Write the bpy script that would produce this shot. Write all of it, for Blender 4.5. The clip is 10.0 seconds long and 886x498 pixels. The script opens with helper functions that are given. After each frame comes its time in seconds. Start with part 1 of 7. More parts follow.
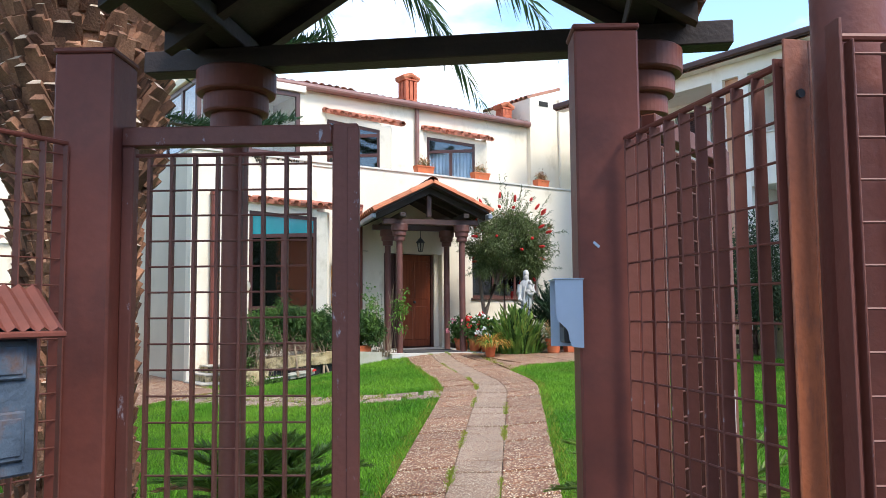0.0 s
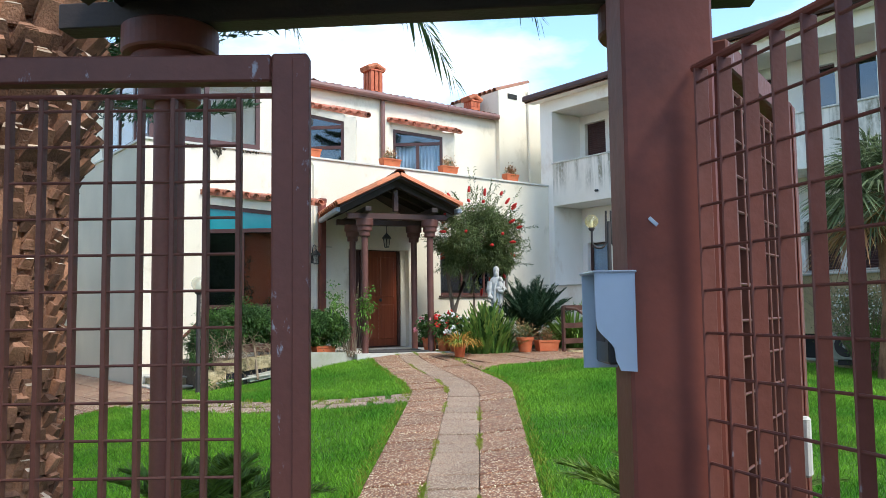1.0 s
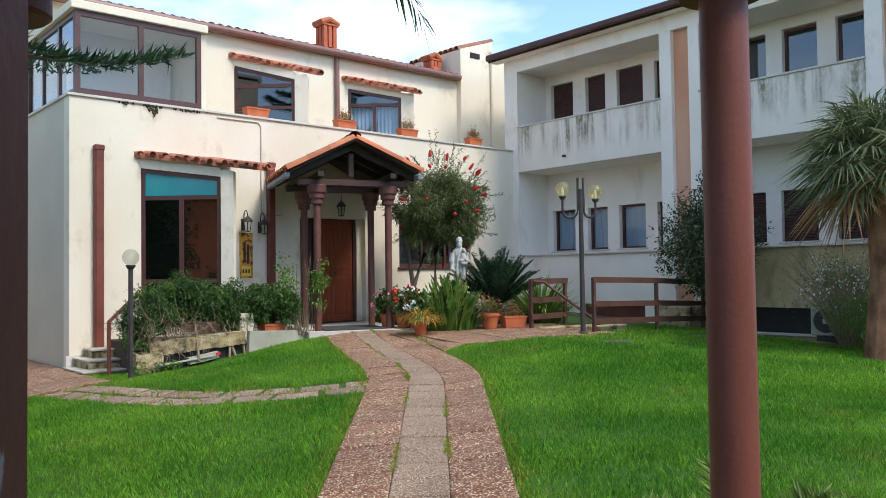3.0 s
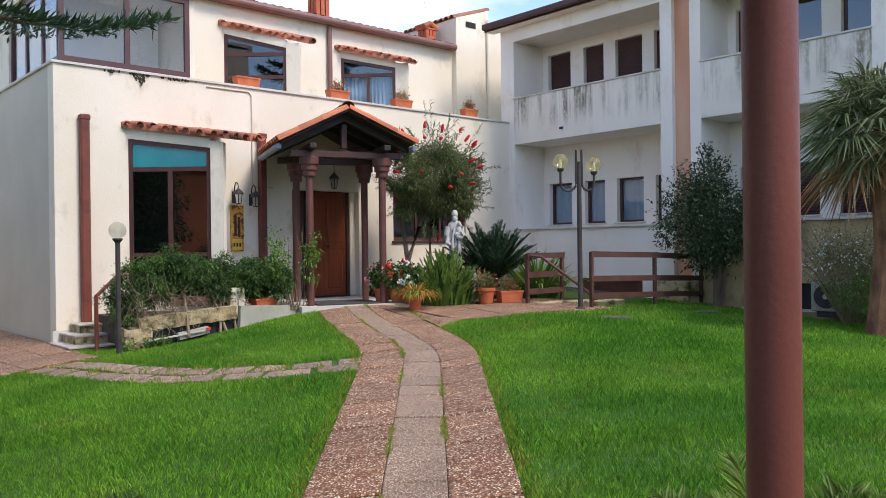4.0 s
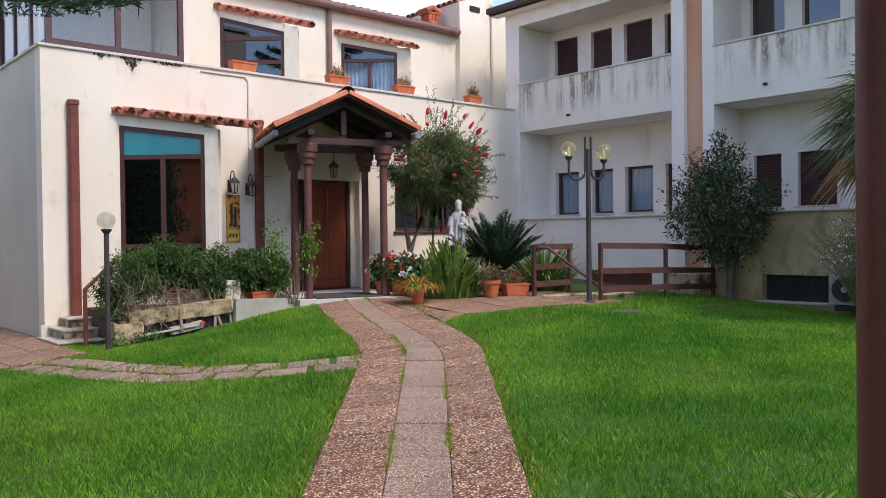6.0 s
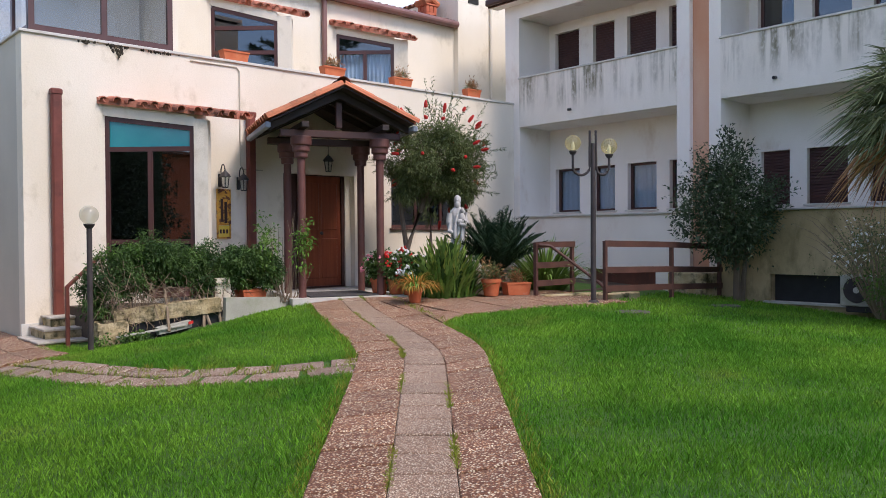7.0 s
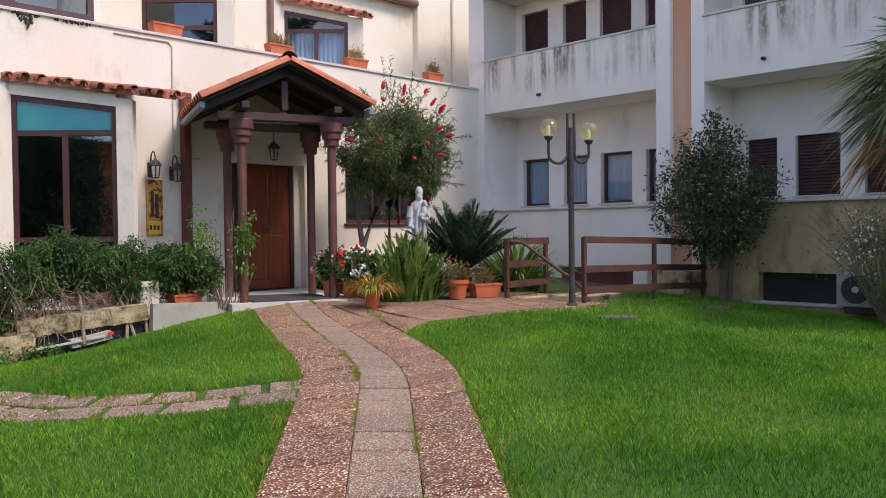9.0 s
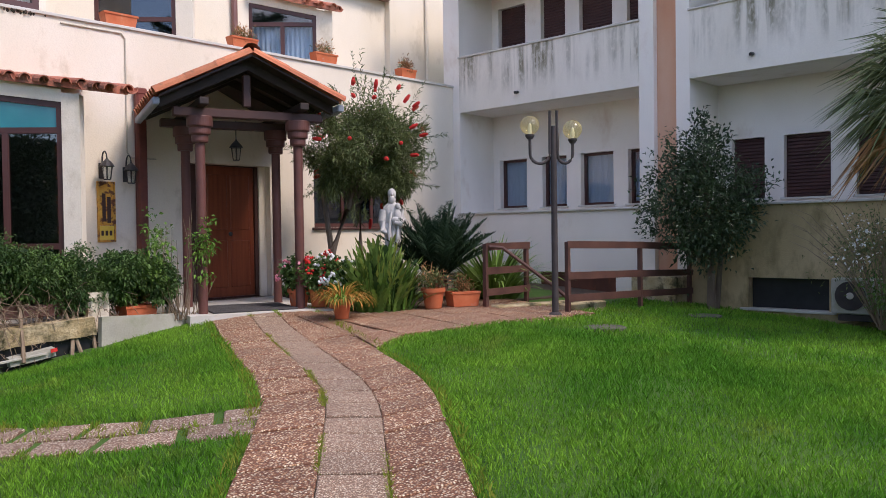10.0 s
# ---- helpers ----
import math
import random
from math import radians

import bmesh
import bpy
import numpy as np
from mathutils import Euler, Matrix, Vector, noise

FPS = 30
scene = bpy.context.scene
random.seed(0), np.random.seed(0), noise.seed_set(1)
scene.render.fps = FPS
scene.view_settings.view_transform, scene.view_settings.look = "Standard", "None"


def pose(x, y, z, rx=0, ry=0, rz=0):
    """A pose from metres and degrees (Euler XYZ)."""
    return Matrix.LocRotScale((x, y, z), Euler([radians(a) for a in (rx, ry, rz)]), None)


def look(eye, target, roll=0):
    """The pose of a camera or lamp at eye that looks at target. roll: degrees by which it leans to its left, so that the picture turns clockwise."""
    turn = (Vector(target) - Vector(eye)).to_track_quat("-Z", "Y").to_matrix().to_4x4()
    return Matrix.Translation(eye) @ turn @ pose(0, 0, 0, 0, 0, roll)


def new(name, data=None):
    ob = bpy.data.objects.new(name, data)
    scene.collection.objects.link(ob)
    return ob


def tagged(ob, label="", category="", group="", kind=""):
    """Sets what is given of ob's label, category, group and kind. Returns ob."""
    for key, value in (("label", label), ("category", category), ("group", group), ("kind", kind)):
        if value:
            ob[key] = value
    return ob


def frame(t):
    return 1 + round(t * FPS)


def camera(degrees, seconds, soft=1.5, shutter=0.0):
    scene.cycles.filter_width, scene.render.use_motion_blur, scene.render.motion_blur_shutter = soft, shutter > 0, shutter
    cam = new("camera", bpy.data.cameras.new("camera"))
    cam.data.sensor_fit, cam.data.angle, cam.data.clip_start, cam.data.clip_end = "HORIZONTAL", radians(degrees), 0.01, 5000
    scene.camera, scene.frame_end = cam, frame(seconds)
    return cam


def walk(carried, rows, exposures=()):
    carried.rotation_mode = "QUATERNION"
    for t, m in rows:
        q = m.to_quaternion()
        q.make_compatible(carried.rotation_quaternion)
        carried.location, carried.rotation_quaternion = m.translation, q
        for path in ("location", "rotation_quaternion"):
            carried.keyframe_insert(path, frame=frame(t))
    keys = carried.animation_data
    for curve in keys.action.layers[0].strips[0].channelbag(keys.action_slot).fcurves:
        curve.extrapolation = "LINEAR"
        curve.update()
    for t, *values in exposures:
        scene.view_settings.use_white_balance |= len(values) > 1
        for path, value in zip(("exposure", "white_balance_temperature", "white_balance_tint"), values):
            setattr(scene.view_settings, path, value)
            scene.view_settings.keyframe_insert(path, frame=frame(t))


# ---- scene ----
cam = camera(57.5, 10.0, 0.5)
METRES, EYE, TILT, LEAN, TURN = 5.30, 1.58, 0.0, 0.0, -35.7
ROWS = [
    (0.0, 0.0, 0.0, 0.0, 0.04, 4.57, 0.46),
    (0.5, -0.0076, 0.0614, 0.0052, -1.11, 4.51, 0.57),
    (1.0, -0.0075, 0.1224, 0.0039, -2.41, 4.35, 0.73),
    (1.5, 0.0005, 0.187, 0.0164, -3.34, 4.12, 0.71),
    (2.0, -0.0002, 0.2386, 0.0182, -3.93, 3.43, 0.63),
    (2.5, -0.0064, 0.2925, 0.0283, -5.08, 2.79, 0.72),
    (4.0, -0.0063, 0.3888, 0.0356, -5.92, -0.04, 0.7),
    (4.5, -0.0131, 0.408, 0.0369, -6.54, -0.5, 0.8),
    (5.0, -0.0107, 0.4268, 0.0363, -6.1, -0.74, 0.86),
    (5.5, -0.001, 0.4525, 0.0392, -5.65, -0.7, 0.78),
    (7.0, -0.0053, 0.5815, 0.0359, -6.2, -0.89, 0.41),
    (7.5, -0.0005, 0.6429, 0.0319, -6.48, -0.94, 0.58),
    (8.0, 0.006, 0.7086, 0.0324, -7.01, -1.05, 0.48),
    (8.5, 0.0076, 0.7824, 0.0354, -8.02, -1.08, 0.54),
    (9.0, 0.0157, 0.8492, 0.0362, -9.22, -1.21, 0.61),
    (9.5, 0.0298, 0.9205, 0.0434, -10.23, -1.23, 0.76),
    (10.0, 0.0331, 0.9877, 0.0463, -11.16, -1.16, 0.79),
]
walk(cam, [(t, pose(0, 0, EYE, TILT, LEAN, TURN) @ pose(METRES * x, METRES * y, METRES * z, 90 + pitch, roll, yaw)) for t, x, y, z, yaw, pitch, roll in ROWS],
     [(0.0, 0.94, 6300, 9), (1.0, 0.82, 6200, 4), (2.0, 0.60, 6150, 0), (2.5, 0.52, 6300, 3), (4.5, 0.48, 6450, 17), (7.0, 0.42, 6500, 19), (10.0, 0.44, 6600, 22)])

# ---- sky and sun ----
SUN_DIR = Vector((0.14, -0.62, 0.77)).normalized()
world = bpy.data.worlds.new("sky")
scene.world = world
world.use_nodes = True
wn, wl = world.node_tree.nodes, world.node_tree.links
wn.clear()
w_out, w_bg = wn.new("ShaderNodeOutputWorld"), wn.new("ShaderNodeBackground")
sky = wn.new("ShaderNodeTexSky")
sky.sky_type, sky.sun_disc = "NISHITA", False
sky.sun_elevation, sky.sun_rotation = math.asin(SUN_DIR.z), math.atan2(SUN_DIR.x, SUN_DIR.y)
sky.air_density, sky.dust_density, sky.ozone_density = 1.0, 0.3, 2.5
w_tc, w_map, w_noise, w_ramp = wn.new("ShaderNodeTexCoord"), wn.new("ShaderNodeMapping"), wn.new("ShaderNodeTexNoise"), wn.new("ShaderNodeValToRGB")
w_map.inputs["Scale"].default_value = (1.0, 1.0, 2.6)
w_map.inputs["Location"].default_value = (0.35, 0.2, 0.1)
w_noise.inputs["Scale"].default_value, w_noise.inputs["Detail"].default_value, w_noise.inputs["Roughness"].default_value = 2.3, 7.0, 0.55
w_ramp.color_ramp.elements[0].position, w_ramp.color_ramp.elements[1].position = 0.49, 0.68
w_scale = wn.new("ShaderNodeVectorMath")
w_scale.operation = "SCALE"
w_scale.inputs["Scale"].default_value = 0.17
w_mix = wn.new("ShaderNodeMixRGB")
w_mix.inputs["Color2"].default_value = (0.78, 0.78, 0.78, 1)
wl.new(w_tc.outputs["Generated"], w_map.inputs["Vector"])
wl.new(w_map.outputs["Vector"], w_noise.inputs["Vector"])
wl.new(w_noise.outputs["Fac"], w_ramp.inputs["Fac"])
wl.new(sky.outputs["Color"], w_scale.inputs[0])
wl.new(w_ramp.outputs["Color"], w_mix.inputs["Fac"])
wl.new(w_scale.outputs["Vector"], w_mix.inputs["Color1"])
wl.new(w_mix.outputs["Color"], w_bg.inputs["Color"])
wl.new(w_bg.outputs["Background"], w_out.inputs["Surface"])
w_bg.inputs["Strength"].default_value = 1.3
sun = new("sun", bpy.data.lights.new("sun", "SUN"))
sun.data.energy, sun.data.angle, sun.data.color = 2.45, radians(18), (1.0, 0.93, 0.82)
sun.matrix_world = look((0, 0, 30), Vector((0, 0, 30)) - SUN_DIR)

# ---- materials ----


def mat(name, c1, c2=None, scale=3.0, rough=0.7, metal=0.0, bump=0.0, bscale=60.0, grain=0.12, spec=0.35, stretch=(1, 1, 1), c3=None, s3=8.0, f3=(0.55, 0.7),
        island=0.0, obrandom=0.0, translucent=0.0):
    """A surface with large patches (c1, c2), blotches of c3 with a threshold f3, fine grain and bump."""
    m = bpy.data.materials.new(name)
    m.use_nodes = True
    n, l = m.node_tree.nodes, m.node_tree.links
    b = n["Principled BSDF"]
    b.inputs["Roughness"].default_value, b.inputs["Metallic"].default_value = rough, metal
    b.inputs["Specular IOR Level"].default_value = spec
    tc, mp = n.new("ShaderNodeTexCoord"), n.new("ShaderNodeMapping")
    mp.inputs["Scale"].default_value = stretch
    l.new(tc.outputs["Object"], mp.inputs["Vector"])
    big = n.new("ShaderNodeTexNoise")
    big.inputs["Scale"].default_value, big.inputs["Detail"].default_value = scale, 6.0
    l.new(mp.outputs["Vector"], big.inputs["Vector"])
    ramp = n.new("ShaderNodeValToRGB")
    ramp.color_ramp.elements[0].position, ramp.color_ramp.elements[1].position = 0.35, 0.65
    ramp.color_ramp.elements[0].color, ramp.color_ramp.elements[1].color = (*c1, 1), (*(c2 or c1), 1)
    l.new(big.outputs["Fac"], ramp.inputs["Fac"])
    colour = ramp.outputs["Color"]
    if c3:
        blot, r3, mx = n.new("ShaderNodeTexNoise"), n.new("ShaderNodeValToRGB"), n.new("ShaderNodeMixRGB")
        blot.inputs["Scale"].default_value, blot.inputs["Detail"].default_value, blot.inputs["Roughness"].default_value = s3, 8.0, 0.65
        l.new(mp.outputs["Vector"], blot.inputs["Vector"])
        r3.color_ramp.elements[0].position, r3.color_ramp.elements[1].position = f3
        l.new(blot.outputs["Fac"], r3.inputs["Fac"])
        l.new(r3.outputs["Color"], mx.inputs["Fac"])
        l.new(colour, mx.inputs["Color1"])
        mx.inputs["Color2"].default_value = (*c3, 1)
        colour = mx.outputs["Color"]
    fine = n.new("ShaderNodeTexNoise")
    fine.inputs["Scale"].default_value, fine.inputs["Detail"].default_value = bscale, 4.0
    l.new(tc.outputs["Object"], fine.inputs["Vector"])
    hsv, mth = n.new("ShaderNodeHueSaturation"), n.new("ShaderNodeMath")
    mth.operation = "MULTIPLY_ADD"
    mth.inputs[1].default_value, mth.inputs[2].default_value = 2 * grain, 1.0 - grain
    l.new(fine.outputs["Fac"], mth.inputs[0])
    value = mth.outputs[0]
    for amount, node, out in ((island, "ShaderNodeNewGeometry", "Random Per Island"), (obrandom, "ShaderNodeObjectInfo", "Random")):
        if amount:
            src, a = n.new(node), n.new("ShaderNodeMath")
            a.operation = "MULTIPLY_ADD"
            a.inputs[1].default_value, a.inputs[2].default_value = 2 * amount, 1.0 - amount
            l.new(src.outputs[out], a.inputs[0])
            p = n.new("ShaderNodeMath")
            p.operation = "MULTIPLY"
            l.new(value, p.inputs[0])
            l.new(a.outputs[0], p.inputs[1])
            value = p.outputs[0]
    l.new(value, hsv.inputs["Value"])
    l.new(colour, hsv.inputs["Color"])
    l.new(hsv.outputs["Color"], b.inputs["Base Color"])
    if bump:
        bp = n.new("ShaderNodeBump")
        bp.inputs["Strength"].default_value, bp.inputs["Distance"].default_value = bump, 0.01
        l.new(fine.outputs["Fac"], bp.inputs["Height"])
        l.new(bp.outputs["Normal"], b.inputs["Normal"])
    if translucent:
        tr, ms = n.new("ShaderNodeBsdfTranslucent"), n.new("ShaderNodeMixShader")
        l.new(hsv.outputs["Color"], tr.inputs["Color"])
        ms.inputs["Fac"].default_value = translucent
        l.new(b.outputs["BSDF"], ms.inputs[1])
        l.new(tr.outputs["BSDF"], ms.inputs[2])
        l.new(ms.outputs["Shader"], n["Material Output"].inputs["Surface"])
    return m


def glass(name, tint, gloss=0.02, mirror=0.05):
    """Window glass: looks through with a tint, mirrors by Fresnel."""
    m = bpy.data.materials.new(name)
    m.use_nodes = True
    n, l = m.node_tree.nodes, m.node_tree.links
    n.remove(n["Principled BSDF"])
    tr, gl, ms, fr = n.new("ShaderNodeBsdfTransparent"), n.new("ShaderNodeBsdfGlossy"), n.new("ShaderNodeMixShader"), n.new("ShaderNodeLayerWeight")
    pw, ma = n.new("ShaderNodeMath"), n.new("ShaderNodeMath")
    pw.operation, ma.operation = "POWER", "MULTIPLY_ADD"
    pw.inputs[1].default_value, ma.inputs[1].default_value, ma.inputs[2].default_value = 4.0, 0.85, mirror
    tr.inputs["Color"].default_value = (*tint, 1)
    gl.inputs["Roughness"].default_value = gloss
    l.new(fr.outputs["Facing"], pw.inputs[0])
    l.new(pw.outputs[0], ma.inputs[0])
    l.new(ma.outputs[0], ms.inputs["Fac"])
    l.new(tr.outputs["BSDF"], ms.inputs[1])
    l.new(gl.outputs["BSDF"], ms.inputs[2])
    l.new(ms.outputs["Shader"], n["Material Output"].inputs["Surface"])
    return m


def aggregate(name, dark, mid, light, scale=74.0, vary=0.16):
    """Washed pebble concrete: pebbles of several colours, each a small bump."""
    m = bpy.data.materials.new(name)
    m.use_nodes = True
    n, l = m.node_tree.nodes, m.node_tree.links
    b = n["Principled BSDF"]
    b.inputs["Roughness"].default_value = 0.75
    tc, vo, ramp = n.new("ShaderNodeTexCoord"), n.new("ShaderNodeTexVoronoi"), n.new("ShaderNodeValToRGB")
    vo.inputs["Scale"].default_value = scale
    l.new(tc.outputs["Object"], vo.inputs["Vector"])
    sep = n.new("ShaderNodeSeparateColor")
    l.new(vo.outputs["Color"], sep.inputs["Color"])
    e = ramp.color_ramp.elements
    ramp.color_ramp.interpolation = "CONSTANT"
    e[0].color, e[1].color, e[1].position = (*dark, 1), (*mid, 1), 0.30
    x = e.new(0.62)
    x.color = (*[0.5 * (p + q) for p, q in zip(mid, light)], 1)
    x = e.new(0.80)
    x.color = (*light, 1)
    l.new(sep.outputs["Red"], ramp.inputs["Fac"])
    edge, mx = n.new("ShaderNodeMapRange"), n.new("ShaderNodeMixRGB")
    edge.inputs["From Min"].default_value, edge.inputs["From Max"].default_value = 0.25, 0.65
    l.new(vo.outputs["Distance"], edge.inputs["Value"])
    l.new(edge.outputs["Result"], mx.inputs["Fac"])
    l.new(ramp.outputs["Color"], mx.inputs["Color1"])
    mx.inputs["Color2"].default_value = (*[0.55 * c for c in dark], 1)
    nz, hsv, ob, a = n.new("ShaderNodeTexNoise"), n.new("ShaderNodeHueSaturation"), n.new("ShaderNodeObjectInfo"), n.new("ShaderNodeMath")
    nz.inputs["Scale"].default_value, nz.inputs["Detail"].default_value = 1.6, 5.0
    l.new(tc.outputs["Object"], nz.inputs["Vector"])
    a.operation = "MULTIPLY_ADD"
    a.inputs[1].default_value, a.inputs[2].default_value = 0.7, 0.55
    l.new(nz.outputs["Fac"], a.inputs[0])
    a2, a3 = n.new("ShaderNodeMath"), n.new("ShaderNodeMath")
    a2.operation, a3.operation = "MULTIPLY_ADD", "MULTIPLY"
    a2.inputs[1].default_value, a2.inputs[2].default_value = 2 * vary, 1.0 - vary
    l.new(ob.outputs["Random"], a2.inputs[0])
    l.new(a.outputs[0], a3.inputs[0])
    l.new(a2.outputs[0], a3.inputs[1])
    l.new(a3.outputs[0], hsv.inputs["Value"])
    l.new(mx.outputs["Color"], hsv.inputs["Color"])
    l.new(hsv.outputs["Color"], b.inputs["Base Color"])
    bp = n.new("ShaderNodeBump")
    bp.invert = True
    bp.inputs["Strength"].default_value, bp.inputs["Distance"].default_value = 0.6, 0.008
    l.new(vo.outputs["Distance"], bp.inputs["Height"])
    l.new(bp.outputs["Normal"], b.inputs["Normal"])
    return m


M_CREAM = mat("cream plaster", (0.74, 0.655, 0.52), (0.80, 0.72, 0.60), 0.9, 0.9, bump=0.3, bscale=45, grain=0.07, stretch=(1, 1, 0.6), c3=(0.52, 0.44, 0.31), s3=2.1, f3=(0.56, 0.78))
M_WHITE = mat("white plaster", (0.80, 0.74, 0.665), (0.86, 0.80, 0.73), 1.2, 0.9, bump=0.2, bscale=50, grain=0.05, stretch=(1, 1, 0.6), c3=(0.64, 0.52, 0.42), s3=1.5, f3=(0.58, 0.80))


def grimy(name, c1, c2, grime, z0, z1, amount):
    """Painted plaster with runs of grime that start under a coping at z1 and die out towards z0, in patches along the wall."""
    m = mat(name, c1, c2, 1.2, 0.9, bump=0.2, bscale=50, grain=0.06, stretch=(1, 1, 0.5), c3=[0.8 * a for a in c1], s3=2.0, f3=(0.55, 0.8))
    n, l = m.node_tree.nodes, m.node_tree.links
    b = n["Principled BSDF"]
    paint = b.inputs["Base Color"].links[0].from_socket
    tc = n.new("ShaderNodeTexCoord")
    masks = []
    for scale, size, lo, hi in (((1, 1, 0.07), 9.0, 0.38, 0.60), ((1, 1, 0.25), 1.3, 0.38, 0.56), ((1, 1, 0.5), 22.0, 0.15, 0.55)):
        mp, nz, mr = n.new("ShaderNodeMapping"), n.new("ShaderNodeTexNoise"), n.new("ShaderNodeMapRange")
        mp.inputs["Scale"].default_value = scale
        nz.inputs["Scale"].default_value, nz.inputs["Detail"].default_value = size, 5.0
        mr.inputs["From Min"].default_value, mr.inputs["From Max"].default_value = lo, hi
        l.new(tc.outputs["Object"], mp.inputs["Vector"])
        l.new(mp.outputs["Vector"], nz.inputs["Vector"])
        l.new(nz.outputs["Fac"], mr.inputs["Value"])
        masks.append(mr.outputs["Result"])
    sep, run_ = n.new("ShaderNodeSeparateXYZ"), n.new("ShaderNodeMapRange")
    l.new(tc.outputs["Object"], sep.inputs["Vector"])
    run_.interpolation_type = "SMOOTHSTEP"
    run_.inputs["From Min"].default_value, run_.inputs["From Max"].default_value, run_.inputs["To Max"].default_value = z0, z1, amount
    l.new(sep.outputs["Z"], run_.inputs["Value"])
    value = run_.outputs["Result"]
    for k in masks:
        mu = n.new("ShaderNodeMath")
        mu.operation = "MULTIPLY"
        l.new(value, mu.inputs[0])
        l.new(k, mu.inputs[1])
        value = mu.outputs[0]
    mx = n.new("ShaderNodeMixRGB")
    mx.inputs["Color2"].default_value = (*grime, 1)
    l.new(value, mx.inputs["Fac"])
    l.new(paint, mx.inputs["Color1"])
    l.new(mx.outputs["Color"], b.inputs["Base Color"])
    return m


M_STREAK = grimy("weathered plaster", (0.74, 0.68, 0.59), (0.80, 0.74, 0.66), (0.20, 0.18, 0.12), 4.42, 5.05, 0.95)
M_PINK = mat("stained pink plaster", (0.60, 0.29, 0.17), (0.68, 0.41, 0.28), 1.5, 0.9, bump=0.2, grain=0.06, stretch=(1, 1, 0.3))
M_BASE = mat("damp base plaster", (0.56, 0.43, 0.25), (0.42, 0.32, 0.17), 1.4, 0.9, bump=0.3, grain=0.1, stretch=(1, 1, 0.5), c3=(0.19, 0.155, 0.07), s3=2.4, f3=(0.48, 0.70))
M_COVER = mat("dark mossy cover", (0.075, 0.075, 0.05), (0.12, 0.115, 0.085), 6.0, 0.95, bump=0.6, grain=0.3)
# Cream plaster with the side wall's shade in its colour; also the grey duct.
M_SIDE = mat("shaded side and duct grey", (0.50, 0.45, 0.36), (0.57, 0.51, 0.41), 0.8, 0.9, bump=0.2, grain=0.05)
M_BROWN = mat("brown painted steel", (0.160, 0.047, 0.034), (0.200, 0.061, 0.044), 4.0, 0.50, bump=0.12, bscale=35, grain=0.12, spec=0.28, c3=(0.085, 0.032, 0.026), s3=2.2, f3=(0.50, 0.72))
M_RUST = mat("rusty brown steel", (0.100, 0.040, 0.030), (0.165, 0.058, 0.038), 3.0, 0.55, bump=0.12, bscale=70, grain=0.18, spec=0.35, stretch=(1, 1, 0.5), c3=(0.30, 0.085, 0.035), s3=2.2, f3=(0.58, 0.74))
M_SPECK = mat("speckled brown paint", (0.165, 0.052, 0.038), (0.205, 0.066, 0.047), 2.0, 0.45, bump=0.15, bscale=60, grain=0.15, spec=0.35, c3=(0.42, 0.36, 0.34), s3=42.0, f3=(0.70, 0.74))
M_ANGLE = mat("rust streaked angle iron", (0.150, 0.052, 0.036), (0.42, 0.120, 0.045), 2.2, 0.5, bump=0.2, bscale=80, grain=0.2, spec=0.4, stretch=(2.5, 2.5, 0.55), c3=(0.085, 0.042, 0.036), s3=5.0, f3=(0.54, 0.70))
M_CHIPPED = mat("chipped brown paint", (0.125, 0.045, 0.034), (0.175, 0.058, 0.042), 3.0, 0.5, bump=0.15, bscale=50, grain=0.15, spec=0.3, stretch=(1, 1, 0.45), c3=(0.34, 0.32, 0.34), s3=26.0, f3=(0.64, 0.70))
M_DBROWN = mat("dark brown paint", (0.060, 0.028, 0.022), (0.085, 0.038, 0.030), 3.0, 0.5, bump=0.1, grain=0.1)
M_RAIL = mat("brown rail paint", (0.085, 0.040, 0.032), (0.12, 0.055, 0.042), 4.0, 0.6, bump=0.2, grain=0.15)
M_FRAME = mat("brown window frame", (0.070, 0.026, 0.022), (0.090, 0.034, 0.028), 3.0, 0.4, grain=0.06, spec=0.5)
M_BEAM = mat("dark stained timber", (0.030, 0.020, 0.018), (0.050, 0.032, 0.026), 3.0, 0.6, bump=0.3, bscale=40, grain=0.15, stretch=(1, 1, 4))
M_TILE = mat("terracotta roof tile", (0.42, 0.125, 0.060), (0.52, 0.185, 0.090), 2.5, 0.8, bump=0.4, bscale=50, grain=0.12, obrandom=0.22, island=0.18, c3=(0.16, 0.10, 0.06), s3=7.0, f3=(0.58, 0.75))
M_TILEOLD = mat("weathered roof tile", (0.27, 0.115, 0.075), (0.36, 0.17, 0.11), 2.5, 0.85, bump=0.4, bscale=50, grain=0.15, island=0.25, c3=(0.10, 0.08, 0.06), s3=6.0, f3=(0.52, 0.7))
M_GUTTER = mat("brown gutter", (0.19, 0.090, 0.075), (0.23, 0.11, 0.09), 3.0, 0.4, grain=0.05, spec=0.5)
M_DOOR = mat("red brown door wood", (0.195, 0.043, 0.019), (0.26, 0.068, 0.029), 2.0, 0.35, bump=0.15, bscale=30, grain=0.14, stretch=(9, 9, 0.6), spec=0.5)
M_STONE = mat("pale threshold stone", (0.52, 0.49, 0.43), (0.60, 0.57, 0.52), 4.0, 0.7, bump=0.2, grain=0.1)
M_CONC = mat("mossy concrete", (0.40, 0.30, 0.15), (0.52, 0.43, 0.27), 4.0, 0.9, bump=1.0, bscale=45, grain=0.28, c3=(0.085, 0.075, 0.035), s3=5.0, f3=(0.47, 0.62))
M_STEP = mat("worn tread stone", (0.46, 0.41, 0.34), (0.56, 0.51, 0.44), 5.0, 0.8, bump=0.3, grain=0.15, c3=(0.22, 0.17, 0.12), s3=6.0, f3=(0.52, 0.70))
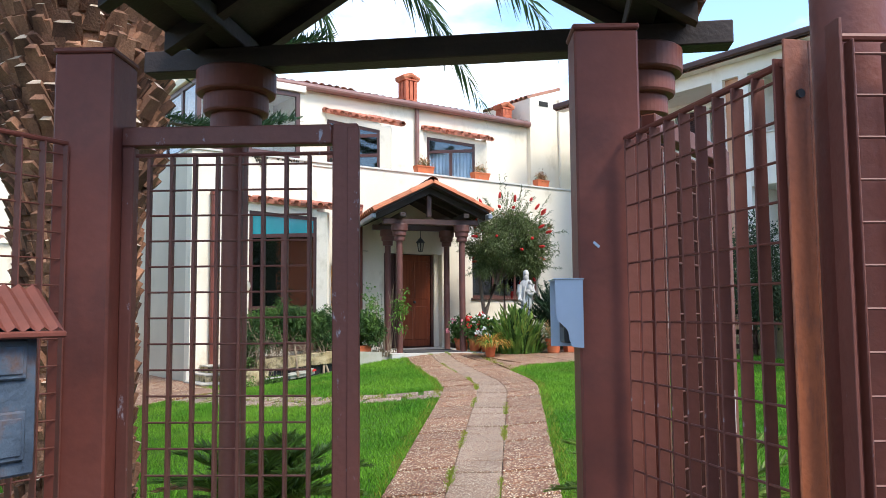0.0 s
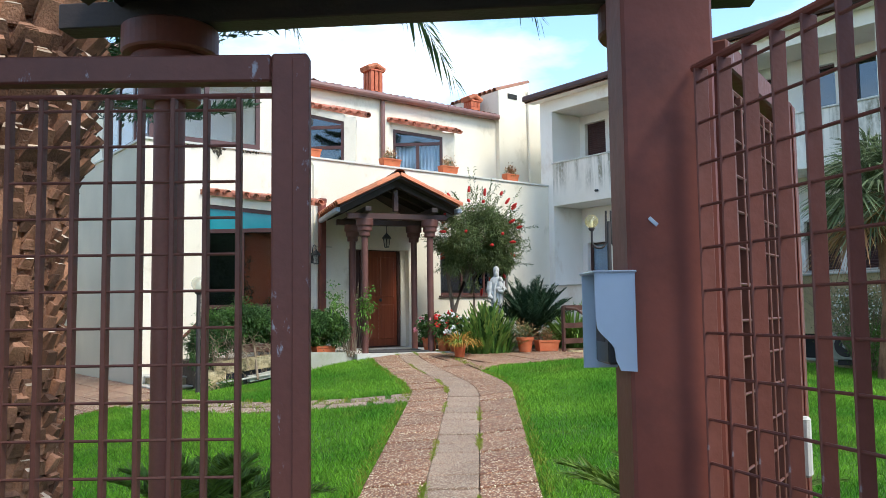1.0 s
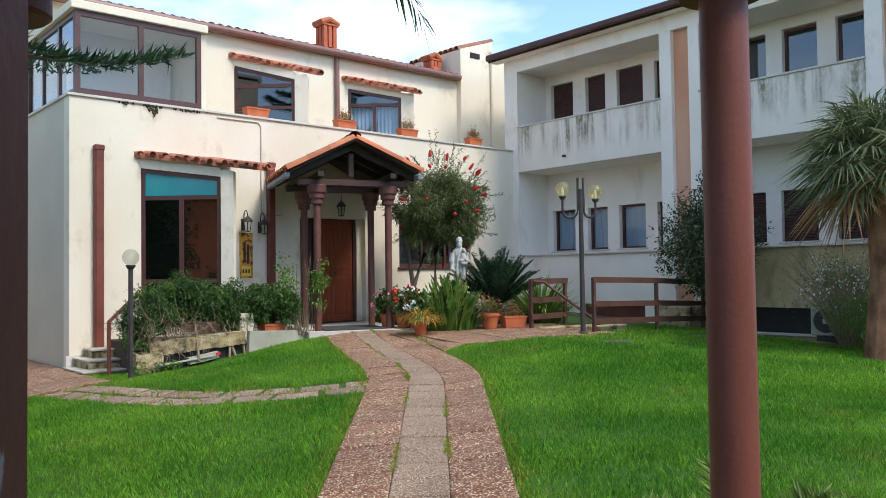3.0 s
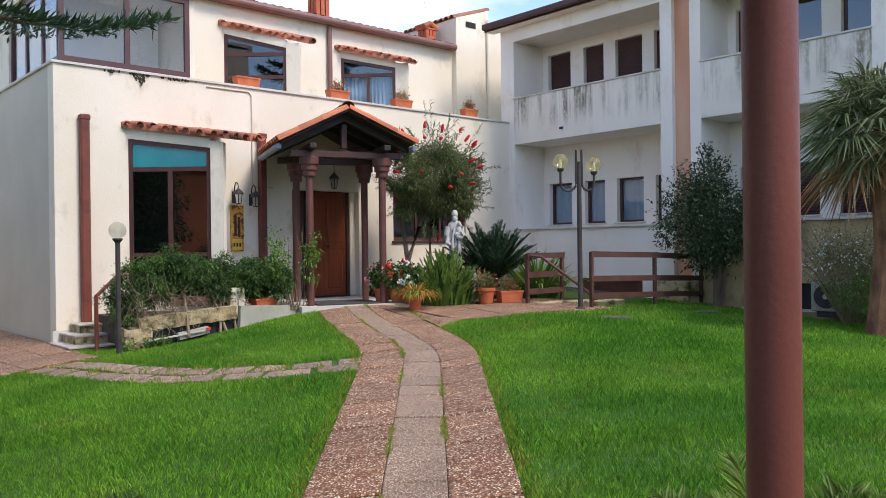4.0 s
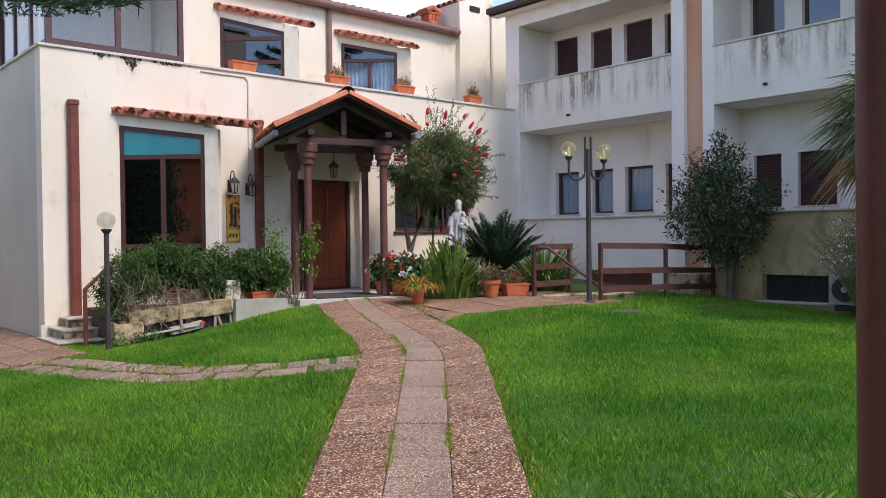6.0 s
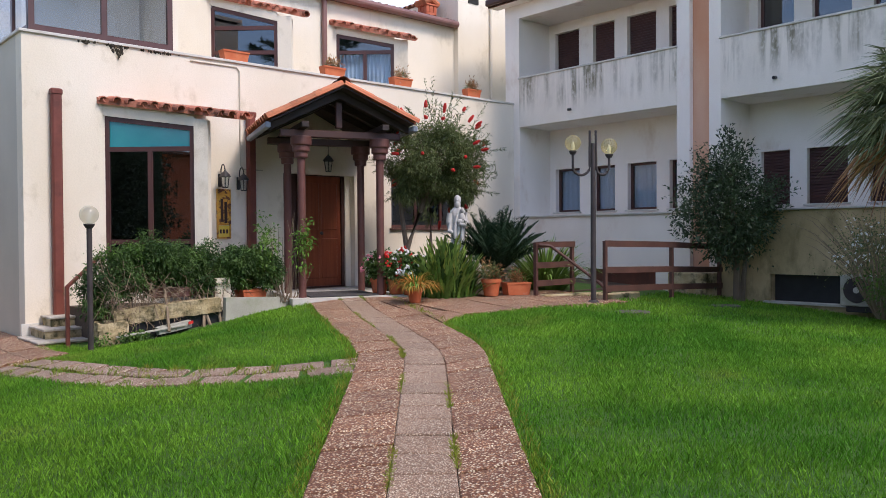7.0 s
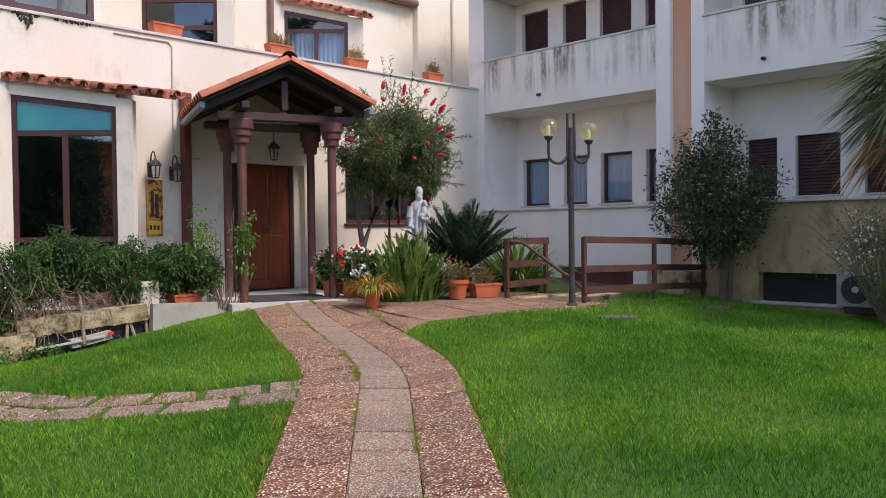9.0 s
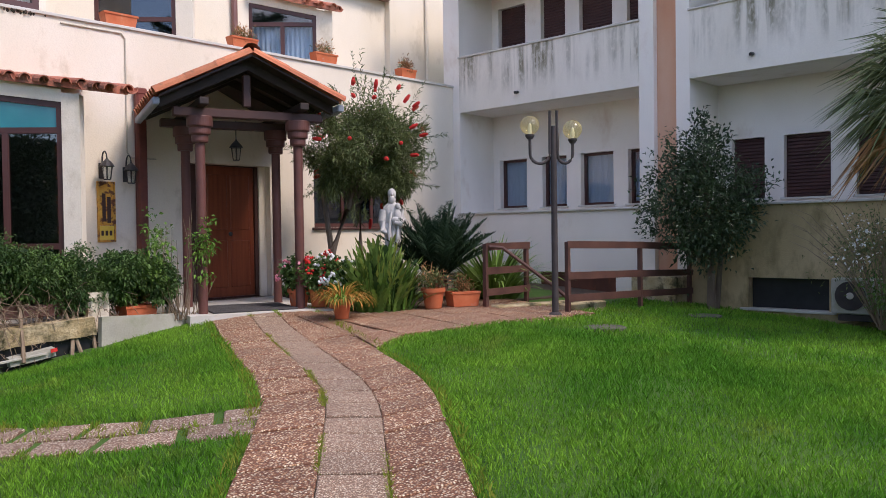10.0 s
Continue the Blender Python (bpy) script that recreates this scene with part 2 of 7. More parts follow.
M_FLAKE = mat("flaking white plaster", (0.62, 0.55, 0.42), (0.72, 0.66, 0.55), 4.0, 0.9, bump=0.6, grain=0.15, stretch=(1, 1, 0.4), c3=(0.34, 0.20, 0.12), s3=5.0, f3=(0.52, 0.66))
M_PANEL = mat("pale cement panel", (0.36, 0.345, 0.29), (0.44, 0.425, 0.36), 2.0, 0.9, bump=0.4, grain=0.1, c3=(0.30, 0.31, 0.22), s3=3.0, f3=(0.52, 0.72))
M_MOSS = mat("black moss", (0.035, 0.030, 0.022), (0.07, 0.058, 0.04), 8.0, 0.95, bump=0.8, grain=0.3)
M_AWN = mat("weathered awning tile", (0.40, 0.125, 0.075), (0.50, 0.20, 0.125), 4.0, 0.85, bump=0.5, bscale=50, grain=0.2, obrandom=0.3, c3=(0.12, 0.07, 0.05), s3=8.0, f3=(0.54, 0.68))
# Near black that puts the dimness of rooms and openings into the colour.
M_DARK = mat("near black for dim insides", (0.020, 0.019, 0.018), (0.03, 0.028, 0.025), 2.0, 0.9)
M_MAT = mat("dark doormat", (0.055, 0.052, 0.052), (0.075, 0.07, 0.07), 8.0, 0.95, bump=0.6, bscale=200, grain=0.3)
M_SOIL = mat("garden soil", (0.075, 0.052, 0.035), (0.11, 0.08, 0.055), 5.0, 0.95, bump=0.8, bscale=40, grain=0.3)
M_LAWN = mat("lawn ground", (0.040, 0.105, 0.014), (0.075, 0.150, 0.022), 1.2, 0.95, bump=0.8, bscale=90, grain=0.3, c3=(0.075, 0.105, 0.020), s3=2.5, f3=(0.58, 0.74))
M_GRASS = mat("grass blades", (0.085, 0.250, 0.018), (0.210, 0.410, 0.036), 0.75, 0.6, grain=0.1, spec=0.25, island=0.42, c3=(0.25, 0.33, 0.05), s3=1.1, f3=(0.56, 0.75), translucent=0.35)
M_WEED = mat("bright edge grass", (0.17, 0.27, 0.02), (0.30, 0.31, 0.045), 2.0, 0.6, grain=0.1, island=0.3, translucent=0.35)
M_AGG = aggregate("washed pebble slab", (0.27, 0.105, 0.050), (0.52, 0.285, 0.150), (0.92, 0.79, 0.56), 66.0, 0.12)
M_AGG2 = aggregate("fine washed slab", (0.36, 0.215, 0.135), (0.56, 0.39, 0.265), (0.80, 0.68, 0.51), 92.0, 0.08)
M_AGG3 = aggregate("pale washed slab", (0.33, 0.19, 0.12), (0.53, 0.38, 0.27), (0.84, 0.75, 0.59), 76.0, 0.15)
M_TERRA = mat("terracotta pot", (0.50, 0.115, 0.042), (0.58, 0.17, 0.07), 5.0, 0.75, bump=0.2, grain=0.1, c3=(0.40, 0.30, 0.22), s3=7.0, f3=(0.6, 0.8))
M_MARBLE = mat("white statue stone", (0.44, 0.42, 0.40), (0.56, 0.54, 0.51), 6.0, 0.6, bump=0.2, grain=0.1, c3=(0.40, 0.39, 0.36), s3=10.0, f3=(0.58, 0.8))
M_GREYMET = mat("dark painted metal", (0.050, 0.042, 0.042), (0.075, 0.062, 0.060), 4.0, 0.65, grain=0.15, spec=0.2)
M_PORCH = mat("brown column paint", (0.115, 0.048, 0.040), (0.150, 0.062, 0.050), 4.0, 0.5, bump=0.1, grain=0.12, spec=0.3)
M_JOINT = mat("sandy joint", (0.10, 0.080, 0.055), (0.15, 0.12, 0.085), 9.0, 0.95, bump=0.5, grain=0.3)
M_ALU = mat("silver painted steel", (0.44, 0.53, 0.68), (0.49, 0.58, 0.72), 3.0, 0.35, metal=0.35, grain=0.03, spec=0.5)
M_BLACK = mat("black plastic", (0.02, 0.02, 0.022), (0.03, 0.03, 0.032), 4.0, 0.4, grain=0.05)
M_LANTERN = mat("black wrought iron", (0.035, 0.032, 0.034), (0.06, 0.055, 0.055), 8.0, 0.5, bump=0.2, grain=0.2)
M_BARK = mat("grey bark", (0.13, 0.095, 0.07), (0.20, 0.155, 0.115), 6.0, 0.95, bump=0.8, bscale=60, grain=0.3, stretch=(1, 1, 0.3))
M_TWIG = mat("dry twigs", (0.20, 0.145, 0.095), (0.30, 0.225, 0.155), 6.0, 0.9, grain=0.2)
M_PALMBARK = mat("palm leaf stubs", (0.115, 0.052, 0.030), (0.285, 0.140, 0.080), 5.0, 0.9, bump=1.0, bscale=70, grain=0.45, island=0.55, stretch=(1, 1, 0.5))
M_PALMCUT = mat("pale cut palm stub", (0.34, 0.235, 0.155), (0.52, 0.41, 0.31), 9.0, 0.9, bump=0.5, bscale=80, grain=0.25, island=0.25)
M_CURTAIN = mat("pale blue curtain", (0.55, 0.66, 0.80), (0.63, 0.73, 0.85), 3.0, 0.9, grain=0.06, translucent=0.3)
M_SHUTTER = mat("brown roller shutter", (0.060, 0.026, 0.024), (0.080, 0.034, 0.030), 3.0, 0.6, grain=0.08)
M_GOLD = mat("orange gold paint", (0.62, 0.27, 0.035), (0.70, 0.40, 0.07), 9.0, 0.6, grain=0.15, c3=(0.16, 0.06, 0.03), s3=11.0, f3=(0.50, 0.58))
M_SLATE = mat("blue grey mailbox paint", (0.045, 0.062, 0.092), (0.10, 0.135, 0.185), 9.0, 0.45, bump=0.4, bscale=60, grain=0.2, c3=(0.13, 0.07, 0.05), s3=9.0, f3=(0.52, 0.68))
M_BRICK = mat("red chimney brick", (0.42, 0.10, 0.05), (0.50, 0.15, 0.08), 8.0, 0.9, bump=0.4, grain=0.2)
M_LEAD = mat("grey flashing", (0.22, 0.25, 0.30), (0.28, 0.31, 0.36), 4.0, 0.6, grain=0.08)
M_OCHRE = mat("ochre house plaster", (0.78, 0.20, 0.085), (0.82, 0.26, 0.11), 1.0, 0.9, grain=0.05)
M_ROAD = mat("asphalt", (0.05, 0.05, 0.05), (0.06, 0.058, 0.056), 2.0, 0.9, bump=0.5, grain=0.2)


def leafmat(name, c1, c2, trans=0.25, rough=0.5):
    return mat(name, c1, c2, 3.0, rough, grain=0.15, spec=0.3, island=0.4, translucent=trans)


M_LEAF = leafmat("dark shrub leaves", (0.048, 0.105, 0.024), (0.095, 0.170, 0.042))
M_LEAFD = leafmat("deep green leaves", (0.026, 0.066, 0.016), (0.055, 0.110, 0.028))
M_LEAFG = leafmat("fresh green leaves", (0.075, 0.165, 0.026), (0.125, 0.225, 0.040))
M_LEAFB = leafmat("bright young leaves", (0.11, 0.23, 0.03), (0.17, 0.30, 0.05))
M_BOTTLE = leafmat("grey green narrow leaves", (0.078, 0.110, 0.036), (0.165, 0.200, 0.072))
M_MAGN = leafmat("glossy dark leaves", (0.034, 0.062, 0.029), (0.074, 0.110, 0.054), 0.15, 0.34)
M_FERN = leafmat("fern green", (0.10, 0.185, 0.034), (0.19, 0.29, 0.060))
M_FERNB = leafmat("yellow green fern tips", (0.20, 0.26, 0.045), (0.30, 0.35, 0.07))
M_CYCAS = leafmat("dark cycad green", (0.013, 0.038, 0.016), (0.026, 0.058, 0.024), 0.1, 0.75)
M_CYCASB = leafmat("young cycad green", (0.12, 0.20, 0.030), (0.20, 0.29, 0.05), 0.35)
M_PALM = leafmat("palm frond green", (0.040, 0.080, 0.028), (0.075, 0.125, 0.045), 0.3)
M_FAN = leafmat("fan palm green", (0.13, 0.165, 0.075), (0.22, 0.255, 0.125), 0.35)
M_PINE = leafmat("pine green", (0.018, 0.050, 0.020), (0.035, 0.080, 0.030), 0.15)
M_DRY = leafmat("dry leaf", (0.34, 0.16, 0.07), (0.45, 0.25, 0.11), 0.2)
M_ORANGE = leafmat("orange grass blade", (0.50, 0.19, 0.035), (0.66, 0.34, 0.08), 0.3)
M_RED = mat("red blossom", (0.55, 0.020, 0.015), (0.65, 0.04, 0.03), 9.0, 0.7, grain=0.15, island=0.2)
M_PETALW = mat("white blossom", (0.80, 0.80, 0.78), (0.85, 0.84, 0.82), 9.0, 0.7, grain=0.05)
M_PINKF = mat("pink blossom", (0.70, 0.22, 0.28), (0.75, 0.30, 0.35), 9.0, 0.7, grain=0.1)
G_DARK = glass("window glass", (0.24, 0.27, 0.31), 0.02, 0.15)
G_TEAL = mat("opaque teal glass", (0.020, 0.23, 0.27), (0.035, 0.30, 0.33), 1.5, 0.12, grain=0.05, spec=0.6)
G_CLEAR = glass("clear glass", (0.85, 0.88, 0.9))


def globe_glass(name, tint, milk):
    """Thin blown glass: mostly clear, a little milky, a little shiny."""
    m = bpy.data.materials.new(name)
    m.use_nodes = True
    n, l = m.node_tree.nodes, m.node_tree.links
    n.remove(n["Principled BSDF"])
    tr, di, gl, m1, m2 = n.new("ShaderNodeBsdfTransparent"), n.new("ShaderNodeBsdfTranslucent"), n.new("ShaderNodeBsdfGlossy"), n.new("ShaderNodeMixShader"), n.new("ShaderNodeMixShader")
    tr.inputs["Color"].default_value, di.inputs["Color"].default_value = (*tint, 1), (*tint, 1)
    gl.inputs["Roughness"].default_value = 0.08
    m1.inputs["Fac"].default_value, m2.inputs["Fac"].default_value = milk, 0.07
    l.new(tr.outputs["BSDF"], m1.inputs[1])
    l.new(di.outputs["BSDF"], m1.inputs[2])
    l.new(m1.outputs["Shader"], m2.inputs[1])
    l.new(gl.outputs["BSDF"], m2.inputs[2])
    l.new(m2.outputs["Shader"], n["Material Output"].inputs["Surface"])
    return m


G_GLOBE = globe_glass("smoked globe glass", (0.96, 0.90, 0.66), 0.22)
G_GLOBEC = globe_glass("pale globe glass", (0.95, 0.92, 0.82), 0.42)

# ---- building helpers ----


def thing(name, loc=(0, 0, 0), label="", category="", group="", kind=""):
    ob = new(name)
    ob.empty_display_size = 0.1
    ob.matrix_world = Matrix.Translation(loc)
    return tagged(ob, label, category, group, kind)


def world_of(ob):
    up = world_of(ob.parent) @ ob.matrix_parent_inverse if ob.parent else Matrix.Identity(4)
    return up @ ob.matrix_basis


def hang(ob, parent):
    ob.parent = parent
    ob.matrix_parent_inverse = world_of(parent).inverted()
    return ob


def mesh_of(bm, material, smooth=False):
    me = bpy.data.meshes.new("mesh")
    bmesh.ops.recalc_face_normals(bm, faces=bm.faces)
    bm.to_mesh(me)
    bm.free()
    me.materials.append(material)
    if smooth:
        me.polygons.foreach_set("use_smooth", [True] * len(me.polygons))
        me.set_sharp_from_angle(angle=radians(40))
    return me


def part(name, bm, material, parent=None, label="", smooth=False):
    ob = new(name, mesh_of(bm, material, smooth))
    if parent:
        hang(ob, parent)
    return tagged(ob, label)


def raw_part(name, verts, faces, material, parent=None, label="", smooth=False):
    me = bpy.data.meshes.new("mesh")
    me.from_pydata([tuple(v) for v in verts], [], [tuple(f) for f in faces])
    me.materials.append(material)
    if smooth:
        me.polygons.foreach_set("use_smooth", [True] * len(me.polygons))
    ob = new(name, me)
    if parent:
        hang(ob, parent)
    return tagged(ob, label)


def box(bm, lo, hi, bevel=0.0, m=None):
    """An axis-parallel box, its edges bevelled, then moved by m."""
    r = bmesh.ops.create_cube(bm, size=1.0)["verts"]
    for v in r:
        v.co = Vector([(lo[i] + hi[i]) / 2 + v.co[i] * (hi[i] - lo[i]) for i in range(3)])
    vs = r
    if bevel:
        es = list({e for v in r for e in v.link_edges})
        out = bmesh.ops.bevel(bm, geom=es, offset=bevel, segments=1, affect="EDGES")
        vs = list({v for f in out["faces"] for v in f.verts} | {v for v in r if v.is_valid})
    if m is not None:
        bmesh.ops.transform(bm, matrix=m, verts=vs)
    return vs


def plate(m, us, zs, holes, t):
    """One connected wall: u along, z up, thickness t along y, with rectangular holes (u0, u1, z0, z1) right through it."""
    us = sorted({round(v, 4) for v in us} | {round(v, 4) for h in holes for v in h[:2]})
    zs = sorted({round(v, 4) for v in zs} | {round(v, 4) for h in holes for v in h[2:]})
    full = {(i, j) for i in range(len(us) - 1) for j in range(len(zs) - 1)
            if not any(h[0] < (us[i] + us[i + 1]) / 2 < h[1] and h[2] < (zs[j] + zs[j + 1]) / 2 < h[3] for h in holes)}
    bm, made = bmesh.new(), {}

    def v(i, j, k):
        if (i, j, k) not in made:
            made[i, j, k] = bm.verts.new(m @ Vector((us[i], t * k, zs[j])))
        return made[i, j, k]
    for i, j in full:
        for k in (0, 1):
            bm.faces.new((v(i, j, k), v(i + 1, j, k), v(i + 1, j + 1, k), v(i, j + 1, k)))
        for (di, dj), (a, b) in (((-1, 0), ((0, 0), (0, 1))), ((1, 0), ((1, 0), (1, 1))), ((0, -1), ((0, 0), (1, 0))), ((0, 1), ((0, 1), (1, 1)))):
            if (i + di, j + dj) not in full:
                bm.faces.new((v(i + a[0], j + a[1], 0), v(i + b[0], j + b[1], 0), v(i + b[0], j + b[1], 1), v(i + a[0], j + a[1], 1)))
    return bm


def boxed(lo, hi, bevel=0.0, m=None):
    bm = bmesh.new()
    box(bm, lo, hi, bevel, m)
    return bm


def tube(bm, pts, radii, seg=10, cap=True):
    """A round bar along a polyline."""
    pts = [Vector(p) for p in pts]
    if not hasattr(radii, "__len__"):
        radii = [radii] * len(pts)
    rings = []
    up = Vector((0, 0, 1))
    for i, p in enumerate(pts):
        d = (pts[min(i + 1, len(pts) - 1)] - pts[max(i - 1, 0)]).normalized()
        a = d.cross(up if abs(d.z) < 0.95 else Vector((1, 0, 0))).normalized()
        b = d.cross(a)
        rings.append([bm.verts.new(p + float(radii[i]) * (math.cos(2 * math.pi * k / seg) * a + math.sin(2 * math.pi * k / seg) * b)) for k in range(seg)])
    for r0, r1 in zip(rings, rings[1:]):
        for k in range(seg):
            bm.faces.new((r0[k], r0[(k + 1) % seg], r1[(k + 1) % seg], r1[k]))
    if cap:
        bm.faces.new(rings[0])
        bm.faces.new(rings[-1])


def tubed(pts, radii, seg=10):
    bm = bmesh.new()
    tube(bm, pts, radii, seg)
    return bm


def lathe(bm, profile, at=(0, 0, 0), seg=20):
    """A turned shape: profile of (radius, height)."""
    rings = []
    for r, z in profile:
        rings.append([bm.verts.new((at[0] + r * math.cos(2 * math.pi * k / seg), at[1] + r * math.sin(2 * math.pi * k / seg), at[2] + z)) for k in range(seg)])
    for r0, r1 in zip(rings, rings[1:]):
        for k in range(seg):
            bm.faces.new((r0[k], r0[(k + 1) % seg], r1[(k + 1) % seg], r1[k]))
    bm.faces.new(rings[0])
    bm.faces.new(rings[-1])


def lathed(profile, at=(0, 0, 0), seg=20):
    bm = bmesh.new()
    lathe(bm, profile, at, seg)
    return bm


def prism(bm, outline, z0, z1):
    """A flat outline (x, y) drawn up from z0 to z1; z may be a function of (x, y)."""
    f0 = z0 if callable(z0) else (lambda x, y: z0)
    f1 = z1 if callable(z1) else (lambda x, y: z1)
    lo = [bm.verts.new((x, y, f0(x, y))) for x, y in outline]
    hi = [bm.verts.new((x, y, f1(x, y))) for x, y in outline]
    bm.faces.new(lo)
    bm.faces.new(hi)
    n = len(outline)
    for i in range(n):
        bm.faces.new((lo[i], lo[(i + 1) % n], hi[(i + 1) % n], hi[i]))


def prismed(outline, z0, z1):
    bm = bmesh.new()
    prism(bm, outline, z0, z1)
    return bm


def leaves(points, dirs, length, width, rng, droop=0.2, fold=0.25):
    """Many leaves: a folded diamond of four triangles each. Returns verts and faces."""
    p, d = np.asarray(points, float), np.asarray(dirs, float)
    d = d / np.maximum(np.linalg.norm(d, axis=1, keepdims=True), 1e-6)
    n = len(p)
    ln = (length * (0.65 + 0.7 * rng.random(n)))[:, None]
    wd = (width * (0.7 + 0.6 * rng.random(n)))[:, None]
    side = np.cross(d, rng.normal(size=(n, 3)) * 0.6 + np.array([0, 0, 1.0]))
    side = side / np.maximum(np.linalg.norm(side, axis=1, keepdims=True), 1e-6)
    nrm = np.cross(side, d)
    mid = p + d * ln * 0.45
    tip = p + d * ln - np.array([0, 0, 1.0]) * ln * droop
    a, b = mid + side * wd * 0.5 + nrm * wd * fold, mid - side * wd * 0.5 + nrm * wd * fold
    v = np.stack([p, a, tip, b, mid], 1).reshape(-1, 3)
    i = np.arange(n)[:, None] * 5
    f = np.concatenate([i + np.array([[0, 1, 4]]), i + np.array([[1, 2, 4]]), i + np.array([[2, 3, 4]]), i + np.array([[3, 0, 4]])], 0)
    return v, f


def clumps(centre, size, count, per, spread, rng, shell=0.55):
    """Points in clumps scattered through an uneven ellipsoid, with the way outwards."""
    c, s = np.array(centre, float), np.array(size, float)
    u = rng.normal(size=(count, 3))
    u /= np.linalg.norm(u, axis=1, keepdims=True)
    r = (shell + (1 - shell) * rng.random(count)) * (0.78 + 0.32 * rng.random(count))
    base = c + u * s * r[:, None]
    pts = np.repeat(base, per, 0) + rng.normal(size=(count * per, 3)) * spread
    out = np.repeat(u, per, 0) * 0.8 + rng.normal(size=(count * per, 3)) * 0.7
    return pts, out, base


def leafy(name, centre, size, count, per, spread, length, width, material, rng, parent, shell=0.55, droop=0.2, up=0.0, label=""):
    p, d, base = clumps(centre, size, count, per, spread, rng, shell)
    v, f = leaves(p, d + np.array([0, 0, up]), length, width, rng, droop)
    ob = raw_part(name, v, f, material, parent, label)
    if name == "plant":
        ob["kind"] = "stuff"
    return base


# ---- lie of the land ----


def land(x, y):
    """Height of the garden, which climbs gently to the house, falls off to its side yard and dips before the bed."""
    x, y = np.clip(x, -1.0, 16.5), np.clip(y, -1.0, 16.5)
    hollow = 0.14 * np.exp(-((x - 6.0) ** 2 + ((y - 13.9) / 0.8) ** 2))
    hollow = hollow - 0.06 * np.exp(-((x - 9.1) ** 2 + ((y - 13.15) / 0.6) ** 2))
    return -0.0386 + 0.09832 * x - 0.01973 * y - 0.007334 * x * x + 0.007616 * x * y - 0.0011376 * y * y - hollow


def gz(x, y):
    return float(land(x, y))


F, W, U = 15.55, 15.72, 17.35          # house front, wing front, upper storey's wall
PARAPET = 4.84

# ---- ground, lawn, paths ----
xs = np.concatenate([[-400, -120, -40, -15], np.linspace(-5, 20, 76), [30, 60, 140, 400]])
ys = np.concatenate([[-400, -120, -40, -15], np.linspace(-5, 20, 76), [30, 60, 140, 400]])
gv = [(x, y, min(gz(x, y) - 0.02, 0.62) if 8.9 < x < 15.7 and y > 13.9 else gz(x, y) - 0.02) for y in ys for x in xs]
gf = [(j * len(xs) + i, j * len(xs) + i + 1, (j + 1) * len(xs) + i + 1, (j + 1) * len(xs) + i) for j in range(len(ys) - 1) for i in range(len(xs) - 1)]
tagged(raw_part("ground", gv, gf, M_LAWN, smooth=True), "green lawn ground sloping gently up to the house", "ground", kind="structure")

D1, N1, D2, N2 = Vector((0.653, 0.757)), Vector((0.757, -0.653)), Vector((0.42, 0.9075)), Vector((0.9075, -0.42))
C1, C2 = (-1.03, -0.54, -0.13, 0.315), (2.27, 2.76, 3.12, 3.62)
S_START, S_END = 2.35, 16.45


def meet(n1, c1, n2, c2):
    det = n1.x * n2.y - n1.y * n2.x
    return Vector(((c1 * n2.y - c2 * n1.y) / det, (n1.x * c2 - n2.x * c1) / det))


EDGE = []
for c1, c2 in zip(C1, C2):
    EDGE.append((N1 * c1 + D1 * S_START, meet(N1, c1, N2, c2), N2 * c2 + D2 * S_END))
BEND = 0.75


def edge_at(e, seg, t):
    """A place on an edge of the path, whose bend is rounded off. t runs from 0 to 1 on each leg."""
    s = (t - 1) * (e[1] - e[0]).length if seg == 0 else t * (e[2] - e[1]).length
    r = Vector((0, 0))
    for k in range(9):
        q = s + BEND * (k - 4) / 4
        r += e[1] + (D1 if q < 0 else D2) * q
    return r / 9


def edge_line(e):
    return [edge_at(e, 0, k / 24) for k in range(25)] + [edge_at(e, 1, k / 12) for k in range(1, 13)]


PATH_POLY = edge_line(EDGE[0]) + edge_line(EDGE[3])[::-1]
APRON_POLY = [Vector(p) for p in ((8.78, 10.35), (9.5, 10.72), (10.6, 10.56), (11.75, 10.12), (12.5, 10.25), (12.6, 12.3), (9.6, 12.9), (9.2, 11.4))]
SIDE_LINE = [Vector(p) for p in ((6.55, 9.22), (5.85, 9.68), (5.12, 10.5), (4.75, 11.7), (4.5, 13.0), (4.42, 13.4))]
YARD_POLY = [Vector(p) for p in ((2.7, 13.42), (5.1, 13.42), (5.0, 14.6), (5.14, 15.55), (5.14, 21.0), (3.0, 21.0))]
BED_POLY = [Vector(p) for p in ((5.5, 14.2), (6.4, 13.55), (7.3, 13.35), (8.4, 13.6), (8.9, 14.0), (9.5, 15.5), (5.2, 15.5), (5.2, 14.9))]


def slab_mesh(q, top=0.028, inset=0.010, material=None):
    """One paving slab over a quadrilateral, with chamfered edges, following the land."""
    c = sum(q, Vector((0, 0))) / 4
    z = [gz(p.x, p.y) for p in q]
    v = [(p.x, p.y, h - 0.06) for p, h in zip(q, z)] + [(p.x, p.y, h + top - inset * 0.8) for p, h in zip(q, z)]
    for p, h in zip(q, z):
        w = p + (c - p).normalized() * inset * 1.4
        v.append((w.x, w.y, h + top))
    f = [(8, 9, 10, 11)] + [(i, (i + 1) % 4, 4 + (i + 1) % 4, 4 + i) for i in range(4)] + [(4 + i, 4 + (i + 1) % 4, 8 + (i + 1) % 4, 8 + i) for i in range(4)]
    me = bpy.data.meshes.new("slab")
    me.from_pydata(v, [], f)
    me.materials.append(material)
    return me


def shrink(q, gap):
    c = sum(q, Vector((0, 0))) / 4
    return [p + (c - p).normalized() * gap * 1.4 for p in q]


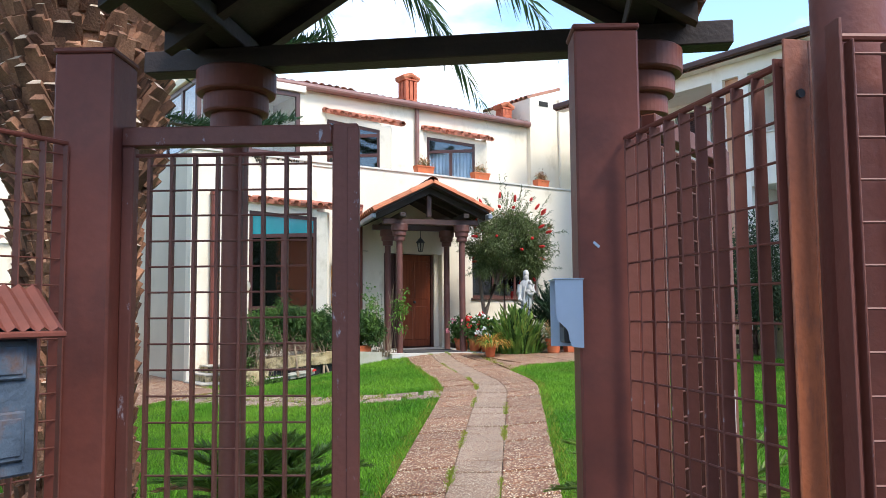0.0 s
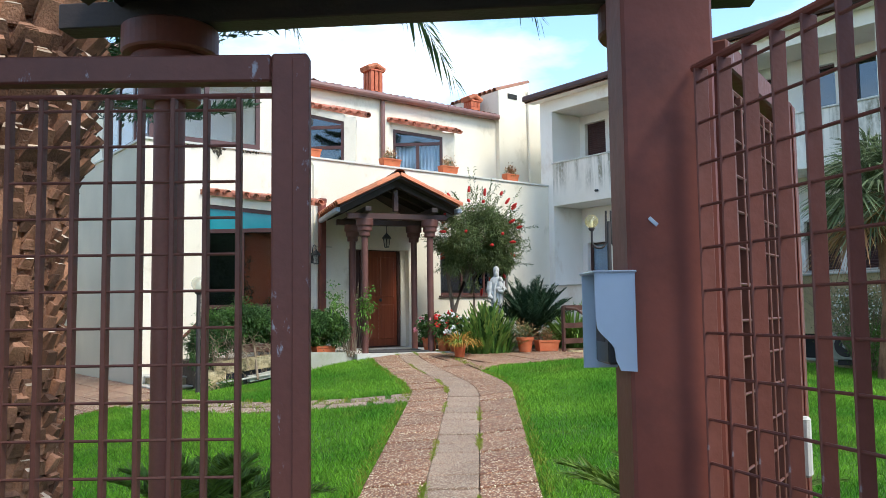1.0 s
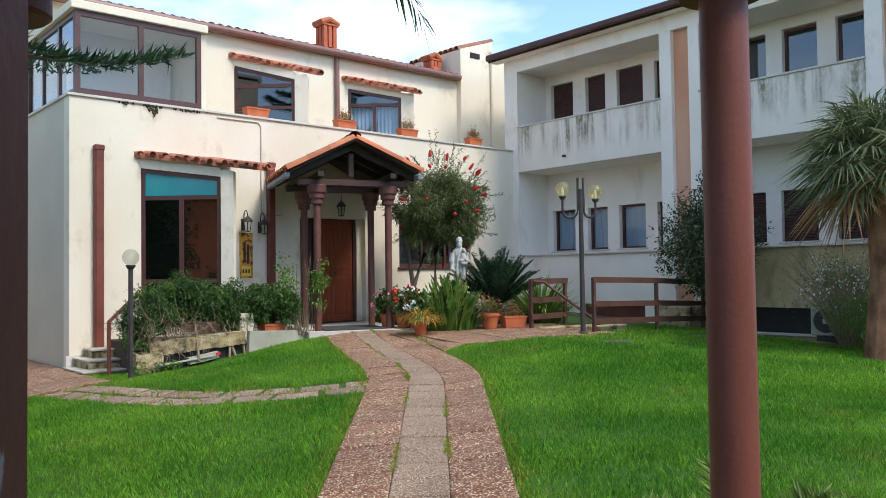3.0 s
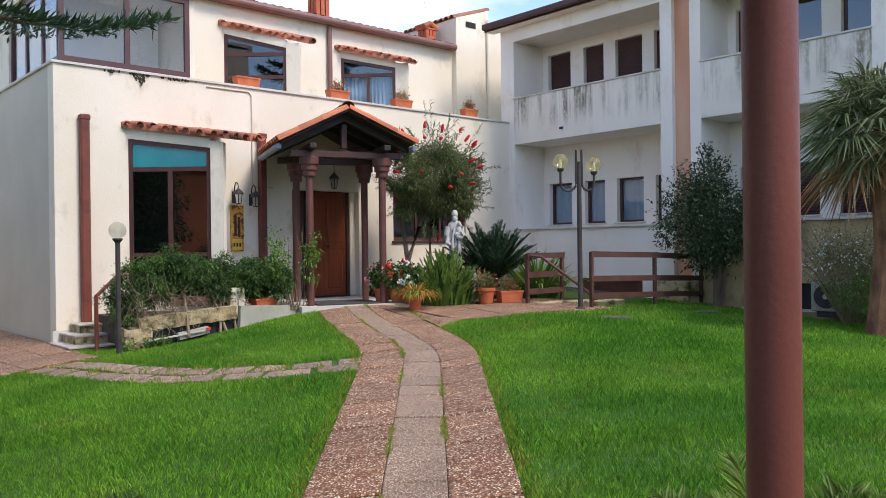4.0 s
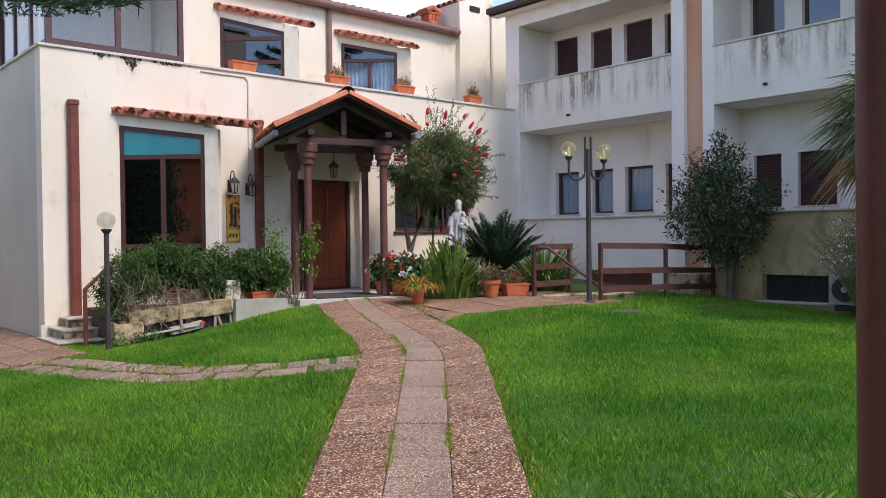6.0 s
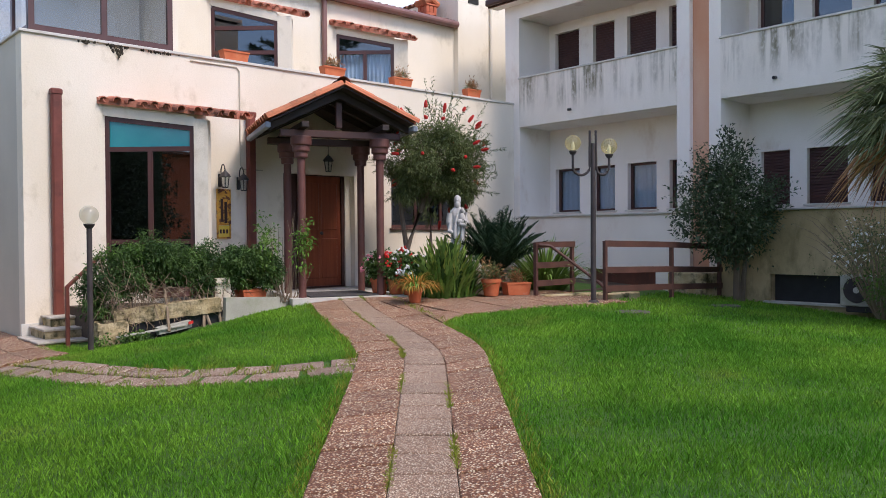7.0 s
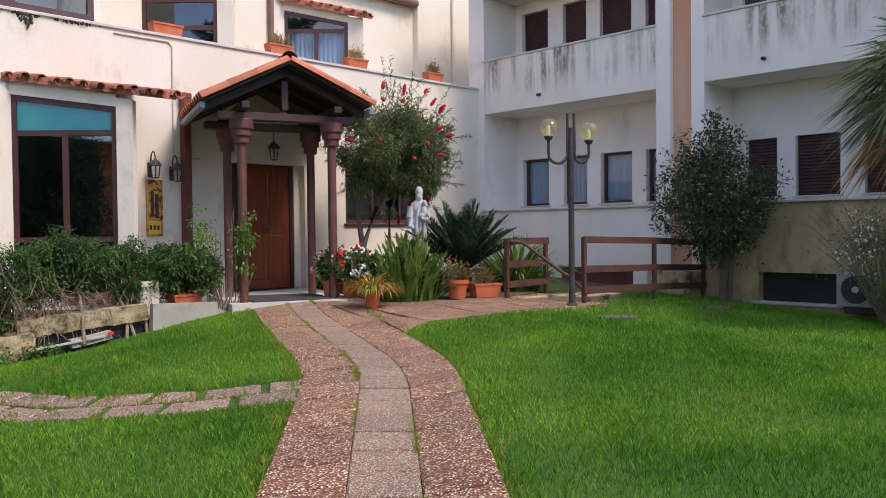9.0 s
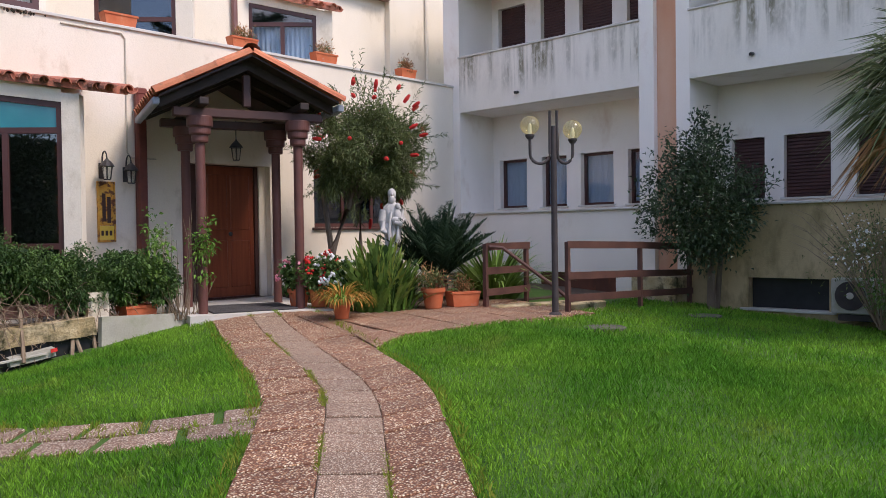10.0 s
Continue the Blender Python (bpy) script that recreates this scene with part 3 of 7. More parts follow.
def lay(name, parent, q, material, rnd, gap=0.007, cross=None, top=0.026):
    if cross:
        a, b, c, d = q
        u, v = (b - a).normalized(), (d - a).normalized()
        q = [a + u * gap + v * cross, b - u * gap + v * cross, c - u * gap - v * cross, d + u * gap - v * cross]
    else:
        q = shrink(q, gap)
    tilt = rnd.uniform(-0.004, 0.006)
    hang(new("slab", slab_mesh(q, top + tilt, 0.009, material)), parent)


rnd = random.Random(4)
pavement = thing("pavement", (5, 7, 0.3), "garden path of reddish washed pebble slabs with a paler middle row", "path", kind="structure")
for col in range(3):
    left, right = EDGE[col], EDGE[col + 1]
    for seg, count in ((0, 24), (1, 12)):
        off = 0.5 if col == 0 else 0.0
        cuts = sorted({0.0, 1.0} | {(i + off) / count for i in range(count) if 0 < (i + off) / count < 1})
        for a, b in zip(cuts, cuts[1:]):
            q = [edge_at(left, seg, a), edge_at(right, seg, a), edge_at(right, seg, b), edge_at(left, seg, b)]
            lay("slab", pavement, q, M_AGG2 if col == 1 else M_AGG, rnd, 0.001 + rnd.uniform(0, 0.003), (0.008 if col == 1 else 0.011) + rnd.uniform(0, 0.007), 0.012)

for seg, count in ((0, 8), (1, 6)):
    for k in range(count):
        a, b = k / count, (k + 1) / count
        q = [edge_at(EDGE[0], seg, a), edge_at(EDGE[3], seg, a), edge_at(EDGE[3], seg, b), edge_at(EDGE[0], seg, b)]
        part("bedding", prismed([tuple(v) for v in q], lambda x, y: gz(x, y) - 0.06, lambda x, y: gz(x, y) - 0.004), M_JOINT, pavement)

apron = thing("pavement", (10.5, 11.4, 0.7), "washed pebble paving in front of the planting beds", "paving", kind="structure")
part("bedding", prismed([tuple(v) for v in APRON_POLY], lambda x, y: gz(x, y) - 0.08, lambda x, y: gz(x, y) + 0.010), M_AGG, apron)
e1, e2 = Vector((0.985, -0.172)), Vector((0.172, 0.985))
o = Vector((9.05, 10.80))
for i in range(8):
    for j in range(4):
        q = [o + e1 * (0.45 * i) + e2 * (0.45 * j - 0.05), o + e1 * (0.45 * i + 0.45) + e2 * (0.45 * j - 0.05), o + e1 * (0.45 * i + 0.45) + e2 * (0.45 * j + 0.4), o + e1 * (0.45 * i) + e2 * (0.45 * j + 0.4)]
        c = sum(q, Vector((0, 0))) / 4
        if c.dot(N2) > 3.62 + 0.2:
            lay("slab", apron, q, M_AGG, rnd)
for a, b, c, d in (((8.80, 10.37), (9.52, 10.70), (9.40, 11.1), (9.20, 11.25)), ((9.54, 10.70), (10.6, 10.56), (10.6, 10.72), (9.46, 10.76)), ((10.62, 10.55), (11.6, 10.22), (11.6, 10.55), (10.62, 10.71)), ((11.62, 10.2), (12.5, 10.2), (12.5, 10.4), (11.62, 10.52))):
    lay("slab", apron, [Vector(a), Vector(b), Vector(c), Vector(d)], M_AGG, rnd, 0.004)

side_path = thing("pavement", (5.3, 10.6, 0.35), "side path of pale stepping slabs with grass in the joints", "path", kind="structure")
run = []
for p, q in zip(SIDE_LINE, SIDE_LINE[1:]):
    for k in range(6):
        run.append(p.lerp(q, k / 6))
run.append(SIDE_LINE[-1])
dist, pos = 0.0, [run[0]]
for p, q in zip(run, run[1:]):
    dist += (q - p).length


def along(s):
    for p, q in zip(run, run[1:]):
        L = (q - p).length
        if s <= L:
            d = (q - p).normalized()
            return p + d * s, d
        s -= L
    return run[-1], (run[-1] - run[-2]).normalized()


s, row = 0.0, 0
while s < dist - 0.3:
    L = rnd.uniform(0.47, 0.55)
    for side, shift in ((1, 0.0), (-1, -0.24)):
        p0, d0 = along(min(s + shift, dist))
        p1, d1 = along(min(s + shift + L - 0.062, dist))
        n0, n1 = Vector((-d0.y, d0.x)), Vector((-d1.y, d1.x))
        lo, hi = (0.025, 0.345) if side > 0 else (-0.345, -0.025)
        lo, hi = lo + rnd.uniform(-0.01, 0.01), hi + rnd.uniform(-0.015, 0.015)
        lay("slab", side_path, [p0 + n0 * lo, p1 + n1 * lo, p1 + n1 * hi, p0 + n0 * hi], M_AGG3, rnd, 0.006, None, 0.002)
    s += L
yard = thing("pavement", (4.2, 15, 0.25), "washed pebble paving of the side yard", "paving", kind="structure")
for i in range(5):
    for j in range(15):
        x, y = 2.72 + 0.48 * i, 13.45 + 0.5 * j
        lay("slab", yard, [Vector((x, y)), Vector((x + 0.48, y)), Vector((x + 0.48, y + 0.5)), Vector((x, y + 0.5))], M_AGG, rnd)

STREET_POLY = [Vector(p) for p in ((-30, -30), (30, -30), (4.6, -1.2), (1.75, 1.05), (0.25, 2.35), (-4, 4.6), (-30, 18))]


def tarmac(lo, hi, step):
    """The road as a grid of small squares that lie on the land."""
    v, f = [], []
    n = int((hi - lo) / step)
    c = lo + step * (np.arange(n) + 0.5)
    cx, cy = np.meshgrid(c, c)
    cx, cy = cx.ravel(), cy.ravel()
    for x, y in zip(cx[in_poly(cx, cy)], cy[in_poly(cx, cy)]):
        k = len(v)
        for dx, dy in ((-1, -1), (1, -1), (1, 1), (-1, 1)):
            px, py = x + dx * step / 2, y + dy * step / 2
            v.append((px, py, gz(px, py) + 0.004))
        f.append((k, k + 1, k + 2, k + 3))
    return v, f


def in_poly(x, y):
    r = np.zeros(x.shape, bool)
    for a, b in zip(STREET_POLY, STREET_POLY[1:] + STREET_POLY[:1]):
        r ^= ((a.y > y) != (b.y > y)) & (x < (b.x - a.x) * (y - a.y) / ((b.y - a.y) or 1e-9) + a.x)
    return r


rv, rf = tarmac(-14.0, 14.0, 0.2)
tagged(raw_part("road", rv, rf, M_ROAD), "grey asphalt pavement outside the garden gate", "pavement", kind="structure")
kerb = thing("kerb", (1, 1.7, 0), "low grey concrete kerb between the pavement and the garden", "kerb", kind="structure")
KERB_LINE = [Vector(p) for p in ((14.0, -8.8), (4.6, -1.2), (1.75, 1.05), (0.25, 2.35), (-4.0, 4.6), (-14.0, 9.75))]
for p, q in zip(KERB_LINE, KERB_LINE[1:]):
    d = (q - p).normalized()
    side = Vector((-d.y, d.x)) * 0.17
    n = max(1, round((q - p).length / 0.9))
    for k in range(n):
        a, b = p.lerp(q, k / n), p.lerp(q, (k + 1) / n) - d * 0.006
        part("kerbstone", prismed([tuple(v) for v in (a - side, b - side, b + side, a + side)], lambda x, y: gz(x, y) - 0.10, lambda x, y: gz(x, y) + 0.022), M_PANEL, kerb)


def inside(poly, x, y):
    """Which of the points lie in the polygon."""
    r = np.zeros(x.shape, bool)
    n = len(poly)
    for i in range(n):
        a, b = poly[i], poly[(i + 1) % n]
        cross = ((a.y > y) != (b.y > y)) & (x < (b.x - a.x) * (y - a.y) / ((b.y - a.y) or 1e-9) + a.x)
        r ^= cross
    return r


def near_line(line, x, y, w):
    r = np.zeros(x.shape, bool)
    for p, q in zip(line, line[1:]):
        d = q - p
        t = np.clip(((x - p.x) * d.x + (y - p.y) * d.y) / d.length_squared, 0, 1)
        r |= np.hypot(x - p.x - t * d.x, y - p.y - t * d.y) < w
    return r


GARDEN = [Vector(p) for p in ((0.2, 3.2), (3.2, 0.3), (15.6, -2.0), (15.65, 11.0), (12.6, 10.6), (12.6, 13.5), (9.0, 15.5), (5.0, 15.5), (3.2, 13.4), (-2.0, 10.0))]


PORCH_POLY = [Vector(p) for p in ((8.5, 13.5), (10.3, 12.7), (10.3, 12.2), (12.6, 11.6), (12.6, 16.0), (8.5, 16.0))]


def bare(x, y):
    return inside(PORCH_POLY, x, y) | inside(PATH_POLY, x, y) | inside(APRON_POLY, x, y) | inside(YARD_POLY, x, y) | inside(BED_POLY, x, y)


def blades(count, rng, lo, hi, height, width, keep, name, material, label):
    x, y = lo[0] + (hi[0] - lo[0]) * rng.random(count), lo[1] + (hi[1] - lo[1]) * rng.random(count)
    k = keep(x, y)
    x, y = x[k], y[k]
    n = len(x)
    h = height * (0.5 + 0.8 * rng.random(n)) * (0.8 + 0.4 * np.sin(x * 1.7 + 2 * np.sin(y * 1.3)) ** 2)
    a = rng.random(n) * 2 * np.pi
    lean = h * (0.15 + 0.55 * rng.random(n))
    b = rng.random(n) * 2 * np.pi
    z = land(x, y) - 0.016
    w = width * (0.6 + 0.8 * rng.random(n)) * 0.5
    v = np.empty((n, 4, 3))
    v[:, 0] = np.stack([x - w * np.cos(a), y - w * np.sin(a), z], 1)
    v[:, 1] = np.stack([x + w * np.cos(a), y + w * np.sin(a), z], 1)
    v[:, 2] = np.stack([x + 0.35 * lean * np.cos(b) + 0.7 * w * np.cos(a), y + 0.35 * lean * np.sin(b) + 0.7 * w * np.sin(a), z + 0.6 * h], 1)
    v[:, 3] = np.stack([x + lean * np.cos(b), y + lean * np.sin(b), z + h], 1)
    i = np.arange(n)[:, None] * 4
    f = np.concatenate([i + np.array([[0, 1, 2]]), i + np.array([[0, 2, 3]])], 1).reshape(-1)
    me = bpy.data.meshes.new("blades")
    me.vertices.add(4 * n)
    me.vertices.foreach_set("co", v.reshape(-1))
    me.loops.add(6 * n)
    me.loops.foreach_set("vertex_index", f.astype(np.int32))
    me.polygons.add(2 * n)
    me.polygons.foreach_set("loop_start", np.arange(0, 6 * n, 3, dtype=np.int32))
    me.update(calc_edges=True)
    me.materials.append(material)
    tagged(new(name, me), label, "grass", kind="stuff")


rng = np.random.default_rng(11)
lawn_keep = lambda x, y: inside(GARDEN, x, y) & ~bare(x, y) & ~near_line(SIDE_LINE, x, y, 0.335)
blades(640000, rng, (-1.5, 0.5), (11.0, 15.5), 0.050, 0.0056, lawn_keep, "grass", M_GRASS, "short bright green lawn grass beside the path")
blades(110000, rng, (9.5, -1.5), (15.7, 13.0), 0.060, 0.010, lawn_keep, "grass", M_GRASS, "short bright green lawn grass near the wing")
edge_keep = lambda x, y: inside(GARDEN, x, y) & ((near_line(PATH_POLY[:37:2], x, y, 0.10) | near_line(PATH_POLY[37::2], x, y, 0.10)) & ~inside(PATH_POLY, x, y) | (near_line(SIDE_LINE, x, y, 0.42) & (np.sin(9 * x + 5 * y) + np.sin(13 * x - 11 * y) > 1.0) | near_line(run, x, y, 0.03)) & ~inside(PATH_POLY, x, y))
blades(150000, rng, (2.5, 2.5), (10.5, 14.5), 0.058, 0.006, edge_keep, "grass", M_WEED, "longer yellowish grass along the slab edges")
joint_keep = lambda x, y: (near_line(edge_line(EDGE[1])[::2], x, y, 0.022) | near_line(edge_line(EDGE[2])[::2], x, y, 0.016)) & (np.sin(3.1 * x + 1.7 * y) + np.sin(7.3 * x - 4.1 * y) > 0.45)
blades(1300000, rng, (2.5, 3.0), (10.0, 14.0), 0.042, 0.005, joint_keep, "grass", M_WEED, "tufts of grass in the joints of the path")

soil_bed = prismed([(10.55, 12.35), (11.5, 12.15), (12.55, 11.75), (15.6, 11.75), (15.6, 15.5), (11.25, 15.5), (10.95, 13.6)], lambda x, y: gz(x, y) - 0.2, lambda x, y: gz(x, y) + 0.015)
tagged(part("soil_bed", soil_bed, M_SOIL), "bare brown garden soil under the trees and ferns", "soil", kind="structure")

# ---- main house ----
house = thing("house", (10, F, 0.5), "two storey cream plastered house with a terracotta roof and terrace parapet", "house")


def wall_of(boxes):
    bm = bmesh.new()
    for lo, hi in boxes:
        box(bm, lo, hi)
    return bm


def at(x, y, turn=0):
    return Matrix.Translation((x, y, 0)) @ Matrix.Rotation(radians(turn), 4, "Z")


part("wall", plate(at(0, F), (5.14, 15.98), (-0.2, PARAPET), ((6.33, 7.90, 0.2, 3.73), (9.53, 11.13, 0.8, 2.97), (12.05, 14.21, 1.95, 3.05)), 0.3), M_CREAM, house, "cream front wall with damp stains")
# Same plaster as the front; the shade on it is in the colour.
part("wall", boxed((5.14, F + 0.3, -0.2), (5.44, 23.0, PARAPET)), M_SIDE, house, "plain side wall with its shade in a greyer plaster colour")
part("wall", boxed((5.44, 22.7, -0.2), (17.0, 23.0, PARAPET)), M_CREAM, house)
part("terrace", wall_of([((5.44, F + 0.3, 4.30), (17.0, 22.7, 4.5))]), M_STONE, house)
part("floor", wall_of([((5.44, F + 0.3, 0.55), (15.6, 22.7, 0.68))]), M_STONE, house)
for lo, hi in (((5.10, F - 0.035, PARAPET), (15.72, F + 0.33, PARAPET + 0.045)), ((5.10, F + 0.33, PARAPET), (5.47, 22.0, PARAPET + 0.045))):
    part("coping", boxed(lo, hi, 0.006), M_STONE, house, "thin grey parapet coping")
part("wall", plate(at(0, U), (7.62, 15.5), (4.5, 6.95), ((9.02, 10.5, 4.5, 6.28), (11.97, 13.4, 4.5, 6.22)), 0.25), M_CREAM, house, "set back upper wall")
for lo, hi in (((7.62, 15.98, 4.5), (7.74, U, 6.5)), ((5.44, 22.5, 4.5), (15.5, 22.7, 6.95)), ((5.3, 20.5, 4.5), (5.5, 22.5, 6.95)), ((5.3, U, 6.60), (7.62, U + 0.25, 6.95))):
    part("wall", boxed(lo, hi), M_CREAM, house)
part("roof", boxed((5.26, 15.86, 6.43), (7.74, 20.5, 6.58), 0.01), M_CREAM, house, "flat roof of the glazed room")
part("ceiling", boxed((5.5, U + 0.25, 6.88), (15.5, 22.5, 6.94)), M_WHITE, house)



def barrel(length, r, seg=6):
    """One half-round clay tile: along -y from the origin, hollow side down, with thickness."""
    v, f = [], []
    for y, rr in ((0.0, r * 0.88), (-length, r)):
        for rad in (rr, rr - 0.014):
            for k in range(seg + 1):
                a = math.pi * k / seg
                v.append((rad * math.cos(a), y, rad * math.sin(a)))
    n = seg + 1
    for k in range(seg):
        f += [(k, k + 1, 2 * n + k + 1, 2 * n + k), (n + k + 1, n + k, 3 * n + k, 3 * n + k + 1), (2 * n + k, 2 * n + k + 1, 3 * n + k + 1, 3 * n + k), (k + 1, k, n + k, n + k + 1)]
    f += [(0, 2 * n, 3 * n, n), (n - 1, 2 * n - 1, 4 * n - 1, 3 * n - 1)]
    me = bpy.data.meshes.new("tile")
    me.from_pydata(v, [], f)
    me.polygons.foreach_set("use_smooth", [False] * len(me.polygons))
    return me


def tile_at(me, parent, m):
    ob = new("tile", me)
    ob.matrix_basis = m
    return hang(ob, parent)


def awning(x0, xk, x1, wall_y, out, z_wall, drop, name="awning"):
    """A small roof of barrel tiles over a saw-tooth bay: no depth at x0, full depth from xk to x1."""
    slope = math.atan2(drop, out)
    reach = lambda x: min(1.0, max(0.0, (x - x0) / (xk - x0))) * out
    zz = lambda x, y: z_wall - (wall_y - y) / out * drop
    a = part(name, prismed([(x0, wall_y + 0.02), (x0 + 0.02, wall_y - 0.02), (xk, wall_y - out + 0.05), (x1 - 0.03, wall_y - out + 0.05), (x1 - 0.03, wall_y + 0.02)],
                           lambda x, y: zz(x, y) - 0.04, lambda x, y: zz(x, y) + 0.062), M_AWN, house, "terracotta tiled window awning")
    n = round((x1 - x0) / 0.145)
    for i in range(n):
        x = x0 + (i + 0.5) * (x1 - x0) / n
        me = barrel(reach(x) + rnd.uniform(0.05, 0.14), 0.075)
        me.materials.append(M_AWN)
        tile_at(me, a, Matrix.Translation((x + rnd.uniform(-0.01, 0.01), wall_y + 0.03, z_wall + 0.018 + rnd.uniform(0, 0.022))) @ Matrix.Rotation(slope + rnd.uniform(-0.01, 0.008), 4, "X") @ Matrix.Rotation(rnd.uniform(-0.04, 0.04), 4, "Z") @ Matrix.Rotation(rnd.uniform(-0.2, 0.2), 4, "Y"))
        me = barrel(reach(x) + rnd.uniform(0.03, 0.10), 0.078)
        me.materials.append(M_AWN)
        tile_at(me, a, Matrix.Translation((x + 0.07, wall_y + 0.03, z_wall + 0.055 + rnd.uniform(-0.01, 0.008))) @ Matrix.Rotation(slope, 4, "X") @ Matrix.Rotation(math.pi + rnd.uniform(-0.15, 0.15), 4, "Y"))
    return a


awning(6.20, 7.82, 7.99, F, 1.56, 3.93, 0.28)
awning(8.88, 10.30, 10.42, U, 1.27, 6.52, 0.42)
awning(11.78, 13.05, 13.20, U, 1.27, 6.46, 0.38)


def window(parent, m, w, zb, zl, zr, bars, mullions, fw=0.065, panes=None, label="", depth=0.07, name="window"):
    """A window in its own plane: x along, z up, y inwards. bars: heights of the transoms; mullions: (x, z0, z1). The head runs from zl to zr."""
    def quad(bm, pts, y0, y1):
        lo = [bm.verts.new(m @ Vector((x, y0, z))) for x, z in pts]
        hi = [bm.verts.new(m @ Vector((x, y1, z))) for x, z in pts]
        bm.faces.new(lo), bm.faces.new(hi)
        for i in range(len(pts)):
            bm.faces.new((lo[i], lo[(i + 1) % len(pts)], hi[(i + 1) % len(pts)], hi[i]))
    head = lambda x: zl + (zr - zl) * x / w
    win = new(name)
    win.matrix_basis = Matrix.Translation(m @ Vector((0, 0, zb)))
    hang(win, parent)
    win.matrix_basis = Matrix.Translation(m @ Vector((0, 0, zb)))
    tagged(win, label)
    bm = bmesh.new()
    quad(bm, [(0, zb), (fw, zb), (fw, head(fw)), (0, zl)], 0, depth)
    quad(bm, [(w - fw, zb), (w, zb), (w, zr), (w - fw, head(w - fw))], 0, depth)
    quad(bm, [(fw, zb), (w - fw, zb), (w - fw, zb + fw), (fw, zb + fw)], 0.003, depth)
    quad(bm, [(fw, head(fw) - fw), (w - fw, head(w - fw) - fw), (w - fw, head(w - fw)), (fw, head(fw))], 0.003, depth)
    for z in bars:
        quad(bm, [(fw, z - fw / 2), (w - fw, z - fw / 2), (w - fw, z + fw / 2), (fw, z + fw / 2)], 0.004, depth - 0.004)
    for x, z0, z1 in mullions:
        quad(bm, [(x - fw / 2, z0), (x + fw / 2, z0), (x + fw / 2, min(z1, head(x))), (x - fw / 2, min(z1, head(x)))], 0.006, depth - 0.006)
    part("frame", bm, M_FRAME, win)
    levels = [zb] + sorted(bars) + [max(zl, zr)]
    for i, (z0, z1) in enumerate(zip(levels, levels[1:])):
        bm = bmesh.new()
        top = i == len(levels) - 2
        pts = [(fw * 0.5, z0), (w - fw * 0.5, z0), (w - fw * 0.5, (zr - fw * 0.5) if top else z1), (fw * 0.5, (zl - fw * 0.5) if top else z1)]
        quad(bm, pts, depth * 0.45, depth * 0.45 + 0.008)
        pane = part("pane", bm, (panes or {}).get(i, G_DARK), win)
        pane.visible_shadow = False
    return win


def bay_axes(ax, ay, deg=43):
    d, n = Vector((math.cos(radians(deg)), -math.sin(radians(deg)), 0)), Vector((math.sin(radians(deg)), math.cos(radians(deg)), 0))
    return Matrix(((d.x, n.x, 0, ax), (d.y, n.y, 0, ay), (d.z, n.z, 1, 0), (0, 0, 0, 1)))


def bay(ax, ay, kw, ks, z0, zb, zl, zr, bars, mullions, panes, label):
    """A saw-tooth bay: a window turned out of the wall, a strip of plaster beside it, a return to the wall."""
    m = bay_axes(ax, ay)
    slope = (zr - zl) / kw
    bm = bmesh.new()
    def slab(x0, x1, y0, y1, za, top0, top1):
        pts = [(x0, y0, za), (x1, y0, za), (x1, y1, za), (x0, y1, za), (x0, y0, top0), (x1, y0, top1), (x1, y1, top1), (x0, y1, top0)]
        vs = [bm.verts.new(m @ Vector(p)) for p in pts]
        for f in ((0, 1, 2, 3), (4, 5, 6, 7), (0, 1, 5, 4), (1, 2, 6, 5), (2, 3, 7, 6), (3, 0, 4, 7)):
            bm.faces.new([vs[i] for i in f])
    slab(0, kw, 0.0, 0.14, z0, zb, zb)
    part("wall", bm, M_CREAM, house, "bay wall below the window")
    bm = bmesh.new()
    slab(kw, ks, -0.012, 0.14, z0, zr + 0.12, zr + 0.12 + slope * (ks - kw))
    part("wall", bm, M_CREAM, house, "angled bay wall")
    bm = bmesh.new()
    b = m @ Vector((ks, 0, 0))
    prism(bm, [(b.x - 0.10, b.y + 0.1), (b.x, b.y), (b.x + 0.38, ay), (b.x + 0.25, ay)], z0, zr + 0.1)
    part("wall", bm, M_CREAM, house, "angled bay wall")
    bm = bmesh.new()
    vs = [bm.verts.new(m @ Vector(p)) for p in ((0, -0.006, zl), (kw, -0.006, zr), (kw, -0.006, zr + 0.16), (0, -0.006, zl + 0.22), (0, 0.12, zl), (kw, 0.12, zr), (kw, 0.12, zr + 0.16), (0, 0.12, zl + 0.22))]
    for f in ((0, 1, 2, 3), (4, 5, 6, 7), (0, 1, 5, 4), (1, 2, 6, 5), (2, 3, 7, 6), (3, 0, 4, 7)):
        bm.faces.new([vs[i] for i in f])
    part("lintel", bm, M_CREAM, house)
    return window(house, m @ Matrix.Translation((0, 0.02, 0)), kw, zb, zl, zr, bars, mullions, 0.075, panes, label)


bay(6.31, F, 1.43, 1.65, 0.2, 0.98, 3.71, 3.53, (1.72, 3.18), ((0.72, 1.0, 3.18),), {2: G_TEAL}, "tall brown framed bay window with teal top light")
bay(9.0, U, 1.325, 1.60, 4.5, 4.60, 6.33, 6.0, (5.40, 5.88), (), None, "brown framed window with slanted head")
bay(11.95, U, 1.285, 1.585, 4.5, 4.60, 6.25, 6.0, (5.84,), ((0.64, 4.6, 5.84),), {0: G_CLEAR}, "brown framed window with pale blue curtains")


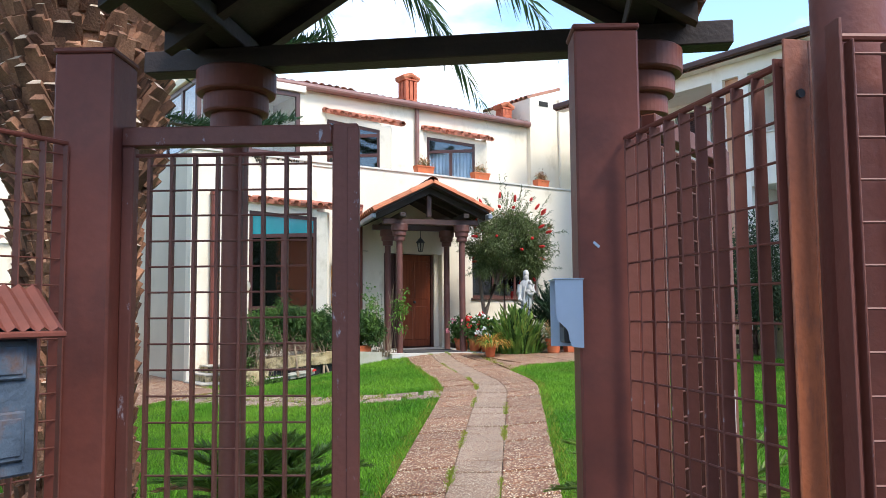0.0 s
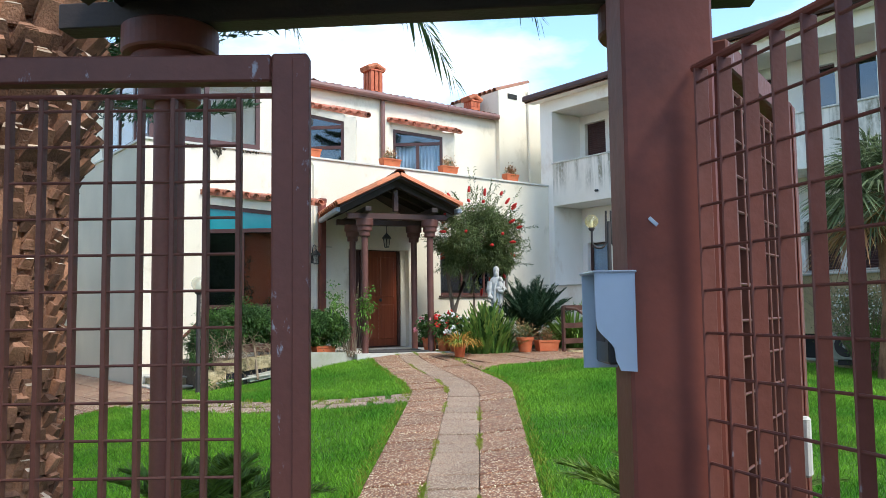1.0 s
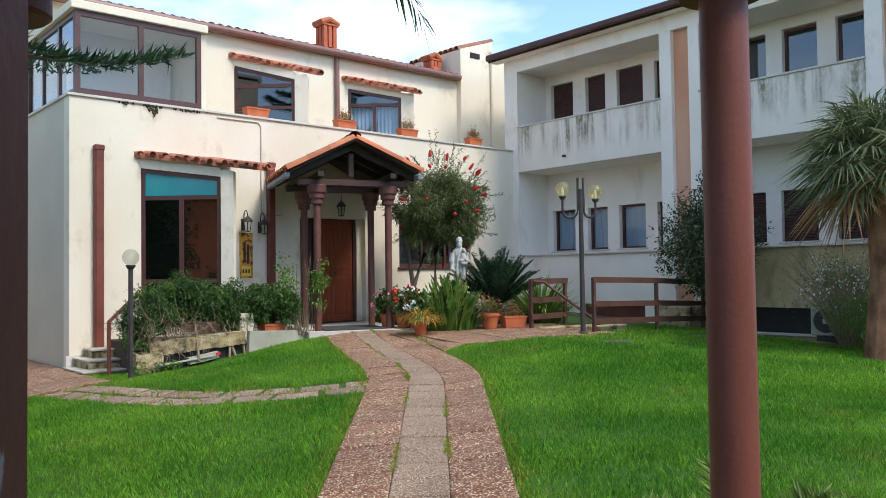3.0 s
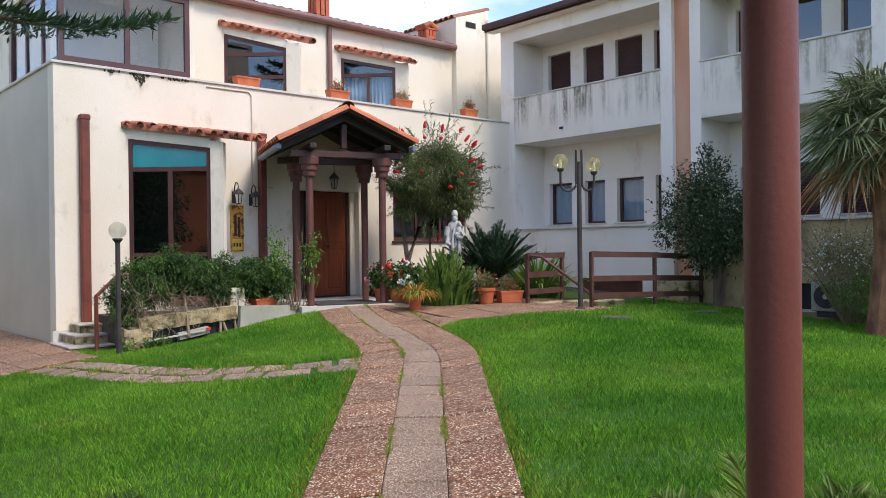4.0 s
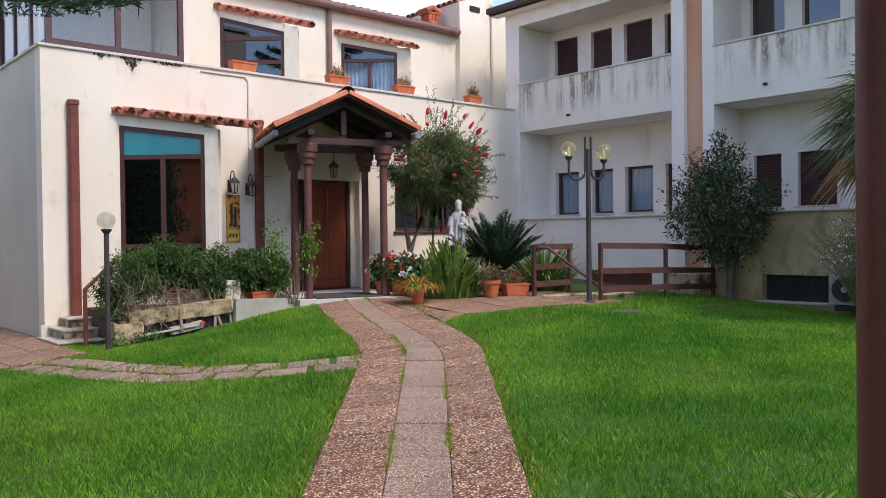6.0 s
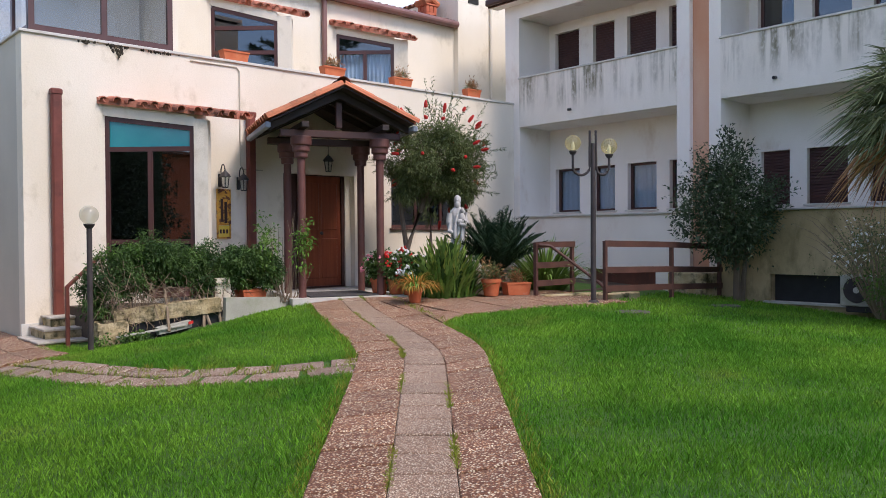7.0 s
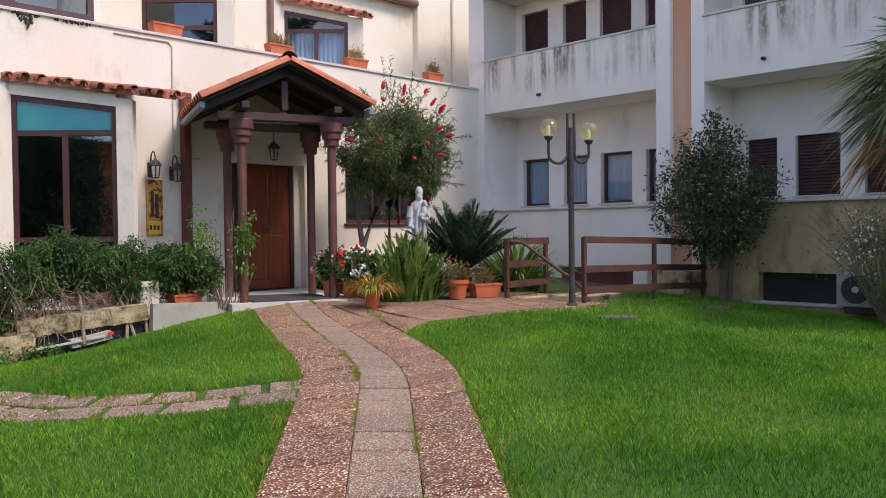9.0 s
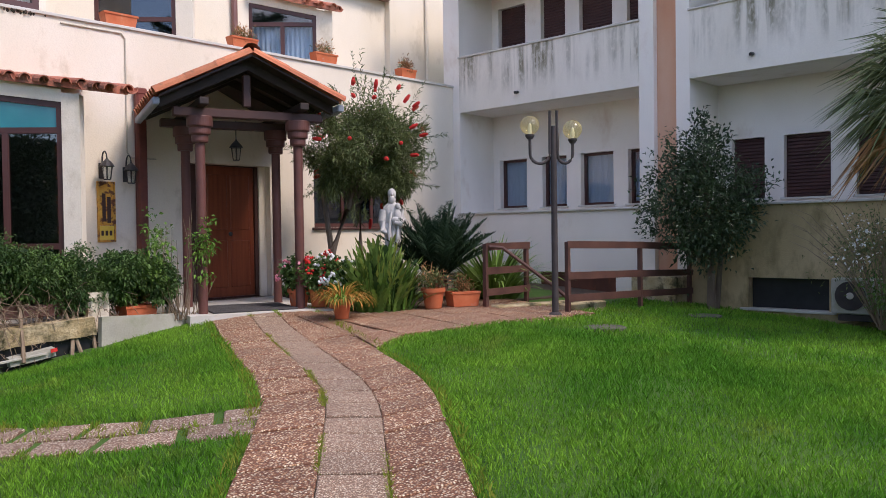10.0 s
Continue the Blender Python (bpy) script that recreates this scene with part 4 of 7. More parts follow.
def curtain(parent, m, x0, x1, z0, z1, y, material, folds=9, amp=0.03):
    v, f = [], []
    n = folds * 6
    for i in range(n + 1):
        x = x0 + (x1 - x0) * i / n
        d = amp * math.sin(2 * math.pi * i / 6 + 0.7 * math.sin(i * 0.9))
        v += [m @ Vector((x, y + d, z0)), m @ Vector((x, y + d, z1))]
    for i in range(n):
        f.append((2 * i, 2 * i + 2, 2 * i + 3, 2 * i + 1))
    return raw_part("curtain", v, f, material, parent, "pale blue gathered curtain", True)


curtain(house, bay_axes(11.95, U), 0.08, 1.2, 4.62, 5.82, 0.16, M_CURTAIN, 12)

# glazed corner room on the terrace
m_front = Matrix.Translation((5.34, 15.92, 0))
window(house, m_front, 2.28, 4.98, 6.42, 6.42, (), ((1.14, 5.0, 6.4),), 0.09, {0: G_CLEAR}, "large brown framed corner glazing")
m_sidew = Matrix.Translation((5.34, 18.9, 0)) @ Matrix.Rotation(radians(-90), 4, "Z")
window(house, m_sidew, 2.95, 4.98, 6.42, 6.42, (), ((1.0, 5.0, 6.4), (2.0, 5.0, 6.4)), 0.09, {0: G_CLEAR}, "brown framed side glazing")
part("wall", boxed((5.44, 15.95, 4.5), (7.60, 16.05, 4.97)), M_CREAM, house)
part("wall", plate(at(5.42, 0, 90), (15.99, 20.5), (4.5, 6.43), ((15.99, 18.9, 4.97, 6.43),), 0.12), M_CREAM, house)
part("wall", boxed((5.6, 17.2, 4.5), (7.55, 17.3, 6.43)), M_WHITE, house, "white inner wall of the glazed room")

# black moss hanging from the parapet
for cx, n, wid, dep in ((6.55, 70, 0.15, 0.22), (6.05, 26, 0.16, 0.04), (7.2, 34, 0.30, 0.04)):
    bm = bmesh.new()
    for k in range(n):
        q = rnd.gauss(0, 0.5)
        bmesh.ops.create_icosphere(bm, subdivisions=1, radius=rnd.uniform(0.006, 0.018), matrix=Matrix.Translation((cx + wid * q, F - 0.003 if k % 4 else F - 0.036, PARAPET - 0.005 - dep * max(0, 1 - abs(q)) * rnd.random() ** 1.5)) @ Matrix.Diagonal((1.2, 0.35, 1.8, 1)))
    part("moss", bm, M_MOSS, house, "black moss under the parapet edge")["kind"] = "stuff"

# gutter, downpipes, roof
bm = bmesh.new()
tube(bm, [(5.0, U - 0.17, 7.0), (15.45, U - 0.17, 7.0)], 0.085, 12)
part("gutter", bm, M_GUTTER, house, "round brown rain gutter")
for x in (6.9, 8.6, 10.2, 11.9, 13.6, 15.2):
    part("gutter_joint", tubed([(x, U - 0.17, 7.0), (x + 0.06, U - 0.17, 7.0)], 0.093, 12), M_GUTTER, house)
for x, y, z0, z1 in ((11.62, U - 0.06, 4.5, 6.95),):
    part("downpipe", tubed([(x, y, z0), (x, y, z1)], 0.06, 10), M_GUTTER, house, "brown downpipe")
for x, z0, z1 in ((5.59, 0.35, 4.02), (8.84, 0.7, 3.98)):
    bm = boxed((x - 0.075, F - 0.13, z0), (x + 0.075, F - 0.003, z1), 0.025)
    box(bm, (x - 0.085, F - 0.14, z1 - 0.08), (x + 0.085, F - 0.002, z1 + 0.02), 0.02)
    part("downpipe", bm, M_BROWN, house, "square brown downpipe cover")
part("conduit", tubed([(7.75, F - 0.015, 4.77), (8.60, F - 0.015, 4.77), (8.66, F - 0.015, 4.70), (8.66, F - 0.015, 3.05), (8.72, F - 0.015, 2.98), (9.1, F - 0.015, 2.98)], 0.012, 6), M_SIDE, house, "thin grey cable duct")
verts, faces = [], []
ROOF_RISE = 0.25


def roof_field(verts, faces, x0, x1, y0, y1, z0, z1, pitch=0.21, courses=8, r=0.09):
    """Rows of half-round tiles over a slope that climbs along y, joined into one mesh."""
    n = round((x1 - x0) / pitch)
    for i in range(n):
        x = x0 + (i + 0.5) * (x1 - x0) / n
        for c in range(courses):
            a, b = c / courses, (c + 1.12) / courses
            b = min(b, 1.0)
            i0 = len(verts)
            for t, rr, lift in ((a, r, 0.02), (b, r * 0.88, 0.0)):
                for k in range(6):
                    an = math.pi * k / 5
                    verts.append((x + rr * math.cos(an), y0 + (y1 - y0) * t, z0 + (z1 - z0) * t + lift + rr * math.sin(an)))
            for k in range(5):
                faces.append((i0 + k, i0 + k + 1, i0 + 7 + k, i0 + 6 + k))


roof_field(verts, faces, 5.0, 15.5, U - 0.12, 20.2, 7.015, 7.03 + (20.2 - U) * ROOF_RISE, courses=7)
part("roof", prismed([(5.0, U - 0.12), (15.5, U - 0.12), (15.5, 20.2), (5.0, 20.2)], lambda x, y: 6.96 + (y - U) * ROOF_RISE, lambda x, y: 7.04 + (y - U) * ROOF_RISE), M_TILEOLD, house, "low pitched terracotta roof")
part("roof", prismed([(5.0, 20.2), (15.5, 20.2), (15.5, 23.2), (5.0, 23.2)], lambda x, y: 7.67 - (y - 20.2) * 0.2, lambda x, y: 7.75 - (y - 20.2) * 0.2), M_TILEOLD, house)
raw_part("roof_tiles", verts, faces, M_TILEOLD, house, "rows of weathered clay tiles")["kind"] = "stuff"
verts, faces = [], []
roof_field(verts, faces, 9.0, 10.5, 18.6, 20.6, 7.50, 7.85, courses=4)
raw_part("roof_tiles", verts, faces, M_TILEOLD, house)["kind"] = "stuff"
part("roof", prismed([(9.0, 18.7), (10.45, 18.7), (10.45, 20.6), (9.0, 20.6)], 7.2, lambda x, y: 7.50 + (y - 18.6) * 0.17), M_WHITE, house, "raised white roof end")


def chimney(x, y, z0, z1, w):
    c = part("chimney", boxed((x - w / 2, y - w / 2, z0), (x + w / 2, y + w / 2, z0 + 0.22), 0.01), M_LEAD, house, "small red brick chimney with tiled cap")
    zb, zt = z0 + 0.22, z1 - 0.20
    k, t = w * 0.42, 0.05
    part("shaft", boxed((x - k, y - k, zb), (x + k, y + k, zb + 0.14), 0.01), M_BRICK, c)
    for sx in (-1, 0, 1):
        for sy in (-1, 0, 1):
            if sx or sy:
                part("pillar", boxed((x + sx * (k - t) - t, y + sy * (k - t) - t, zb + 0.14), (x + sx * (k - t) + t, y + sy * (k - t) + t, zt), 0.004), M_BRICK, c)
    part("collar", boxed((x - k - 0.02, y - k - 0.02, zt), (x + k + 0.02, y + k + 0.02, zt + 0.05), 0.01), M_BRICK, c)
    part("liner", boxed((x - k * 0.4, y - k * 0.4, zb), (x + k * 0.4, y + k * 0.4, zt)), M_DARK, c)
    for sgn in (-1, 1):
        for j in range(4):
            yy = y - k - 0.02 + (j + 0.5) * (2 * k + 0.04) / 4
            part("cap_tile", tubed([(x, yy, z1 - 0.03), (x + sgn * (k + 0.07), yy, zt + 0.06)], [0.07, 0.075], 8), M_TILE, c)


chimney(11.86, 18.1, 7.0, 8.08, 0.44)
chimney(15.1, 17.9, 7.0, 7.72, 0.40)
part("tower", prismed([(15.5, U - 0.15), (16.68, U - 0.15), (16.68, 19.5), (15.5, 19.5)], 4.5, lambda x, y: 7.80 + (x - 15.5) * 0.33), M_CREAM, house, "cream stair tower")
# The slot's darkness is a near-black box on the wall, not a hole.
bm = bmesh.new()
box(bm, (15.85, U - 0.17, 7.62), (16.2, U - 0.10, 7.76))
part("dark_slot", bm, M_DARK, house)
verts, faces = [], []
for j in range(10):
    y = U - 0.15 + 0.1 + j * 0.21
    i0 = len(verts)
    for t in (0, 1):
        for k in range(6):
            an = math.pi * k / 5
            verts.append((15.42 + 1.32 * t, y + 0.1 * math.cos(an), 7.80 - 0.02 + 0.435 * t + 0.1 * math.sin(an)))
    for k in range(5):
        faces.append((i0 + k, i0 + k + 1, i0 + 7 + k, i0 + 6 + k))
raw_part("roof_tiles", verts, faces, M_TILEOLD, house)["kind"] = "stuff"
part("wall", wall_of([((16.68, U - 0.05, 4.5), (18.2, U + 0.2, 7.9))]), M_CREAM, house)
part("downpipe", tubed([(16.62, U - 0.2, 4.9), (16.62, U - 0.2, 7.9)], 0.04, 8), M_CREAM, house)

# front door in its recess
door = part("door", boxed((9.97, F + 0.20, 0.83), (10.93, F + 0.25, 2.95), 0.006), M_DOOR, house, "red brown panelled wooden front door")
for x0, x1, z0, z1 in ((10.06, 10.42, 0.98, 1.75), (10.48, 10.84, 0.98, 1.75), (10.06, 10.42, 1.92, 2.82), (10.48, 10.84, 1.92, 2.82)):
    part("panel", boxed((x0, F + 0.185, z0), (x1, F + 0.215, z1), 0.012), M_DOOR, door)
part("knob", lathed([(0.0, 0), (0.02, 0.005), (0.035, 0.03), (0.035, 0.05), (0.0, 0.065)], (0, 0, 0), 12), M_LANTERN, door, "dark round knob").matrix_basis = Matrix.Translation((10.45, F + 0.185, 1.85)) @ Matrix.Rotation(radians(90), 4, "X")
part("lock", boxed((10.04, F + 0.175, 1.78), (10.10, F + 0.2, 1.95), 0.008), M_LANTERN, door)
part("door_frame", plate(at(0, F + 0.17), (9.54, 11.0), (0.80, 2.968), ((9.60, 9.93, 0.83, 2.95), (9.967, 10.933, 0.83, 2.95)), 0.1), M_DBROWN, house, "dark brown door frame")
part("side_panel", boxed((9.60, F + 0.21, 0.83), (9.93, F + 0.26, 2.95), 0.005), M_DBROWN, house, "dark brown fixed panel beside the door")
part("wall", wall_of([((11.0, F + 0.14, 0.8), (11.13, F + 0.3, 2.97))]), M_CREAM, house)
window(house, Matrix.Translation((12.06, F + 0.08, 0)), 2.14, 1.96, 3.04, 3.04, (), ((0.71, 1.98, 3.02), (1.42, 1.98, 3.02)), 0.06, None, "brown framed window behind the tree")
# Added panel: its near-black colour stands for the dim room behind the glass.
part("dimming_panel", boxed((11.6, F + 0.75, 0.7), (14.8, F + 0.85, 4.28)), M_DARK, house, "added near-black panel that dims the room behind the window")
part("sill", boxed((12.0, F - 0.05, 1.905), (14.26, F + 0.06, 1.948), 0.006), M_DBROWN, house)
bell = part("doorbell", boxed((9.62 - 0.09, F - 0.03, 2.04), (9.62 + 0.03, F - 0.003, 2.16), 0.008), M_BLACK, house, "black doorbell panel")
part("button", boxed((9.55, F - 0.038, 2.09), (9.60, F - 0.028, 2.13), 0.004), M_STONE, bell)

# ---- portico ----
A_, B_ = Vector((0.94, -0.342, 0)), Vector((0.342, 0.94, 0))
MP = Matrix(((A_.x, B_.x, 0, 8.78), (A_.y, B_.y, 0, 13.73), (0, 0, 1, 0), (0, 0, 0, 1)))
portico = thing("portico", (9.4, 13.5, 0.8), "gabled entrance porch with brown columns and terracotta tiles", "porch")
fl = part("floor", prismed([tuple((MP @ Vector(p))[:2]) for p in ((-0.22, -0.30, 0), (1.70, -0.30, 0))] + [(11.3, F + 0.2), (9.3, F + 0.2)], 0.2, 0.80), M_STONE, portico, "pale stone porch step")
tagged(part("doormat", boxed((0.10, -0.12, 0.803), (1.25, 0.95, 0.825), 0.006, MP), M_MAT), "dark grey doormat lying on the porch floor", "doormat")
CAP = [(0.0, 0), (0.100, 0.0), (0.108, 0.02), (0.108, 0.09), (0.112, 0.10), (0.134, 0.105), (0.139, 0.12), (0.139, 0.19), (0.143, 0.20), (0.163, 0.205), (0.168, 0.22), (0.168, 0.33), (0.16, 0.345), (0.0, 0.345)]
for x, y in ((0, 0), (1.32, 0), (0, 1.15), (1.32, 1.15)):
    p = MP @ Vector((x, y, 0))
    col = part("column", tubed([(p.x, p.y, 0.80), (p.x, p.y, 3.06)], 0.064, 14), M_PORCH, portico, "slim round brown column", True)
    part("capital", lathed(CAP, (p.x, p.y, 3.05), 32), M_PORCH, col, "stepped round capital")
for y in (0.0, 1.15):
    part("beam", boxed((-0.34, y - 0.07, 3.385), (1.66, y + 0.07, 3.50), 0.01, MP), M_DBROWN, portico, "dark timber tie beam")
for x in (0.0, 1.32):
    part("beam", boxed((x - 0.06, -0.35, 3.504), (x + 0.06, 1.9, 3.60), 0.01, MP), M_BEAM, portico)
RX, RZ = 0.62, 4.20
part("king_post", boxed((RX - 0.05, -0.05, 3.55), (RX + 0.05, 0.05, 3.97), 0.008, MP), M_DBROWN, portico)
for ex, ez in ((-0.53, 3.595), (1.80, 3.63)):
    for y in (-0.05, 0.55, 1.15):
        bm = bmesh.new()
        vs = [bm.verts.new(MP @ Vector(p)) for p in ((ex, y - 0.05, ez - 0.13), (RX, y - 0.05, RZ - 0.17), (RX, y - 0.05, RZ - 0.04), (ex, y - 0.05, ez - 0.02), (ex, y + 0.05, ez - 0.13), (RX, y + 0.05, RZ - 0.17), (RX, y + 0.05, RZ - 0.04), (ex, y + 0.05, ez - 0.02))]
        for f in ((0, 1, 2, 3), (4, 5, 6, 7), (0, 1, 5, 4), (1, 2, 6, 5), (2, 3, 7, 6), (3, 0, 4, 7)):
            bm.faces.new([vs[i] for i in f])
        part("rafter", bm, M_BEAM, portico)
    back = 1.75 if ex < 0 else 2.55
    bm = bmesh.new()
    vs = [bm.verts.new(MP @ Vector(p)) for p in ((ex, -0.36, ez - 0.018), (RX, -0.36, RZ - 0.038), (RX, 2.15, RZ - 0.038), (ex, back, ez - 0.018), (ex, -0.36, ez + 0.01), (RX, -0.36, RZ - 0.01), (RX, 2.15, RZ - 0.01), (ex, back, ez + 0.01))]
    for f in ((0, 1, 2, 3), (4, 5, 6, 7), (0, 1, 5, 4), (1, 2, 6, 5), (2, 3, 7, 6), (3, 0, 4, 7)):
        bm.faces.new([vs[i] for i in f])
    roof = part("roof", bm, M_BEAM, portico, "dark boarded roof with terracotta tiles")
    run_l = math.hypot(RX - ex, RZ - ez)
    tl = barrel(run_l / 3 + 0.07, 0.098)
    tl.materials.append(M_TILE)
    sgn = -1 if ex < RX else 1
    ang = math.atan2(RZ - ez, abs(RX - ex))
    n = int((back + 0.36) / 0.2)
    for j in range(n + 1):
        y = -0.33 + 0.2 * j
        for c in range(3):
            t = c / 3
            base = MP @ Vector((RX + (ex - RX) * t, y, RZ + (ez - RZ) * t + 0.005))
            tile_at(tl, roof, Matrix.Translation(base + Vector((0, 0, 0.012 * c))) @ MP.to_3x3().to_4x4() @ Matrix.Rotation(radians(90) * sgn, 4, "Z") @ Matrix.Rotation(ang - 0.02, 4, "X") @ Matrix.Rotation(rnd.uniform(-0.015, 0.015), 4, "Z"))
    side = part("gutter", boxed((ex - 0.09 if sgn < 0 else ex, -0.30, ez - 0.12), (ex if sgn < 0 else ex + 0.10, back - 0.05, ez - 0.02), 0.02, MP), M_LEAD, portico, "grey eaves gutter")
for j in range(7):
    y = -0.36 + 0.36 * j
    bm = bmesh.new()
    vs = []
    for yy, r in ((y, 0.115), (y + 0.40, 0.10)):
        for k in range(7):
            an = math.pi * k / 6
            vs.append(bm.verts.new(MP @ Vector((RX + r * math.cos(an), yy, RZ + 0.035 + r * 0.9 * math.sin(an)))))
    for k in range(6):
        bm.faces.new((vs[k], vs[k + 1], vs[8 + k], vs[7 + k]))
    part("ridge_tile", bm, M_TILEOLD, portico)

# ---- residential wing ----
wing = thing("residential_wing", (W + 1, 10, 0.5), "white plastered two storey wing with recessed balconies", "building")
SECT = ((11.21, 15.36), (7.07, 10.28), (2.6, 6.3))
T, BW = 0.25, W + 1.08
ZS, ZB, ZP, ZT, ZE = 2.19, 4.30, 5.41, 6.83, 7.15
HOLES = [(y0, y1, ZS, ZT) for y0, y1 in SECT] + [(10.52, 10.93, -0.2, ZT), (6.55, 6.78, -0.2, ZT), (7.07, 10.28, -0.2, ZS), (11.7, 13.4, -0.2, 1.06)]
part("wall", plate(at(W + T, 0, 90), (1.6, 15.80), (-0.2, ZE), HOLES, T), M_WHITE, wing, "white front wall with recessed balconies")
part("wall", boxed((BW, 1.6, -0.2), (W + 6, 1.8, ZE)), M_WHITE, wing)
part("basement_panel", boxed((W + 0.10, 11.6, -0.2), (W + 0.20, 13.5, 1.06)), M_RUST, wing, "dark brown basement opening")
part("wall", plate(at(W + T, 0, 90), (7.07, 10.28), (-0.2, ZS), ((8.12, 9.33, 0.58, 1.06),), T), M_BASE, wing, "damp stained ochre lower wall")
# No bars: a black sheet puts the opening's darkness into the colour.
part("grille", wall_of([((W + 0.18, 8.12, 0.58), (W + 0.22, 9.33, 1.06))]), M_BLACK, wing, "flat black sheet standing for the dark of the basement opening")
part("sill", boxed((W - 0.07, 8.02, 0.545), (W + 0.16, 9.43, 0.585), 0.005), M_STONE, wing)
part("pilaster", wall_of([((W + 0.12, 10.52, -0.2), (W + T, 10.93, ZE))]), M_PINK, wing, "pink stained recessed strip")
part("pilaster", wall_of([((W + 0.12, 6.55, -0.2), (W + T, 6.78, ZE))]), M_PINK, wing)

LOW = (((14.46, 15.18), (13.46, 14.06), (12.38, 13.12), (11.35, 12.06)), ((9.48, 10.04), (8.43, 9.16), (7.3, 8.05)), ((5.2, 5.9), (4.2, 4.9), (3.1, 3.8)))
UPP = (((14.46, 15.18), (13.46, 14.06), (12.38, 13.12), (11.35, 12.06)), ((9.40, 10.10), (8.36, 9.06), (7.3, 8.0)), ((5.2, 5.9), (4.2, 4.9), (3.1, 3.8)))
for si, (y0, y1) in enumerate(SECT):
    part("balcony_front", wall_of([((W - 0.012, y0, ZB), (W + 0.16, y1, ZP))]), M_STREAK, wing, "white balcony front streaked with grey grime")
    part("coping", boxed((W - 0.04, y0 - 0.02, ZP + 0.002), (W + 0.19, y1 + 0.02, ZP + 0.04), 0.006), M_STONE, wing, "thin stone coping")
    part("spout", tubed([(W - 0.10, (y0 + y1) / 2 + 0.55, ZB + 0.22), (W + 0.02, (y0 + y1) / 2 + 0.55, ZB + 0.24)], 0.03, 8), M_BLACK, wing, "small drain spout")
    part("coping", boxed((W - 0.05, y0 - 0.02, ZS), (W + T + 0.02, y1 + 0.02, ZS + 0.035), 0.006), M_STONE, wing)
    part("floor", boxed((W + 0.16, y0, ZB + 0.003), (BW, y1, ZB + 0.16)), M_WHITE, wing, "white balcony slab")
    part("floor", boxed((W + T, y0, ZS - 0.15), (BW, y1, ZS - 0.02)), M_WHITE, wing)
    part("ceiling", wall_of([((W + T, y0, ZT + 0.003), (BW, y1, ZT + 0.15))]), M_WHITE, wing)
    part("wall", boxed((W + T, y1, ZS - 0.15), (BW, y1 + 0.14, ZE)), M_WHITE, wing, "white side wall of the balcony")
    part("wall", boxed((W + T, y0 - 0.14, ZS - 0.15), (BW, y0, ZE)), M_WHITE, wing, "white side wall of the balcony")
    for level, spans, z0, z1, lo, hi in (("low", LOW[si], 2.33, 3.36, ZS - 0.15, ZB + 0.01), ("up", UPP[si], 4.56, 6.60, ZB + 0.15, ZT + 0.05)):
        part("wall", plate(at(BW + 0.22, 0, 90), (y0, y1), (lo, hi), [(a, b, z0, z1) for a, b in spans], 0.22), M_WHITE, wing, "white back wall with deep window openings")
        for a, b in spans:
            mw = Matrix.Translation((BW + 0.12, b, 0)) @ Matrix.Rotation(radians(-90), 4, "Z")
            win = window(wing, mw, b - a, z0, z1, z1, (), (), 0.05, {0: G_CLEAR} if level == "low" else None, "dark brown framed window")
            if level == "low":
                part("sill", boxed((BW - 0.05, a - 0.05, z0 - 0.035), (BW + 0.12, b + 0.05, z0), 0.005), M_STONE, win)
            if level == "low" and si != 1:
                curtain(win, mw, 0.03, b - a - 0.03, z0 + 0.03, z1 - 0.03, 0.075, M_CURTAIN, 5, 0.012)
            elif si == 1 and level == "up":
                pass
            else:
                bm = bmesh.new()
                ns = int((z1 - z0) / 0.055)
                rows_ = []
                for k in range(ns):
                    z, h = z0 + k * (z1 - z0) / ns, (z1 - z0) / ns
                    rows_ += [(0.112, z), (0.095, z + 0.2 * h), (0.095, z + 0.8 * h), (0.112, z + 0.98 * h)]
                edge = [(bm.verts.new((BW + dx, a + 0.03, z)), bm.verts.new((BW + dx, b - 0.03, z))) for dx, z in rows_]
                for q0, q1 in zip(edge, edge[1:]):
                    bm.faces.new((q0[0], q0[1], q1[1], q1[0]))
                part("shutter", bm, M_SHUTTER, win, "closed brown roller shutter")
for lo, hi in (((BW + 2.22, 1.6, -0.2), (BW + 2.4, 15.8, ZE)), ((BW + 0.22, 15.5, -0.2), (BW + 2.2, 15.8, ZE)), ((BW + 0.22, 10.9, ZB + 0.12), (BW + 2.2, 11.0, ZE - 0.02)), ((BW + 0.22, 10.9, ZS), (BW + 2.2, 11.0, ZB))):
    part("wall", boxed(lo, hi), M_WHITE, wing, "plain inner wall")
part("ceiling", boxed((W + T, 1.6, ZE - 0.02), (BW + 2.4, 15.8, ZE + 0.05)), M_WHITE, wing)
part("ceiling", boxed((BW + 0.22, 1.6, ZB), (BW + 2.2, 15.5, ZB + 0.12)), M_WHITE, wing)
part("roof", prismed([(W - 0.32, 1.4), (W - 0.32, 16.05), (W + 4, 16.05), (W + 4, 1.4)], lambda x, y: ZE + 0.06 + (x - W) * 0.22, lambda x, y: ZE + 0.16 + (x - W) * 0.22), M_TILEOLD, wing, "low tiled roof with dark eaves")
verts, faces = [], []
